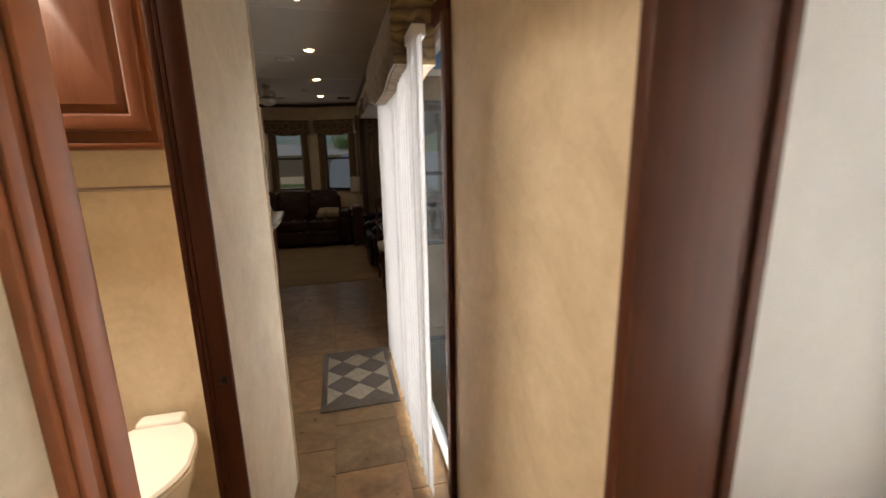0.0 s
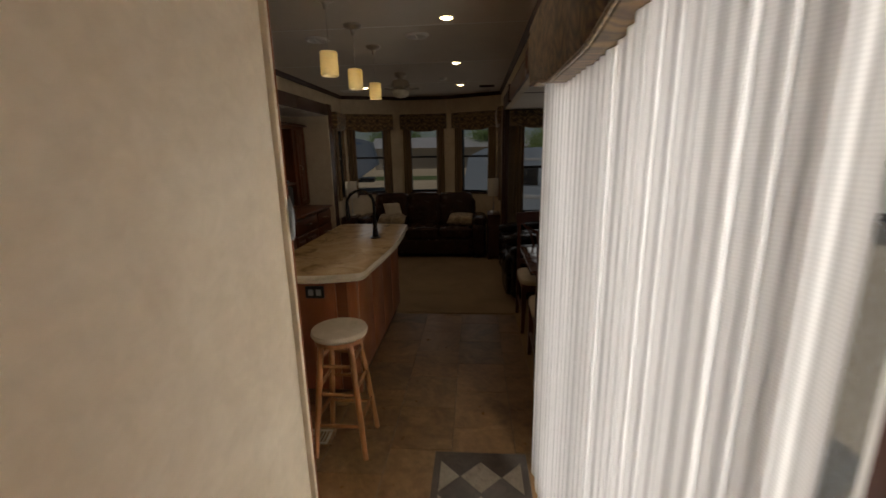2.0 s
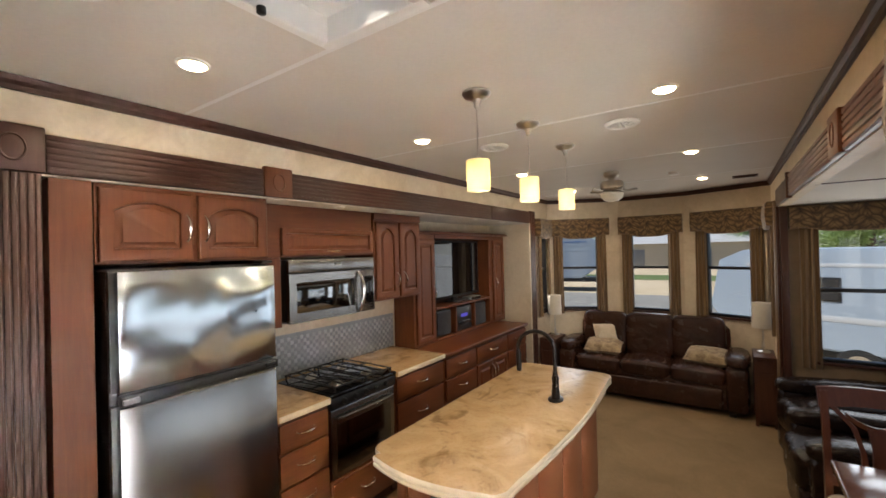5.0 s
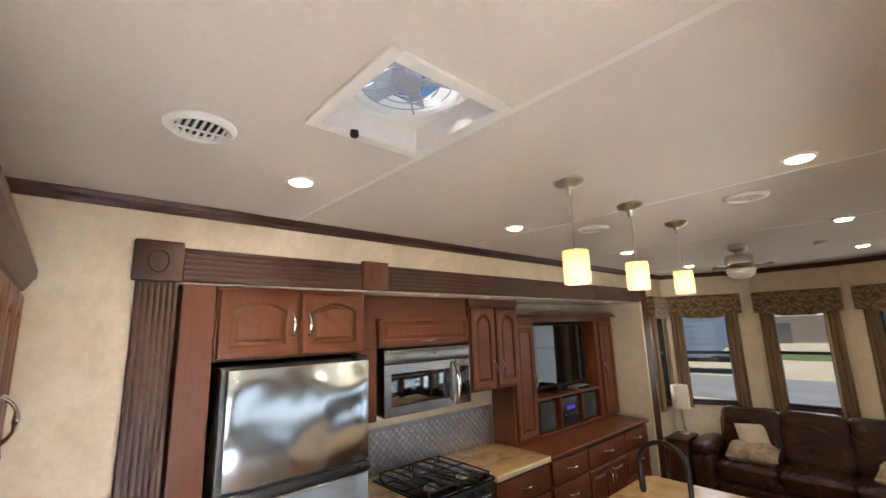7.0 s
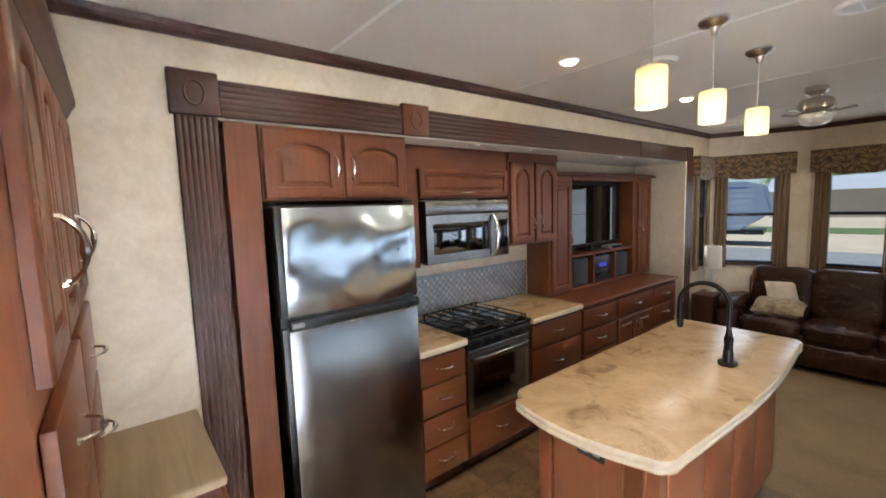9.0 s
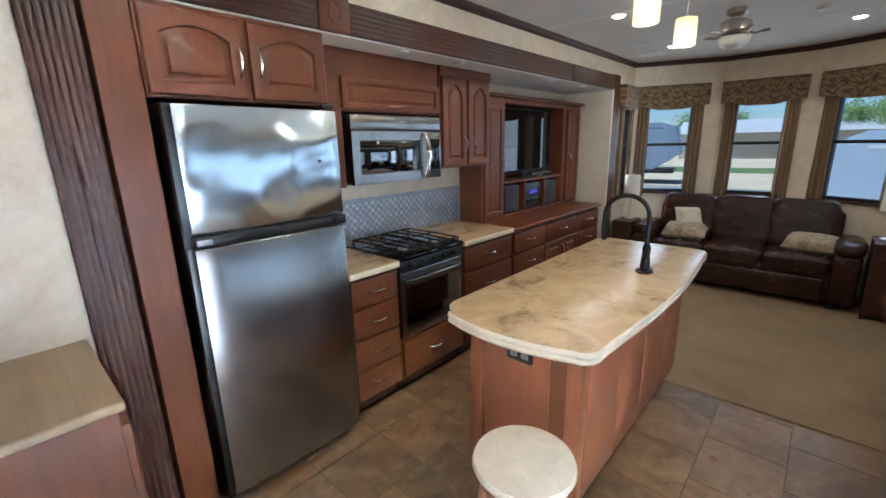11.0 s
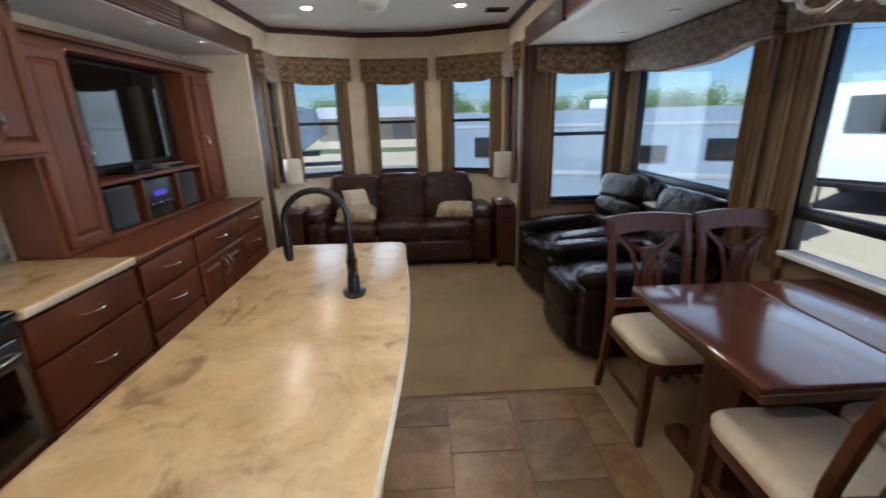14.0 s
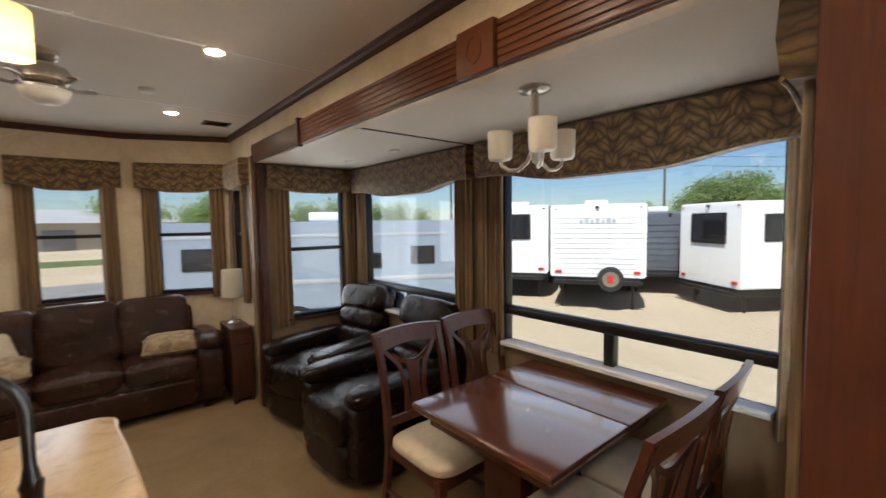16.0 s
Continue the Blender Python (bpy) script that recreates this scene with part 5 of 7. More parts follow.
part("corner_post", bbox(-1.175, -1.12, 3.80, 3.85, 0.0, 0.824, 0.006), M["cherry_lit"], t)
part("end_panel", bbox(-1.100, -0.80, 3.804, 3.8145, 0.02, 0.822, 0.003), M["cherry_lit"], t)
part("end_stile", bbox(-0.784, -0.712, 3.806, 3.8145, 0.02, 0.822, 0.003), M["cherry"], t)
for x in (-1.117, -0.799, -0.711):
    part("bead", bbox(x, x + 0.014, 3.796, 3.8148, 0.02, 0.822, 0.005, 3), M["cherry_lit"], t)
for i in range(4):
    y = 3.875 + i * 0.343
    d = part("side_panel", bbox(-0.664, -0.652, y, y + 0.335, 0.10, 0.81, 0.004), M["cherry_lit"], t)
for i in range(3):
    d = part("door", raised_door(0.44, 0.66, 0.0), M["cherry_lit"], t)
    d.matrix_basis = pose(-1.166, 4.305 + i * 0.46, 0.12, 0, 0, 180)
    pull(d, pose(0.02, 0.39, 0.55))
o = part("outlet", bbox(-0.975, -0.855, 3.788, 3.803, 0.665, 0.745, 0.006), M["black"], t, "black outlet plate")
for k in range(2):
    part("socket", bbox(-0.955 + 0.05 * k, -0.922 + 0.05 * k, 3.786, 3.7885, 0.685, 0.725, 0.002, 1), M["grey"], o)
# faucet
t = thing("faucet", pose(-0.716, 4.646, 0.880), "dark bronze gooseneck pull-down faucet", "faucet")
bm = bmesh.new()
rings(bm, [[(0.042 * math.cos(a) * s, 0.065 * math.sin(a) * s, z) for a in [2 * math.pi * i / 20 for i in range(20)]] for s, z in ((1, 0), (1, 0.005), (0.85, 0.009))])
part("escutcheon", bm, M["bronze"], t)
bm = bmesh.new()
lathe(bm, [(0.024, 0.009), (0.023, 0.05), (0.019, 0.07), (0.019, 0.11), (0.022, 0.12), (0.016, 0.135), (0.0125, 0.16)], 16)
part("column", bm, M["bronze"], t)
bm = bmesh.new()
R = 0.105
pts = [(0, 0, 0.15), (0, 0, 0.22), (0, 0, 0.275)] + [(-(R - R * math.cos(a)), 0, 0.275 + R * math.sin(a)) for a in [math.pi * k / 12 * 1.05 for k in range(1, 13)]]
tube(bm, pts, 0.0115, 10)
neck = part("gooseneck", bm, M["bronze"], t)
end, prev = Vector(pts[-1]), Vector(pts[-2])
dd = (end - prev).normalized()
bm = bmesh.new()
tube(bm, [end - dd * 0.01, end + dd * 0.03, end + dd * 0.10, end + dd * 0.115], [0.013, 0.015, 0.016, 0.012], 12)
part("spray_head", bm, M["bronze"], t)
bm = bmesh.new()
tube(bm, [(0, -0.018, 0.085), (0, -0.035, 0.09), (0.004, -0.044, 0.10), (0.01, -0.05, 0.15)], [0.014, 0.015, 0.010, 0.006], 10)
part("lever", bm, M["bronze"], t)
t.rotation_euler[2] = radians(10)
# stool
t = thing("bar_stool", pose(-0.61, 3.332, 0), "oak bar stool with a round cream padded seat", "stool")
bm = bmesh.new()
lathe(bm, [(0.12, 0.640), (0.138, 0.645), (0.145, 0.660), (0.140, 0.675), (0.10, 0.684), (0.02, 0.687)], 32)
part("seat", bm, M["seat_cream"], t, "round cream padded seat")
bm = bmesh.new()
lathe(bm, [(0.11, 0.612), (0.128, 0.616), (0.128, 0.634), (0.12, 0.639)], 28)
part("seat_ring", bm, M["oak"], t)
legs = [(sx, sy) for sx in (-1, 1) for sy in (-1, 1)]
for sx, sy in legs:
    bm = bmesh.new()
    tube(bm, [(sx * 0.075, sy * 0.075, 0.613), (sx * 0.100, sy * 0.100, 0.35), (sx * 0.132, sy * 0.132, 0.0)], [0.015, 0.0165, 0.0145], 10)
    part("leg", bm, M["oak"], t)
for z in (0.18, 0.35, 0.50):
    f = 0.132 - 0.057 * z / 0.613
    for a in range(4):
        p, q = ((-f, -f), (f, -f), (f, f), (-f, f))[a], ((f, -f), (f, f), (-f, f), (-f, -f))[a]
        zz = z + (0.035 if a % 2 else 0)
        bm = bmesh.new()
        tube(bm, [(*p, zz), ((p[0] + q[0]) / 2, (p[1] + q[1]) / 2, zz), (*q, zz)], [0.008, 0.0105, 0.008], 8)
        part("rung", bm, M["oak"], t)
# pantry and desk top
t = thing("pantry_cabinet", pose(0, 0, 0), "tall cherry pantry cabinet with four arched doors and drawers", "cabinet")
bm = bmesh.new()
plan = [(-0.262, 1.994), (-0.20, 1.994), (-0.354, 2.198), (-0.40, 2.275), (-0.75, 2.299), (-1.92, 2.299), (-1.92, 1.994)]
rings(bm, [[(x, y, z) for x, y in plan] for z in (0.0, 1.988)])
part("body", bm, M["cherry_lit"], t)
bm = bmesh.new()
prof = [(0.0, 1.985), (0.010, 1.985), (0.012, 1.996), (0.020, 2.000), (0.036, 2.030), (0.046, 2.045), (0.046, 2.070), (0.0, 2.070)]
rings(bm, [[(-0.76 + v, 1.994, w) for v, w in prof], [(-0.76 + v, 2.297 + v, w) for v, w in prof], [(-1.925, 2.297 + v, w) for v, w in prof]])
part("crown", bm, M["dark"], t, "stepped dark crown moulding")
for k in range(4):
    d = part("door", raised_door(0.262, 0.535, 0.055), M["cherry"], t)
    d.matrix_basis = pose(-0.815 - 0.274 * k, 2.300, 1.445, 0, 0, 90)
    pull(d, pose(0.022, 0.236 if k % 2 == 0 else 0.026, 0.17), 0.125)
for k in range(2):
    for z, h in ((1.18, 0.22), (0.95, 0.21)):
        d = part("drawer_front", bbox(0, 0.02, 0, 0.53, 0, h, 0.005), M["cherry_h"], t)
        d.matrix_basis = pose(-0.775 - 0.56 * k, 2.300, z, 0, 0, 90)
        pull(d, pose(0.02, 0.265, h * 0.5, 90, 0, 0))
bm = bmesh.new()
d = Vector((-0.154, 0.204)).normalized()
nrm = Vector((d.y, -d.x))
def diag(a, b0, z0, z1, off=0.0, thick=0.01):
    p, q = Vector((-0.20, 1.994)) + d * a + nrm * off, Vector((-0.20, 1.994)) + d * b0 + nrm * off
    k = bmesh.new()
    rings(k, [[(p.x, p.y, z), (q.x, q.y, z), (q.x + nrm.x * thick, q.y + nrm.y * thick, z), (p.x + nrm.x * thick, p.y + nrm.y * thick, z)] for z in (z0, z1)])
    return k
part("corner_stile", diag(0.165, 0.25, 0.0, 1.95, 0.0, 0.012), M["cherry_lit"], t)
part("side_stile", diag(0.002, 0.02, 0.0, 1.95, 0.0, 0.006), M["cherry_lit"], t)
part("groove", diag(0.156, 0.164, 0.0, 1.95, 0.0, 0.0015), M["dark"], t, "dark groove beside the corner stile")
t = thing("control_panel", pose(0, 0, 0), "small black control panel with silver buttons on the pantry side", "control panel")
part("plate", diag(0.07, 0.163, 1.17, 1.285, 0.001, 0.02), M["black"], t)
for r in range(2):
    for c in range(2):
        part("button", diag(0.115 + c * 0.022, 0.131 + c * 0.022, 1.20 + r * 0.035, 1.222 + r * 0.035, 0.021, 0.004), M["grey"], t)
t = thing("wall_speaker", pose(*(Vector((-0.20, 1.994)) + d * 0.028), 1.455) @ pose(0, 0, 0, 0, 90, math.degrees(math.atan2(nrm.y, nrm.x))), "round grey speaker on the pantry side", "speaker")
bm = bmesh.new()
lathe(bm, [(0.042, 0.001), (0.042, 0.005), (0.039, 0.009), (0.024, 0.011), (0.004, 0.0115)], 26)
part("cover", bm, M["grey"], t)
for k in range(3):
    bm = bmesh.new()
    tube(bm, [((0.014 + 0.009 * k) * math.cos(a), (0.014 + 0.009 * k) * math.sin(a), 0.0112 - 0.0006 * k) for a in [math.pi * j / 10 for j in range(21)]], 0.0016, 5)
    part("ring", bm, M["black"], t)
t = thing("desk", pose(-1.925, 2.302, 0), "low desk cabinet with a brown wood-look top beside the pantry", "desk")
part("top", bbox(0.0, 0.56, 0, 0.30, 0.872, 0.902, 0.010, 3), M["desk_top"], t)
part("body", bbox(0.0, 0.53, 0.0, 0.285, 0, 0.871, 0.002, 1), M["cherry"], t)
d = part("door", raised_door(0.5, 0.76, 0.0), M["cherry"], t)
d.matrix_basis = pose(0.515, 0.286, 0.05, 0, 0, 90)
# puck lights under the kitchen slide-out ceiling
for y in (4.21, 4.71, 5.94, 6.56):
    t = thing("puck_light", pose(-1.985, y, 2.045), "small white puck light under the slide-out ceiling", "ceiling light", "puck lights")
    bm = bmesh.new()
    lathe(bm, [(0.038, 0), (0.038, -0.008), (0.030, -0.012)], 20)
    part("rim", bm, M["white"], t)
    bm = bmesh.new()
    lathe(bm, [(0.028, -0.012), (0.020, -0.015), (0.004, -0.016)], 16)
    part("lens", bm, M["frost"], t)


# ---- living area ----
def leather(parent, name, bm, m=None, label="", hide="leather"):
    ob = part(name, bm, M[hide], parent, label, True)
    if m is not None:
        ob.matrix_basis = m
    return ob


t = thing("sofa", pose(-0.70, 7.34, 0.010), "dark brown leather three-seat sofa under the rear windows", "sofa")
leather(t, "base", puff(1.86, 0.56, 0.32, 9, 8), pose(0, 0.31, 0.03), hide="sofa_leather")
part("front_rail", bbox(-0.72, 0.72, -0.005, 0.045, 0.06, 0.27, 0.02, 3), M["sofa_leather"], t)
for i in range(3):
    x = -0.50 + i * 0.50
    s = leather(t, "seat_cushion", puff(0.515, 0.52, 0.17, 6.0, 10, 0.012, i * 5, 0.03), pose(x, 0.26, 0.28), hide="sofa_leather")
    bm = bmesh.new()
    tube(bm, [(-0.235, -0.25, 0.135), (0, -0.262, 0.14), (0.235, -0.25, 0.135)], 0.005, 6)
    part("piping", bm, M["sofa_leather"], s)
    b0 = leather(t, "back_cushion", puff(0.515, 0.20, 0.51, 6.5, 10, 0.016, 20 + i * 7, 0.0), pose(x, 0.46, 0.41, -10, 0, 0), hide="sofa_leather")
    bm = bmesh.new()
    tube(bm, [(-0.23, -0.085, 0.47), (0, -0.10, 0.485), (0.23, -0.085, 0.47)], 0.005, 6)
    part("piping", bm, M["sofa_leather"], b0)
for s in (-1, 1):
    a = leather(t, "arm", puff(0.20, 0.60, 0.50, 7, 8, 0.006, 3 * s), pose(s * 0.845, 0.27, 0.03), hide="sofa_leather")
    leather(t, "arm_roll", puff(0.23, 0.62, 0.15, 3.0, 8, 0.008, 9 * s), pose(s * 0.85, 0.27, 0.47), hide="sofa_leather")
leather(t, "back_frame", puff(1.60, 0.10, 0.62, 9, 6), pose(0, 0.565, 0.25), hide="sofa_leather")
for sx in (-0.8, 0.8):
    for sy in (0.06, 0.52):
        part("foot", bbox(sx - 0.03, sx + 0.03, sy - 0.03, sy + 0.03, 0, 0.045, 0.005), M["black"], t)


def pillow(m, w, h, label, seed, mat, plump=0.075):
    """A plump scatter cushion with pinched corners."""
    bm = bmesh.new()
    n = 12
    for side in (1, -1):
        grid = {}
        for i in range(n + 1):
            for j in range(n + 1):
                u, v = 2 * i / n - 1, 2 * j / n - 1
                e = max(0.0, (1 - u ** 4) * (1 - v ** 4)) ** 0.5
                pin = 1 - 0.06 * (1 - abs(u * v))
                z = side * plump * e + 0.006 * noise.noise(Vector((u * 3 + seed, v * 3, side)))
                grid[i, j] = bm.verts.new((u * w / 2 * pin, v * h / 2 * pin, z if e > 0 else 0))
        for i in range(n):
            for j in range(n):
                bm.faces.new((grid[i, j], grid[i + 1, j], grid[i + 1, j + 1], grid[i, j + 1]))
    bmesh.ops.remove_doubles(bm, verts=bm.verts[:], dist=0.0005)
    t = thing("scatter_pillow", m, label, "pillow", "sofa pillows")
    part("cover", bm, mat, t)
    edge = bmesh.new()
    k = 0.94
    tube(edge, [(-w / 2 * k, -h / 2 * k, 0), (0, -h / 2 * 0.95, 0), (w / 2 * k, -h / 2 * k, 0), (w / 2 * 0.95, 0, 0), (w / 2 * k, h / 2 * k, 0), (0, h / 2 * 0.95, 0), (-w / 2 * k, h / 2 * k, 0), (-w / 2 * 0.95, 0, 0), (-w / 2 * k, -h / 2 * k, 0)], 0.004, 6)
    part("welt", edge, mat, t)
    return t


pillow(pose(-1.17, 7.57, 0.545, 14, 0, 4), 0.42, 0.27, "gold patterned scatter pillow lying on the sofa", 1, M["pillow"], 0.085)
pillow(pose(-1.17, 7.70, 0.665, 60, 0, 34), 0.27, 0.27, "pale tan scatter pillow leaning on the sofa back", 5, M["seat_cream"])
pillow(pose(-0.11, 7.58, 0.545, 16, 0, -8), 0.42, 0.26, "gold patterned scatter pillow lying on the sofa", 9, M["pillow"], 0.085)


def recliner(m, label):
    """A leather rocker recliner that faces -x: chaise pad, rolled arms, back in three pillowed rolls."""
    t = thing("recliner", m, label, "recliner", "leather recliners")
    leather(t, "base", puff(0.76, 0.58, 0.26, 9, 8), pose(0.10, 0, 0.04))
    leather(t, "seat", puff(0.66, 0.46, 0.20, 5, 10, 0.012, 2, 0.03), pose(-0.09, 0, 0.28))
    leather(t, "footrest", puff(0.11, 0.47, 0.22, 6, 10, 0.008, 4), pose(-0.375, 0, 0.05))
    leather(t, "footrest_roll", puff(0.20, 0.47, 0.25, 3.6, 10, 0.010, 6), pose(-0.355, 0, 0.235))
    for s in (-1, 1):
        leather(t, "arm", puff(0.82, 0.14, 0.47, 9, 10, 0.006, 8 * s), pose(0.025, s * 0.285, 0.05))
        leather(t, "arm_pad", puff(0.85, 0.18, 0.13, 3.8, 10, 0.010, 12 * s), pose(0.02, s * 0.285, 0.475))
    back = leather(t, "back_frame", puff(0.15, 0.56, 0.66, 7, 8), pose(0.46, 0, 0.28, 0, 16, 0))
    leather(t, "lumbar_roll", puff(0.20, 0.50, 0.20, 3.2, 10, 0.016, 14), pose(0.315, 0, 0.42, 0, 16, 0))
    leather(t, "shoulder_roll", puff(0.21, 0.52, 0.20, 3.2, 10, 0.018, 16), pose(0.37, 0, 0.58, 0, 18, 0))
    leather(t, "head_roll", puff(0.23, 0.55, 0.25, 3.6, 10, 0.014, 18), pose(0.425, 0, 0.735, 0, 20, 0))
    part("lever", bbox(0.0, 0.10, -0.375, -0.36, 0.24, 0.27, 0.005), M["black"], t)
    for sx in (-0.12, 0.40):
        for sy in (-0.24, 0.24):
            part("foot", bbox(sx - 0.03, sx + 0.03, sy - 0.03, sy + 0.03, 0, 0.05, 0.004), M["black"], t)
    return t


recliner(pose(0.83, 5.79, 0.012, 0, 0, 3), "dark leather recliner beside the dining chairs")
recliner(pose(0.87, 6.63, 0.012, 0, 0, 15), "dark leather recliner by the slide-out end window")


def end_table(m, w, d, h, label):
    t = thing("end_table", m, label, "end table", "end tables")
    part("top", bbox(-w / 2, w / 2, -d / 2, d / 2, h - 0.022, h, 0.006), M["dark"], t)
    part("body", bbox(-w / 2 + 0.012, w / 2 - 0.012, -d / 2 + 0.014, d / 2 - 0.012, 0.03, h - 0.023, 0.003, 1), M["dark"], t)
    part("drawer_front", bbox(-w / 2 + 0.025, w / 2 - 0.025, -d / 2 + 0.004, -d / 2 + 0.013, h - 0.145, h - 0.04, 0.003, 1), M["dark"], t)
    part("door", bbox(-w / 2 + 0.025, w / 2 - 0.025, -d / 2 + 0.004, -d / 2 + 0.013, 0.06, h - 0.155, 0.003, 1), M["dark"], t)
    for sx in (-1, 1):
        for sy in (-1, 1):
            x, y = sx * (w / 2 - 0.016), sy * (d / 2 - 0.016)
            part("leg", bbox(x - 0.014, x + 0.014, y - 0.014, y + 0.014, 0, h - 0.023, 0.003, 1), M["dark"], t)
    return t


end_table(pose(0.362, 7.44, 0.010), 0.175, 0.40, 0.655, "narrow dark end table beside the sofa")
end_table(pose(-1.795, 7.57, 0.010), 0.21, 0.38, 0.60, "narrow dark end table beside the sofa")


def table_lamp(m, label, hh=0.24):
    t = thing("table_lamp", m, label, "lamp", "table lamps")
    bm = bmesh.new()
    lathe(bm, [(0.055, 0), (0.055, 0.008), (0.045, 0.014), (0.014, 0.022), (0.011, 0.04), (0.018, 0.06), (0.010, 0.08), (0.007, 0.12), (0.007, hh + 0.08)], 20)
    part("base", bm, M["nickel"], t, "slim brushed metal base")
    bm = bmesh.new()
    n = 28
    rings(bm, [circle(0.090, hh, n), circle(0.084, hh + 0.245, n), circle(0.081, hh + 0.245, n), circle(0.087, hh, n), circle(0.090, hh, n)], False, False)
    part("shade", bm, M["lampshade"], t, "pale cylindrical cloth shade")
    return t


table_lamp(pose(0.362, 7.50, 0.665), "table lamp with a pale cloth shade on the end table")
table_lamp(pose(-1.795, 7.66, 0.610), "table lamp with a pale cloth shade on the end table", 0.27)

# dining table
t = thing("dining_table", pose(0.915, 4.545, 0.012), "polished cherry dining table with a leaf joint", "dining table")
part("tabletop", bbox(-0.445, 0.068, -0.375, 0.375, 0.692, 0.725, 0.008, 3), M["table"], t)
part("leaf", bbox(0.071, 0.445, -0.375, 0.375, 0.692, 0.725, 0.008, 3), M["table"], t)
part("apron", joined(bbox(-0.38, 0.38, -0.32, -0.30, 0.62, 0.691, 0.003), bbox(-0.38, 0.38, 0.30, 0.32, 0.62, 0.691, 0.003), bbox(-0.38, -0.36, -0.299, 0.299, 0.62, 0.691, 0.003), bbox(0.36, 0.38, -0.299, 0.299, 0.62, 0.691, 0.003)), M["chairwood"], t)
for sx in (-1, 1):
    part("pedestal", bbox(sx * 0.22 - 0.04, sx * 0.22 + 0.04, -0.10, 0.10, 0.06, 0.69, 0.006), M["chairwood"], t)
    part("pedestal_foot", bbox(sx * 0.22 - 0.045, sx * 0.22 + 0.045, -0.27, 0.27, 0.0, 0.06, 0.012), M["chairwood"], t)


def dining_chair(m, label):
    """Faces +y: padded seat, sabre legs, a back with two bowed splats between posts."""
    t = thing("dining_chair", m, label, "chair", "chairs round the table")
    s = part("seat", puff(0.44, 0.43, 0.062, 5, 10, 0.003, 1, 0.016), M["seat_cream"], t, "cream padded seat", True)
    s.matrix_basis = pose(0, 0.015, 0.425)
    part("seat_frame", joined(bbox(-0.205, 0.205, 0.185, 0.21, 0.375, 0.43, 0.004), bbox(-0.205, -0.18, -0.19, 0.184, 0.375, 0.43, 0.004), bbox(0.18, 0.205, -0.19, 0.184, 0.375, 0.43, 0.004), bbox(-0.179, 0.179, -0.20, -0.175, 0.375, 0.43, 0.004)), M["chairwood"], t)
    for sx in (-1, 1):
        bm = bmesh.new()
        rings(bm, [[(sx * (0.19 + e) - h, 0.19 + e - h, z), (sx * (0.19 + e) + h, 0.19 + e - h, z), (sx * (0.19 + e) + h, 0.19 + e + h, z), (sx * (0.19 + e) - h, 0.19 + e + h, z)] for e, h, z in ((0.006, 0.014, 0), (0, 0.018, 0.2), (0, 0.021, 0.42))])
        part("leg", bm, M["chairwood"], t)
        bm = bmesh.new()
        line = [(-0.275, 0.0), (-0.235, 0.18), (-0.205, 0.40), (-0.215, 0.60), (-0.25, 0.80), (-0.30, 0.955)]
        rings(bm, [[(sx * 0.195 - 0.015, y - 0.016, z), (sx * 0.195 + 0.015, y - 0.016, z), (sx * 0.195 + 0.015, y + 0.016, z), (sx * 0.195 - 0.015, y + 0.016, z)] for y, z in line])
        part("back_post", bm, M["chairwood"], t)

    def yb(z):
        zs = [0.40, 0.60, 0.80, 0.955]
        ys = [-0.205, -0.215, -0.25, -0.30]
        return float(np.interp(z, zs, ys))

    bm = bmesh.new()
    loops = []
    for k in range(13):
        u = 2 * k / 12 - 1
        zt, zb = 0.968 + 0.014 * (1 - u * u), 0.868 + 0.028 * (1 - u * u)
        yt = yb(0.955) - 0.022 * (1 - u * u)
        loops.append([(u * 0.222, yt - 0.012, zt), (u * 0.222, yt + 0.012, zt), (u * 0.216, yb(zb) + 0.012 - 0.018 * (1 - u * u), zb), (u * 0.216, yb(zb) - 0.012 - 0.018 * (1 - u * u), zb)])
    rings(bm, loops)
    part("top_rail", bm, M["chairwood"], t)
    part("lower_rail", bbox(-0.18, 0.18, yb(0.53) - 0.011, yb(0.53) + 0.011, 0.51, 0.555, 0.004), M["chairwood"], t)

    def splat(xs, w, name, top=0.895):
        b2 = bmesh.new()
        lp = []
        for k in range(11):
            z = 0.55 + (top - 0.55) * k / 10
            x = float(np.interp(k / 10, [0, 0.35, 0.7, 1.0], xs))
            y = yb(z) - 0.012
            hw = w * (1.0 - 0.35 * math.sin(math.pi * k / 10))
            lp.append([(x - hw, y - 0.007, z), (x + hw, y - 0.007, z), (x + hw, y + 0.007, z), (x - hw, y + 0.007, z)])
        rings(b2, lp)
        part(name, b2, M["chairwood"], t)

    for s in (-1, 1):
        splat([s * 0.062, s * 0.056, s * 0.088, s * 0.175], 0.015, "outer_splat")
    splat([0, 0, 0, 0], 0.042, "centre_splat", 0.80)
    bm = bmesh.new()
    loops = []
    for k in range(11):
        u = 2 * k / 10 - 1
        z = 0.795 + 0.050 * u * u
        y = yb(z) - 0.014
        loops.append([(u * 0.115, y - 0.006, z - 0.013), (u * 0.115, y + 0.006, z - 0.013), (u * 0.115, y + 0.006, z + 0.013), (u * 0.115, y - 0.006, z + 0.013)])
    rings(bm, loops)
    part("cross_slat", bm, M["chairwood"], t)
    for s in (-1, 1):
        part("stretcher", bbox(s * 0.193 - 0.009, s * 0.193 + 0.009, -0.225, 0.175, 0.17, 0.195, 0.004), M["chairwood"], t)
    return t


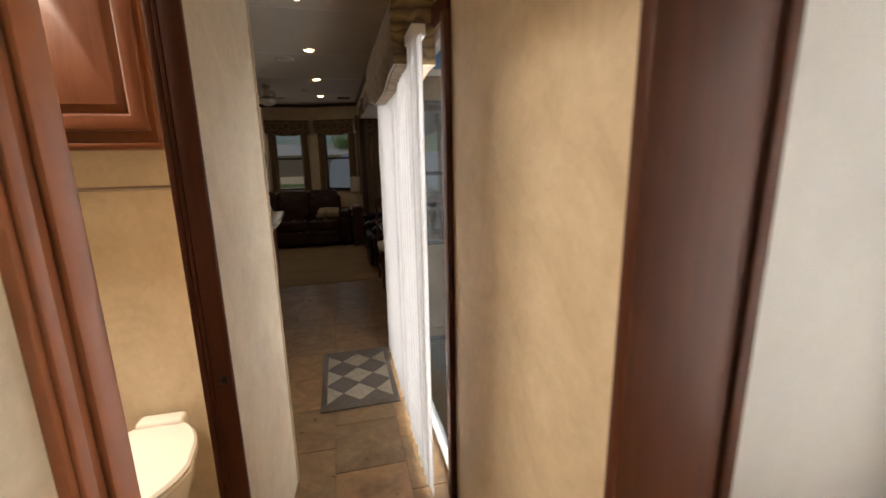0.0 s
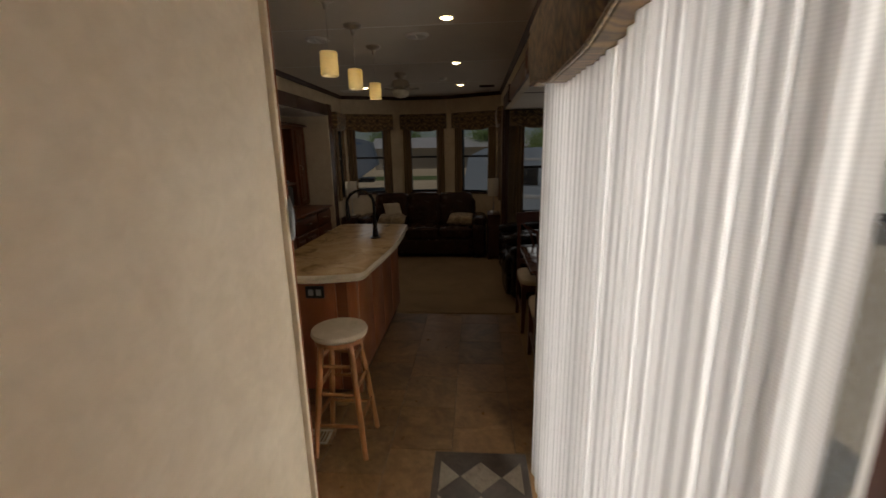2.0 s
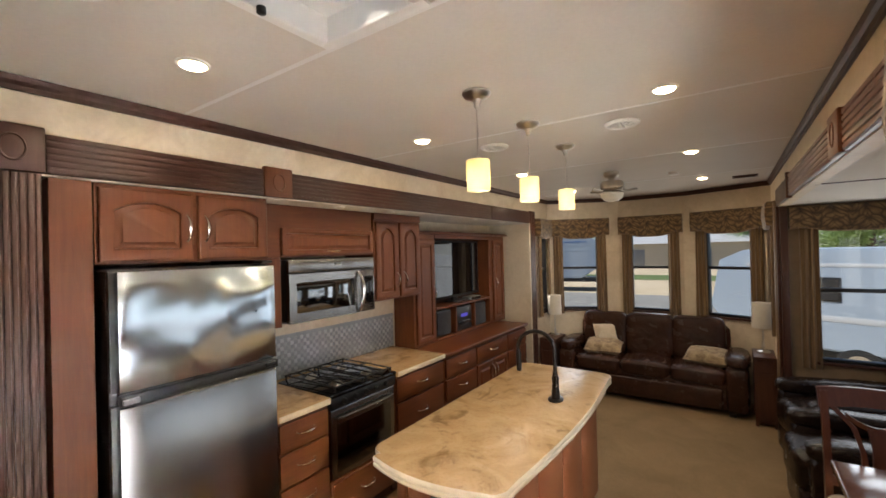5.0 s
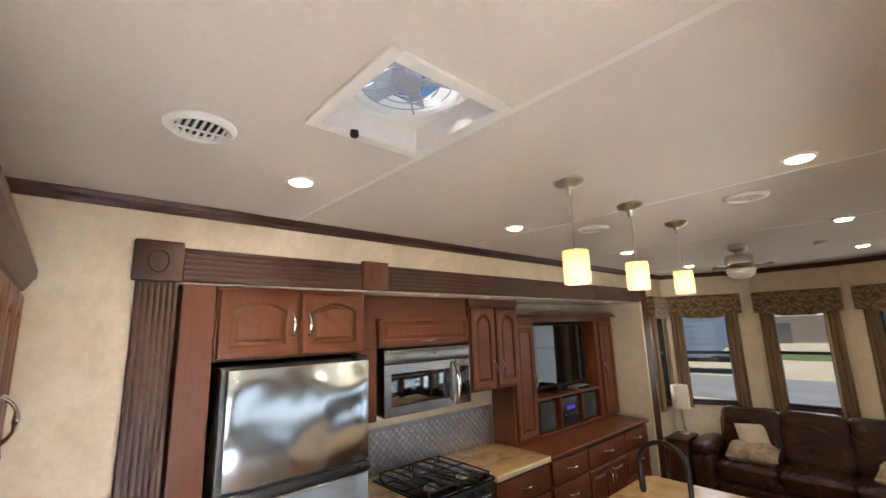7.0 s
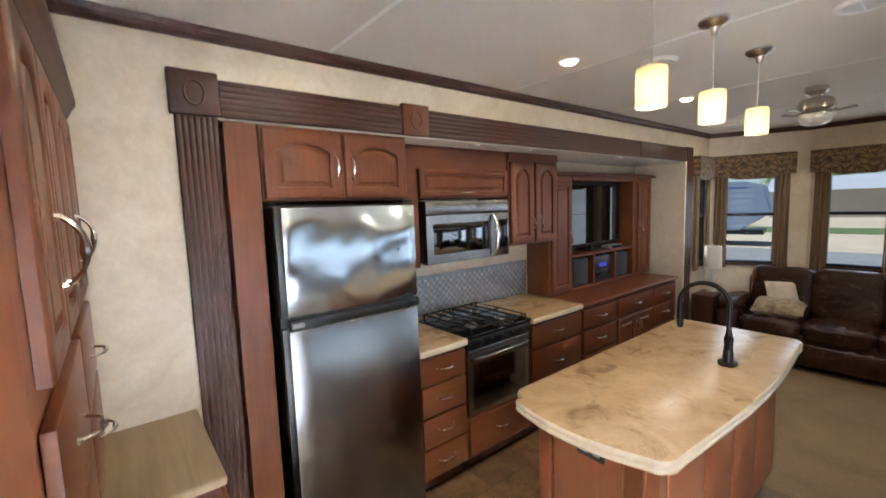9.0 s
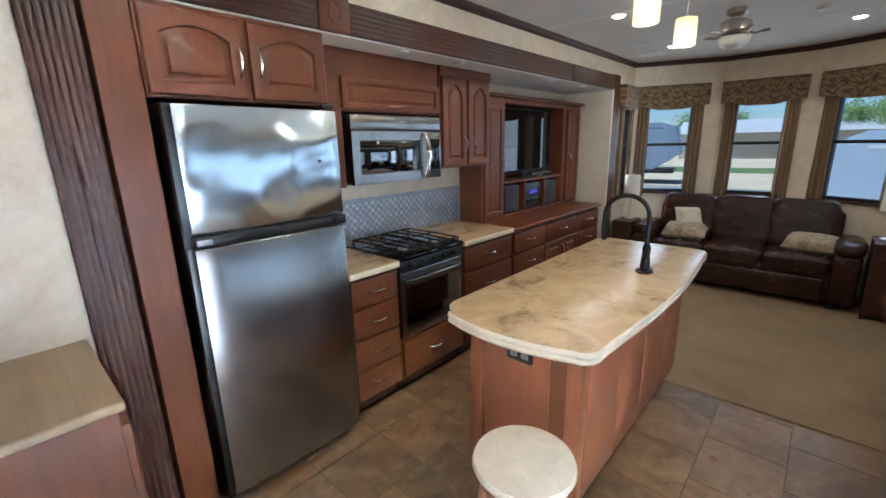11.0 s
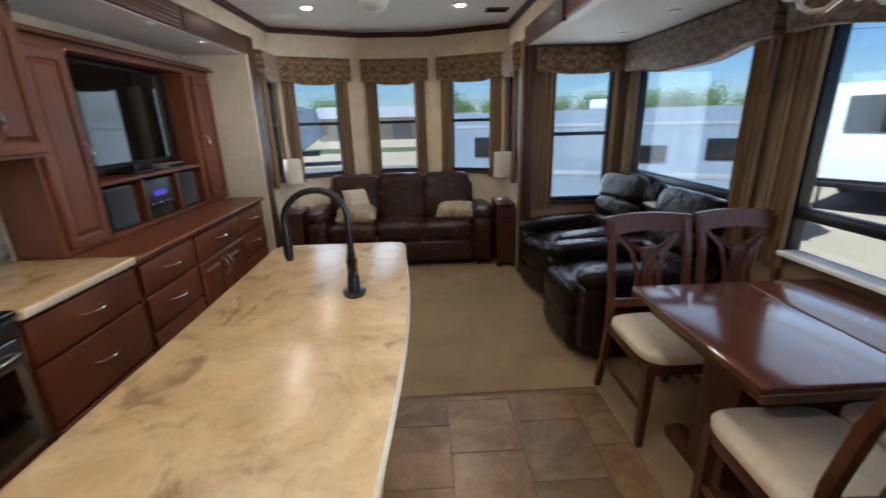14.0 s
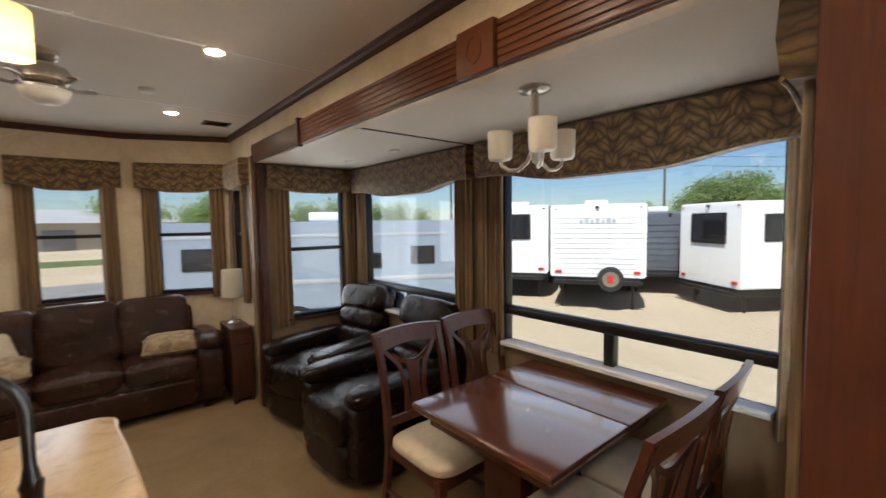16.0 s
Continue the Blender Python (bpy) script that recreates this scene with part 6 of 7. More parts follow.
c0 = dining_chair(pose(0.69, 4.945, 0.012, 0, 0, 180), "dark cherry dining chair with a cream padded seat")
copy_thing(c0, pose(1.165, 4.965, 0.012, 0, 0, 177))
copy_thing(c0, pose(0.695, 4.165, 0.012, 0, 0, -2))
copy_thing(c0, pose(1.165, 4.17, 0.012, 0, 0, 3))

# ---- ceiling fittings ----
for x, y in DOWNLIGHTS:
    t = thing("downlight", pose(x, y, CEIL), "small recessed ceiling light, lit", "ceiling light", "recessed downlights")
    bm = bmesh.new()
    rings(bm, [circle(0.052, 0.0, 24), circle(0.052, -0.005, 24), circle(0.042, -0.009, 24), circle(0.038, -0.004, 24)], False, False)
    part("rim", bm, M["white"], t)
    bm = bmesh.new()
    lathe(bm, [(0.038, -0.001), (0.038, -0.008), (0.030, -0.014), (0.012, -0.017)], 20)
    part("lens", bm, M["lens"], t, "glowing lens")


def pendant(y):
    t = thing("pendant_lamp", pose(-0.727, y, CEIL), "lit amber glass pendant on a thin stem over the island", "pendant lamp", "island pendants")
    bm = bmesh.new()
    lathe(bm, [(0.058, 0), (0.060, -0.008), (0.050, -0.022), (0.020, -0.032), (0.014, -0.045), (0.012, -0.062), (0.006, -0.068)], 24)
    part("canopy", bm, M["nickel"], t, "brushed nickel canopy")
    bm = bmesh.new()
    tube(bm, [(0, 0, -0.06), (0.001, 0, -0.17), (0, 0, -0.272)], 0.0028, 6)
    part("stem", bm, M["nickel"], t)
    bm = bmesh.new()
    rings(bm, [circle(0.046, -0.280, 28), circle(0.049, -0.284, 28), circle(0.049, -0.404, 28), circle(0.047, -0.407, 28), circle(0.045, -0.404, 28), circle(0.045, -0.287, 28), circle(0.014, -0.284, 28)], True, True)
    part("shade", bm, M["pendant_glass"], t, "glowing amber glass cylinder")
    bm = bmesh.new()
    lathe(bm, [(0.012, -0.286), (0.012, -0.315), (0.016, -0.325), (0.018, -0.335), (0.012, -0.345)], 14)
    part("bulb", bm, M["pendant_bulb"], t)
    d = bpy.data.lights.new("pendant_light", "POINT")
    d.energy, d.color, d.shadow_soft_size = 0.75, LAMP_COL, 0.016
    new("pendant_light", d).matrix_world = pose(-0.727, y, CEIL - 0.372)


for y in (3.845, 4.375, 4.965):
    pendant(y)

t = thing("chandelier", pose(0.74, 4.44, 2.055), "brushed nickel chandelier with three frosted glass shades", "chandelier")
bm = bmesh.new()
lathe(bm, [(0.062, 0), (0.062, -0.010), (0.050, -0.018), (0.02, -0.022)], 24)
part("canopy", bm, M["nickel"], t)
for x in (-0.012, 0.012):
    bm = bmesh.new()
    tube(bm, [(x, 0, -0.02), (x, 0, -0.20)], 0.008, 8)
    part("stem", bm, M["nickel"], t)
bm = bmesh.new()
lathe(bm, [(0.010, -0.19), (0.024, -0.205), (0.020, -0.25), (0.008, -0.285)], 16)
part("hub", bm, M["nickel"], t)
for a in (228, 348, 108):
    ca, sa = math.cos(radians(a)), math.sin(radians(a))
    bm = bmesh.new()
    tube(bm, [(r * ca, r * sa, z) for r, z in ((0.012, -0.235), (0.03, -0.28), (0.07, -0.308), (0.11, -0.305), (0.138, -0.285), (0.145, -0.262))], 0.008, 8)
    arm = part("arm", bm, M["nickel"], t)
    bm = bmesh.new()
    cx, cy = 0.145 * ca, 0.145 * sa
    rings(bm, [circle(0.012, -0.268, 22, cx, cy), circle(0.040, -0.262, 22, cx, cy), circle(0.049, -0.25, 22, cx, cy), circle(0.051, -0.15, 22, cx, cy), circle(0.047, -0.15, 22, cx, cy), circle(0.045, -0.245, 22, cx, cy)], True, False)
    part("shade", bm, M["frost"], arm, "frosted glass cup shade")

t = thing("ceiling_fan", pose(-0.72, 6.18, CEIL), "brushed nickel ceiling fan with bare blade arms and a glass bowl", "ceiling fan")
bm = bmesh.new()
lathe(bm, [(0.062, 0), (0.065, -0.03), (0.05, -0.05), (0.028, -0.056), (0.028, -0.07), (0.085, -0.078), (0.098, -0.10), (0.098, -0.145), (0.08, -0.165), (0.055, -0.17)], 28)
part("motor", bm, M["nickel"], t)
bm = bmesh.new()
lathe(bm, [(0.095, -0.185), (0.094, -0.20), (0.082, -0.228), (0.055, -0.248), (0.01, -0.256)], 26)
part("light_bowl", bm, M["frost"], t, "frosted glass bowl")
bm = bmesh.new()
lathe(bm, [(0.055, -0.168), (0.098, -0.178), (0.098, -0.186), (0.06, -0.19)], 26)
part("fitter", bm, M["nickel"], t)
for k in range(5):
    a = radians(20 + 72 * k)
    bm = bmesh.new()
    tube(bm, [(0.085, 0, -0.150), (0.115, 0, -0.166), (0.145, 0.008, -0.160), (0.185, 0.0, -0.152), (0.205, -0.004, -0.156)], [0.009, 0.008, 0.009, 0.012, 0.006], 8)
    ir = part("blade_iron", moved(bm, Matrix.Rotation(a, 4, "Z")), M["nickel"], t)
    part("screw_plate", moved(bbox(0.155, 0.200, -0.020, 0.020, -0.151, -0.147, 0.0015, 1), Matrix.Rotation(a, 4, "Z")), M["nickel"], ir)


def round_vent(x, y, r=0.088):
    t = thing("ceiling_vent", pose(x, y, CEIL), "round white ceiling air vent with slats", "ceiling vent", "round ceiling vents")
    bm = bmesh.new()
    rings(bm, [circle(r, 0, 30), circle(r, -0.006, 30), circle(r - 0.012, -0.016, 30), circle(r - 0.024, -0.012, 30), circle(r - 0.026, -0.001, 30)], False, False)
    part("rim", bm, M["white"], t)
    bm = bmesh.new()
    lathe(bm, [(r - 0.025, -0.0005), (r - 0.025, -0.0015)], 26)
    part("backing", bm, M["black"], t)
    for k in range(7):
        yy = (k - 3) * 0.0175
        L = math.sqrt(max(0.0004, (r - 0.024) ** 2 - yy * yy))
        s = part("slat", bbox(-L, L, -0.0065, 0.0065, -0.0015, 0.0015, 0.0007, 1), M["white"], t)
        s.matrix_basis = pose(0, yy, -0.008, 40, 0, 0)
    part("bar", bbox(-0.004, 0.004, -(r - 0.024), r - 0.024, -0.016, -0.012, 0.001, 1), M["white"], t)


for x, y in ((-1.11, 2.65), (-1.09, 4.70), (-0.335, 4.69)):
    round_vent(x, y)
t = thing("return_vent", pose(0.25, 7.29, CEIL), "square dark slatted ceiling vent", "ceiling vent")
part("frame", joined(bbox(-0.10, 0.10, -0.075, -0.055, -0.008, 0, 0.002, 1), bbox(-0.10, 0.10, 0.055, 0.075, -0.008, 0, 0.002, 1), bbox(-0.10, -0.08, -0.054, 0.054, -0.008, 0, 0.002, 1), bbox(0.08, 0.10, -0.054, 0.054, -0.008, 0, 0.002, 1)), M["dark"], t)
part("backing", bbox(-0.08, 0.08, -0.055, 0.055, -0.002, -0.0005, 0), M["black"], t)
for k in range(6):
    s = part("slat", bbox(-0.08, 0.08, -0.007, 0.007, -0.001, 0.001, 0), M["dark"], t)
    s.matrix_basis = pose(0, -0.045 + k * 0.018, -0.005, 35, 0, 0)
t = thing("smoke_detector", pose(-0.28, 6.57, CEIL), "small round off-white smoke detector", "smoke detector")
bm = bmesh.new()
lathe(bm, [(0.045, 0), (0.045, -0.012), (0.036, -0.024), (0.012, -0.028)], 24)
part("case", bm, M["white"], t)
t = thing("ceiling_panel", pose(-1.63, 7.39, CEIL), "flat white square ceiling access panel", "ceiling panel")
part("panel", bbox(-0.12, 0.12, -0.10, 0.10, -0.008, 0, 0.003), M["white"], t)
for x, y in ((1.06, 6.555), (1.065, 5.895)):
    t = thing("puck_light", pose(x, y, 2.055), "small white puck light under the slide-out ceiling", "ceiling light", "puck lights")
    bm = bmesh.new()
    lathe(bm, [(0.036, 0), (0.036, -0.008), (0.028, -0.012), (0.01, -0.015)], 20)
    part("rim", bm, M["white"], t)

# roof vent over the kitchen
HX0, HX1, HY0, HY1 = -0.885, -0.53, 2.87, 3.21
t = thing("roof_vent", pose((HX0 + HX1) / 2, (HY0 + HY1) / 2, CEIL), "white roof vent with a round fan under a clear dome", "roof vent")
hx, hy = (HX1 - HX0) / 2, (HY1 - HY0) / 2
part("frame", joined(bbox(-hx - 0.022, hx + 0.022, -hy - 0.022, -hy + 0.012, -0.012, -0.0005, 0.004), bbox(-hx - 0.022, hx + 0.022, hy - 0.012, hy + 0.022, -0.012, -0.0005, 0.004),
                     bbox(-hx - 0.022, -hx + 0.012, -hy + 0.0125, hy - 0.0125, -0.012, -0.0005, 0.004), bbox(hx - 0.012, hx + 0.022, -hy + 0.0125, hy - 0.0125, -0.012, -0.0005, 0.004)), M["white"], t)
UPRIGHT = Matrix(((1, 0, 0, 0), (0, 0, 1, 0), (0, 1, 0, 0), (0, 0, 0, 1)))
part("well", moved(slab((-hx + 0.001, hx - 0.001), (-hy + 0.001, hy - 0.001), [(-hx + 0.008, hx - 0.008, -hy + 0.008, hy - 0.008)], 0.0, 0.16), UPRIGHT), M["white"], t)
bm = bmesh.new()
n = 32
sq_loop = []
for k in range(n):
    a = 2 * math.pi * k / n
    c, s = math.cos(a), math.sin(a)
    f = 1 / max(abs(c), abs(s))
    sq_loop.append((c * f * (hx - 0.009), s * f * (hy - 0.009)))
rings(bm, [[(x, y, 0.070) for x, y in sq_loop], circle(0.150, 0.070, n), circle(0.150, 0.085, n), [(x, y, 0.085) for x, y in sq_loop]], False, False)
part("fan_plate", bm, M["white"], t)
for r in (0.05, 0.085, 0.12):
    bm = bmesh.new()
    tube(bm, [(r * math.cos(2 * math.pi * k / 24), r * math.sin(2 * math.pi * k / 24), 0.078) for k in range(25)], 0.0022, 5)
    part("guard_ring", bm, M["smoky"], t)
bm = bmesh.new()
lathe(bm, [(0.042, 0.085), (0.042, 0.12), (0.02, 0.125)], 18)
part("fan_hub", bm, M["smoky"], t)
for k in range(6):
    bm = bmesh.new()
    box(bm, 0.04, 0.142, -0.028, 0.028, -0.002, 0.002)
    moved(bm, Matrix.Rotation(radians(60 * k + 12), 4, "Z") @ Matrix.Translation((0, 0, 0.105)) @ Matrix.Rotation(radians(24), 4, "X"))
    part("fan_blade", bm, M["smoky"], t)
for k in range(4):
    bm = bmesh.new()
    a = radians(45 + 90 * k)
    tube(bm, [(0.03 * math.cos(a), 0.03 * math.sin(a), 0.078), (0.15 * math.cos(a), 0.15 * math.sin(a), 0.078)], 0.003, 5)
    part("guard_spoke", bm, M["smoky"], t)
bm = bmesh.new()
lathe(bm, [(0.012, -0.014), (0.012, -0.03), (0.006, -0.034)], 12, -hx + 0.03, -hy + 0.10)
part("crank_knob", bm, M["black"], t)
bm = bmesh.new()
rings(bm, [[(x * f, y * f, z) for x, y in sq_loop] for f, z in ((1.12, 0.161), (1.10, 0.20), (0.9, 0.24), (0.45, 0.255))])
dome = part("dome", bm, M["glass"], t, "clear roof dome")
dome.visible_shadow = False

# ---- hall and bathroom ----
t = thing("floor_mat", pose(0.115, 2.885, 0.0), "brown woven door mat with cream diamonds", "mat")
part("base", bbox(-0.235, 0.235, -0.385, 0.385, 0.001, 0.009, 0.004), M["mat_dark"], t)
for r in range(3):
    for c in (-1, 0, 1):
        y, w, h = (r - 1) * 0.215, 0.098, 0.098
        pts = [(-w, y), (0, y - h), (w, y), (0, y + h)] if c == 0 else [(c * 0.2, y - h), (c * 0.103, y), (c * 0.2, y + h)]
        bm = bmesh.new()
        cxm, cym = sum(p[0] for p in pts) / len(pts), sum(p[1] for p in pts) / len(pts)
        rings(bm, [[(px, py, 0.0088) for px, py in pts], [(px, py, 0.0105) for px, py in pts], [(cxm + (px - cxm) * 0.93, cym + (py - cym) * 0.93, 0.0118) for px, py in pts]])
        part("diamond", bm, M["mat_light"], t, "cream ribbed diamond")
t = thing("floor_register", pose(-0.872, 3.36, 0.0), "tan slatted floor register", "floor vent")
part("frame", joined(bbox(-0.15, 0.15, -0.06, -0.045, 0.0, 0.006, 0.002, 1), bbox(-0.15, 0.15, 0.045, 0.06, 0.0, 0.006, 0.002, 1), bbox(-0.15, -0.135, -0.044, 0.044, 0.0, 0.006, 0.002, 1), bbox(0.135, 0.15, -0.044, 0.044, 0.0, 0.006, 0.002, 1)), M["siding"], t)
for k in range(14):
    part("slat", bbox(-0.132 + k * 0.019, -0.124 + k * 0.019, -0.045, 0.045, 0.001, 0.005, 0.001, 1), M["siding"], t)

t = thing("toilet", pose(-0.66, 1.93, 0), "white toilet with a closed lid", "toilet")
bm = bmesh.new()


def oval(w, d, z, cy, n=28):
    out = []
    for k in range(n):
        a = 2 * math.pi * k / n
        y = math.sin(a)
        out.append((w * math.cos(a) * (1.0 if y < 0 else 0.94), cy + d * y, z))
    return out


rings(bm, [oval(0.11, 0.17, 0.0, -0.25), oval(0.11, 0.17, 0.10, -0.25), oval(0.12, 0.19, 0.22, -0.26), oval(0.17, 0.23, 0.36, -0.265), oval(0.18, 0.24, 0.42, -0.265)])
part("bowl", bm, M["porcelain"], t)
bm = bmesh.new()
rings(bm, [oval(0.182, 0.242, 0.422, -0.265), oval(0.187, 0.247, 0.43, -0.265), oval(0.185, 0.245, 0.442, -0.265)])
part("seat", bm, M["porcelain"], t)
bm = bmesh.new()
rings(bm, [oval(0.183, 0.243, 0.444, -0.265), oval(0.186, 0.246, 0.452, -0.265), oval(0.176, 0.236, 0.462, -0.265), oval(0.10, 0.16, 0.468, -0.265)])
part("lid", bm, M["porcelain"], t)
part("hinge_block", bbox(-0.085, 0.085, -0.075, 0.0, 0.30, 0.482, 0.02, 4), M["porcelain"], t)
t = thing("toilet_paper_holder", pose(-0.985, 1.95, 0.625), "nickel holder with a white paper roll", "paper holder")
bm = bmesh.new()
lathe(bm, [(0.026, 0.0), (0.024, 0.008), (0.012, 0.02), (0.010, 0.07)], 16)
o = part("post", bm, M["nickel"], t)
o.matrix_basis = pose(0.06, -0.001, 0.03, 90, 0, 0)
bm = bmesh.new()
tube(bm, [(0.06, -0.06, 0.03), (0.04, -0.075, 0.02), (-0.10, -0.085, 0.0)], 0.006, 8)
part("arm", bm, M["nickel"], t)
bm = bmesh.new()
n = 28
rings(bm, [[(x, 0.056 * math.cos(2 * math.pi * k / n) - 0.08, 0.056 * math.sin(2 * math.pi * k / n)) for k in range(n)] for x in (-0.10, -0.099, 0.0, 0.001)] + [[(0.001, 0.02 * math.cos(2 * math.pi * k / n) - 0.08, 0.02 * math.sin(2 * math.pi * k / n)) for k in range(n)], [(-0.03, 0.019 * math.cos(2 * math.pi * k / n) - 0.08, 0.019 * math.sin(2 * math.pi * k / n)) for k in range(n)]])
part("paper_roll", bm, M["paper"], t, "white paper roll")
t = thing("towel_bar", pose(-0.42, 1.95, 1.365), "long brushed nickel towel bar on the bathroom wall", "towel bar")
bm = bmesh.new()
tube(bm, [(-0.62, -0.06, 0), (0.10, -0.06, 0)], 0.008, 10)
part("bar", bm, M["nickel"], t)
for x in (-0.62, 0.10):
    bm = bmesh.new()
    lathe(bm, [(0.026, 0.001), (0.024, 0.01), (0.013, 0.02), (0.011, 0.06), (0.014, 0.07)], 14)
    o = part("bracket", bm, M["nickel"], t)
    o.matrix_basis = pose(x, 0, 0, 90, 0, 0)
t = thing("bath_cabinet", pose(-1.32, 1.77, 1.515), "cherry bathroom wall cabinet with raised-panel doors", "cabinet")
part("body", bbox(0, 0.85, 0.0, 0.18, 0.0, 0.75, 0.002, 1), M["cherry"], t)
part("base_moulding", bbox(-0.008, 0.858, -0.015, 0.18, -0.02, -0.0005, 0.006), M["cherry_x"], t)
for k in range(2):
    d = part("door", raised_door(0.39, 0.66, 0.05), M["cherry"], t)
    d.matrix_basis = pose(0.03 + 0.415 * k, -0.001, 0.035, 0, 0, -90)
    pull(d, pose(0.02, 0.35 if k == 0 else 0.04, 0.12))


# ---- outdoors ----
GZ = -0.90
structure("ground", bbox(-400, 400, -400, 400, GZ - 0.3, GZ, 0), M["gravel"], "tan gravel sales yard", "ground")
structure("ground_grass", bbox(-60, 20, 38, 44, GZ, GZ + 0.015, 0), M["grass"], "strip of mown grass", "grass")
structure("ground_grass_far", bbox(-200, 260, 75, 160, GZ, GZ + 0.02, 0), M["grass"], "far grass field", "grass")
structure("road", bbox(-60, 60, 20, 27, GZ, GZ + 0.01, 0), M["asphalt"], "pale asphalt drive", "road")
structure("chassis", joined(bbox(-1.85, 0.40, -1.1, 8.0, GZ, -0.062, 0.02), bbox(WR + 0.05, SRX, 3.6, 7.08, -0.16, -0.062, 0.01)), M["black"], "dark chassis skirt under the floor", "chassis")


def wheel(parent, m, r=0.36):
    bm = bmesh.new()
    lathe(bm, [(r * 0.62, -0.10), (r * 0.95, -0.10), (r, -0.07), (r, 0.07), (r * 0.95, 0.10), (r * 0.62, 0.10)], 28, 0, 0, False, False)
    w = part("wheel", bm, M["rubber"], parent, "black tyre")
    w.matrix_basis = m
    bm = bmesh.new()
    lathe(bm, [(r * 0.63, -0.08), (r * 0.63, 0.085), (r * 0.5, 0.06), (r * 0.2, 0.075), (r * 0.05, 0.08)], 22)
    part("rim", bm, M["nickel"], w)
    return w


def trailer(m, length, width, z0, z1, label, skin, ribs=0, rear_window=True, side_windows=(), stripe=None, nose=0.0, spare=False, name_bars=0, side_bars=False):
    """A parked trailer. Its rear face looks to -x at x = 0; the body runs to +x; its sides are at y = +-width/2."""
    t = thing("travel_trailer", m, label, "trailer", "parked trailers")
    w = width / 2
    bm = bmesh.new()
    prof = [(0.0, z0), (0.0, z1 - 0.10), (0.03, z1 - 0.03), (0.10, z1), (length - 0.5 - nose * 0.5, z1), (length - 0.12 - nose * 0.2, z1 - 0.22), (length, z0 + (z1 - z0) * 0.35), (length - 0.1 - nose, z0)]
    rings(bm, [[(x, y, z) for x, z in prof] for y in (-w, w)])
    bmesh.ops.bevel(bm, geom=[e for e in bm.edges if abs(e.verts[0].co.y - e.verts[1].co.y) < 0.01], offset=0.035, segments=2, affect="EDGES")
    body = part("body", bm, skin, t)
    for k in range(ribs):
        z = z0 + 0.10 + (z1 - z0 - 0.35) * k / ribs
        part("siding_rib", bbox(-0.012, 0.0, -w + 0.05, w - 0.05, z, z + 0.03, 0.005), skin, t)
        if side_bars:
            for s in (-1, 1):
                part("siding_rib", bbox(0.1, length - 0.6, s * w - 0.008, s * w + 0.008, z, z + 0.02, 0.003), skin, t)
    if stripe:
        for s in (-1, 1):
            part("stripe", bbox(0.3, length * 0.75, s * (w + 0.002) - 0.003, s * (w + 0.002) + 0.003, z0 + 0.55, z0 + 0.66, 0.001), stripe, t, "coloured stripe")
            part("stripe", bbox(0.8, length * 0.9, s * (w + 0.002) - 0.003, s * (w + 0.002) + 0.003, z1 - 0.34, z1 - 0.27, 0.001), stripe, t, "coloured stripe")
    if rear_window:
        f = part("window", bbox(-0.022, -0.002, -w * 0.55, w * 0.55, z0 + (z1 - z0) * 0.50, z1 - 0.28, 0.03, 3), M["black"], t, "dark rear window")
        part("pane", bbox(-0.026, -0.0225, -w * 0.50, w * 0.50, z0 + (z1 - z0) * 0.53, z1 - 0.33, 0.0), M["dark_glass"], f)
    for x, ww, zz, hh in side_windows:
        for s in (-1, 1):
            f = part("window", bbox(x, x + ww, s * (w + 0.008) - 0.010, s * (w + 0.008) + 0.010, zz, zz + hh, 0.008), M["black"], t, "dark side window")
            part("pane", bbox(x + 0.04, x + ww - 0.04, s * (w + 0.02) - 0.002, s * (w + 0.02) + 0.002, zz + 0.04, zz + hh - 0.04, 0), M["dark_glass"], f)
    for s in (-1, 1):
        part("tail_light", bbox(-0.03, 0.0, s * (w - 0.22) - 0.09, s * (w - 0.22) + 0.09, z0 + 0.10, z0 + 0.18, 0.008), M["red"], t, "red tail light")
        part("marker_light", bbox(-0.02, 0.0, s * (w - 0.15) - 0.04, s * (w - 0.15) + 0.04, z1 - 0.12, z1 - 0.09, 0.004), M["red"], t)
        for x in (length * 0.55, length * 0.55 + 0.85):
            wheel(t, pose(x, s * (w - 0.10), GZ + 0.36, 90, 0, 0))
    part("camera_housing", bbox(-0.05, 0.0, -0.05, 0.05, z1 - 0.12, z1 - 0.05, 0.01), M["black"], t)
    part("bumper", bbox(-0.16, -0.04, -w + 0.1, w - 0.1, z0 - 0.18, z0 - 0.08, 0.01), M["black"], t)
    part("chassis", bbox(0.0, length - 0.3, -w + 0.15, w - 0.15, z0 - 0.22, z0 - 0.002, 0.01), M["black"], t)
    for s in (-1, 1):
        part("leg", bbox(0.3, 0.38, s * (w - 0.3) - 0.03, s * (w - 0.3) + 0.03, GZ, z0 - 0.2, 0.004), M["black"], t)
    ac = part("roof_unit", bbox(length * 0.4, length * 0.4 + 0.9, -0.35, 0.35, z1 + 0.001, z1 + 0.22, 0.05, 3), M["trailer_white"], t)
    if spare:
        wheel(t, pose(-0.20, -w * 0.28, z0 - 0.02, 0, 90, 0), 0.33)
        part("plate", bbox(-0.33, -0.31, -w * 0.28 - 0.075, -w * 0.28 + 0.075, z0 - 0.11, z0 + 0.07, 0.004), M["red"], t, "red wheel cover mark")
    for k in range(name_bars):
        part("mark", bbox(-0.016, -0.012, -0.48 + k * 0.14, -0.38 + k * 0.14, z1 - 0.52, z1 - 0.42 + 0.04 * (k % 2), 0.0), M["trailer_grey"], t, "grey lettering bar")
    return t


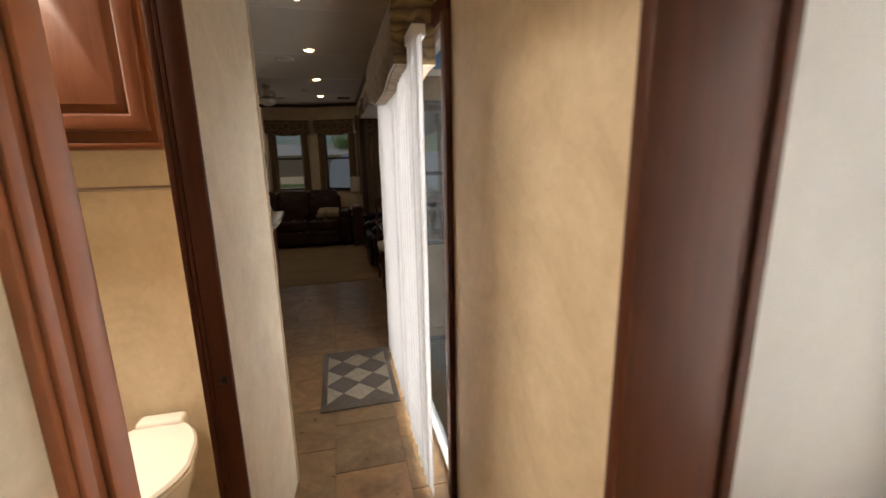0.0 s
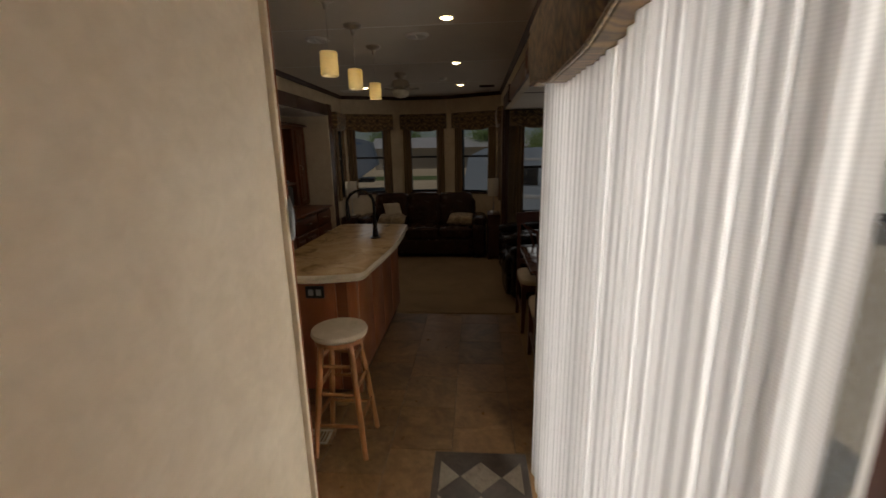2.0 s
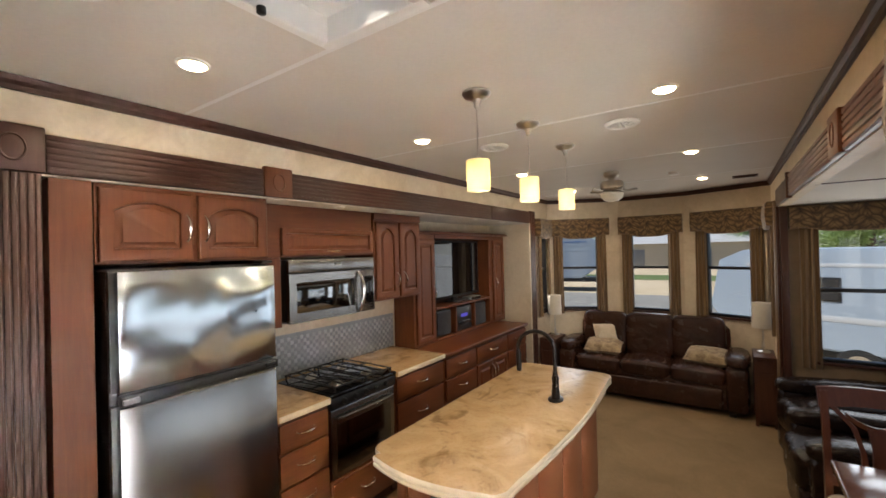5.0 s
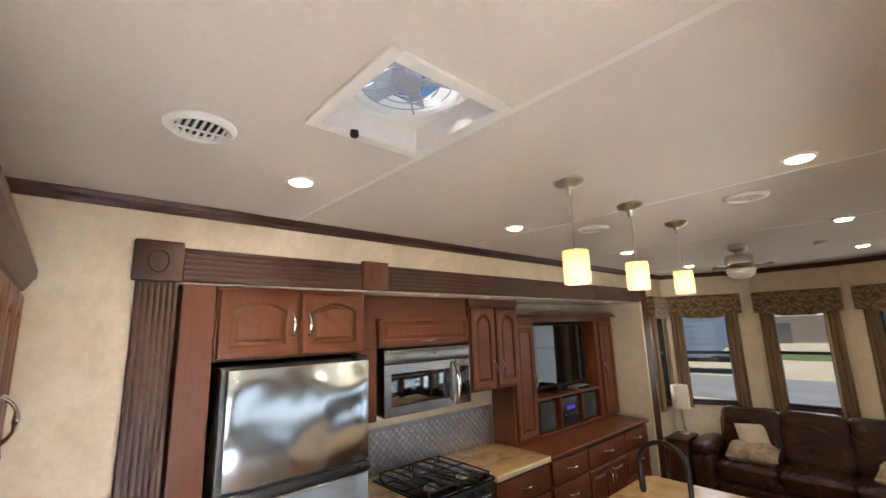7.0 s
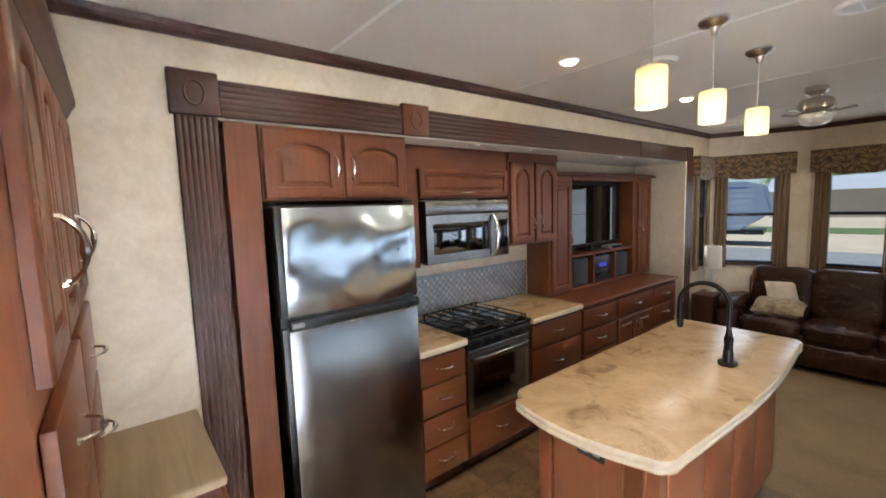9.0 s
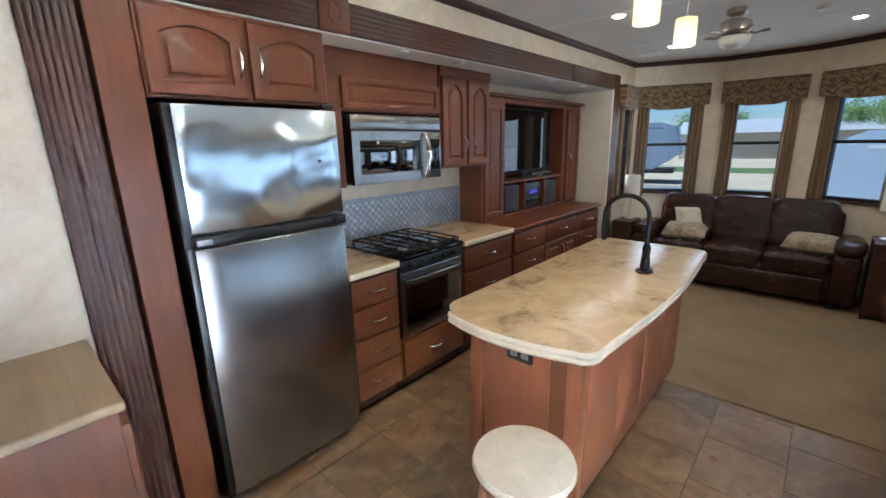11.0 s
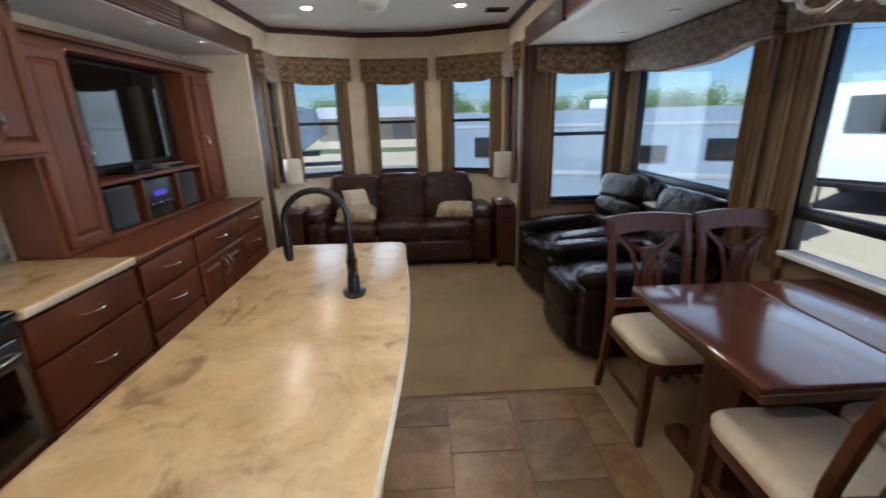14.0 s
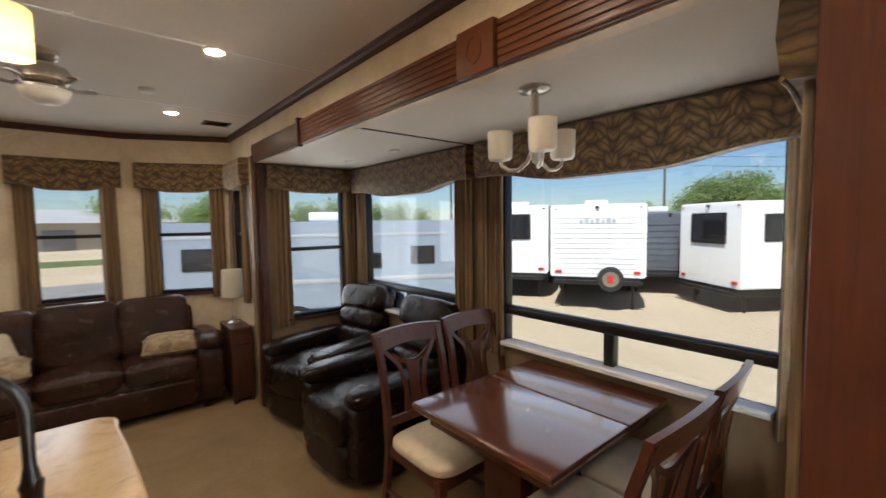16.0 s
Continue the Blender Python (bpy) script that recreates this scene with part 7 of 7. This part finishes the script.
WHITE, GREY = M["trailer_white"], M["trailer_grey"]
trailer(pose(9.85, 9.30, 0, 0, 0, 30), 6.5, 2.44, 0.0, 1.98, "white ribbed travel trailer with a spare wheel", WHITE, 12, False, ((1.5, 0.9, 0.9, 0.6),), None, 0, True, 7)
trailer(pose(9.7, 12.25, 0, 0, 0, 32), 6.5, 2.44, -0.1, 2.05, "white travel trailer with a dark rear window", WHITE, 0, True, ((1.5, 0.9, 0.9, 0.6),))
trailer(pose(12.45, 7.45, 0, 0, 0, -36), 7.5, 2.44, -0.25, 1.98, "white trailer with a large dark side window", WHITE, 0, True, ((0.55, 1.55, 0.95, 0.70), (3.2, 0.9, 0.95, 0.6)), None, 0)
trailer(pose(13.6, 8.9, 0, 0, 0, 30), 6.5, 2.44, -0.1, 1.8, "dark grey travel trailer between the white ones", M["trailer_dark"], 8, False, ((1.0, 0.9, 0.7, 0.5),))
trailer(pose(6.95, 11.41, 0, 0, 0, 153), 7.5, 2.44, -0.30, 1.60, "travel trailer with small windows and grey stripes, shade put into its blue-grey skin", M["trailer_shaded"], 0, False, ((1.1, 0.55, 0.62, 0.40), (2.3, 0.5, 0.55, 0.34), (5.2, 1.1, 0.62, 0.45)), M["trailer_grey"], 0.4, False, 0, True)
trailer(pose(-15.6, 27.5, 0, 0, 0, 10), 9.5, 2.5, -0.1, 2.4, "fifth-wheel trailer across the drive, shade put into its blue-grey skin", M["trailer_shaded"], 7, False, ((1.5, 1.0, 1.0, 0.6), (4.5, 1.2, 1.0, 0.6)), M["trailer_blue"], 1.2, False, 0, True)
trailer(pose(-26, 30, 0, 0, 0, 5), 9.0, 2.5, -0.1, 2.3, "white trailer farther along the drive", WHITE, 7, False, ((1.5, 1.0, 1.0, 0.6), (4.5, 1.2, 1.0, 0.6)), M["trailer_blue"], 1.0, False, 0, True)
trailer(pose(-9, 4, 0, 0, 0, 80), 9.0, 2.5, -0.1, 2.3, "white trailer parked on the kitchen side", WHITE, 7, False, ((1.5, 1.0, 1.0, 0.6),), M["trailer_blue"], 1.0)


def building(m, w, d, h, rise, label, wall, roof, doors=3):
    t = thing("building", m, label, "building", "far buildings")
    part("wall", bbox(-w / 2, w / 2, 0, d, 0, h, 0.0), wall, t)
    bm = bmesh.new()
    rings(bm, [[(-w / 2 - 0.4, -0.5, h), (-w / 2 - 0.4, d / 2, h + rise), (-w / 2 - 0.4, d + 0.5, h)], [(w / 2 + 0.4, -0.5, h), (w / 2 + 0.4, d / 2, h + rise), (w / 2 + 0.4, d + 0.5, h)]])
    part("roof", bm, roof, t)
    for k in range(doors):
        x = -w / 2 + w * (k + 0.5) / doors
        part("door", bbox(x - 1.3, x + 1.3, -0.06, -0.002, 0.02, h * 0.75, 0.03), M["grey"], t)
    return t


building(pose(-3, 62, GZ, 0, 0, 8), 22, 12, 2.9, 1.6, "low grey workshop building with a metal roof", M["siding"], M["roof_metal"])
building(pose(28, 75, GZ, 0, 0, -12), 26, 12, 3.0, 1.8, "long pale shed with a metal roof", M["trailer_grey"], M["roof_metal"], 4)
building(pose(-40, 58, GZ, 0, 0, 14), 20, 12, 3.2, 1.6, "tan shed behind the drive", M["siding"], M["roof_metal"])


def tree(x, y, h, spread, seed, label="leafy green tree beyond the yard"):
    """A tapered trunk with limbs and an uneven crown of many leaf clumps."""
    rnd = random.Random(seed)
    t = thing("tree", pose(x, y, GZ), label, "tree", "yard trees")
    bm = bmesh.new()
    tube(bm, [(0, 0, 0), (0.05, 0, h * 0.25), (-0.05, 0.05, h * 0.5), (0, 0, h * 0.8)], [h * 0.035, h * 0.028, h * 0.018, h * 0.006], 8)
    tips = []
    for k in range(9):
        a, z = rnd.uniform(0, 6.28), h * rnd.uniform(0.28, 0.65)
        L = spread * rnd.uniform(0.5, 0.95)
        tip = (L * math.cos(a), L * math.sin(a), z + h * rnd.uniform(0.1, 0.28))
        tube(bm, [(0, 0, z), (tip[0] * 0.5, tip[1] * 0.5, z + (tip[2] - z) * 0.4), tip], [h * 0.014, h * 0.009, h * 0.004], 6)
        tips.append(Vector(tip))
    part("trunk", bm, M["bark"], t)
    tips.append(Vector((0, 0, h * 0.85)))
    verts, faces = [], []
    for k in range(8000):
        c = rnd.choice(tips)
        r = spread * 0.48
        p = c + Vector((rnd.gauss(0, r * 0.42), rnd.gauss(0, r * 0.42), rnd.gauss(0, r * 0.36)))
        s = h * rnd.uniform(0.012, 0.028)
        u = Vector((rnd.gauss(0, 1), rnd.gauss(0, 1), rnd.gauss(0, 1))).normalized()
        v = u.orthogonal().normalized()
        n = u.cross(v)
        i = len(verts)
        verts += [tuple(p + u * s), tuple(p + v * s * 0.7), tuple(p - u * s), tuple(p - v * s * 0.7), tuple(p + n * s * 0.35)]
        faces += [(i, i + 1, i + 4), (i + 1, i + 2, i + 4), (i + 2, i + 3, i + 4), (i + 3, i, i + 4)]
    me = bpy.data.meshes.new("crown")
    me.from_pydata(verts, [], faces)
    me.materials.append(M["leaf"])
    share("crown", me, t)
    return t


for k, (x, y, h, s) in enumerate(((50, 20, 8.6, 3.2), (52, 15.5, 10.0, 3.6), (38, 34, 5.0, 2.4), (26, 42, 6.2, 3.2), (20, 46, 6.6, 3.4), (15, 50, 6.0, 3.2), (11, 56, 8.0, 3.8), (4, 68, 8.6, 4.2), (14, 72, 8.5, 4.4), (-14, 78, 8.0, 4.2), (-30, 80, 8.5, 4.6), (62, 31, 6.5, 3.4), (60, 12, 8.0, 3.4))):
    tree(x, y, h * 0.72, s, 100 + k)
for x, y in ((30, 38), (46, 22), (16, 58)):
    t = thing("utility_pole", pose(x, y, GZ), "wooden utility pole with a crossarm", "utility pole", "utility poles")
    bm = bmesh.new()
    tube(bm, [(0, 0, 0), (0, 0, 10.0)], [0.15, 0.10], 8)
    part("pole", bm, M["bark"], t)
    part("crossarm", bbox(-1.1, 1.1, -0.06, 0.06, 9.2, 9.34, 0.01), M["bark"], t)
poles = [Vector((16, 58, 8.35)), Vector((30, 38, 8.35)), Vector((46, 22, 8.35)), Vector((64, 5, 8.35))]
for dz in (0.0, -1.0):
    for a, b0 in zip(poles, poles[1:]):
        bm = bmesh.new()
        tube(bm, [a.lerp(b0, k / 10) + Vector((0, 0, dz - 0.5 * math.sin(math.pi * k / 10))) for k in range(11)], 0.02, 5)
        t = thing("power_line", pose(0, 0, 0), "sagging overhead power line", "power line", "power lines")
        part("wire", bm, M["rubber"], t)

# ---- floor tiles, laid last ----
TW, TL = 0.335, 0.372
rnd = random.Random(21)
tb = bbox(-TW / 2 + 0.0014, TW / 2 - 0.0014, -TL / 2 + 0.0014, TL / 2 - 0.0014, -0.004, 0.0, 0.0012, 1)
tile_me = to_mesh("tile", tb, M["tile"], False)
x0 = -0.37
for i in range(-5, 3):
    cx = x0 + (i + 0.5) * TW
    shift = 0.5 * TL * (i % 2)
    for j in range(0, 16):
        cy = 5.15 - shift - (j + 0.5) * TL
        a0, a1 = cx - TW / 2, cx + TW / 2
        if a0 < WL - 0.06 or a1 > WR + 0.06 or cy < -0.6:
            continue
        share("tile", tile_me, floor, pose(cx, cy, 0, 0, 0, 180 * rnd.randint(0, 1)))
for i in range(-5, 3):
    cx = x0 + (i + 0.5) * TW
    if i % 2 == 0:
        share("tile", to_mesh("tile", bbox(cx - TW / 2 + 0.0014, cx + TW / 2 - 0.0014, 5.152, CARPET_Y - 0.001, -0.004, 0.0, 0.0012, 1), M["tile"], False), floor)
    else:
        share("tile", to_mesh("tile", bbox(cx - TW / 2 + 0.0014, cx + TW / 2 - 0.0014, 5.15 - TL / 2 + 0.0014, CARPET_Y - 0.001, -0.004, 0.0, 0.0012, 1), M["tile"], False), floor)
for a0, a1 in ((WL - 0.055, x0 - 4 * TW - 0.0014 - TW * 0), (x0 + 2 * TW + 0.0014, WR + 0.055)):
    if a1 - a0 < 0.33:
        for j in range(14):
            share("tile", to_mesh("tile", bbox(a0, a1, 5.15 - (j + 1) * TL + 0.0014, 5.15 - j * TL - 0.0014, -0.004, 0.0, 0.0012, 1), M["tile"], False), floor)
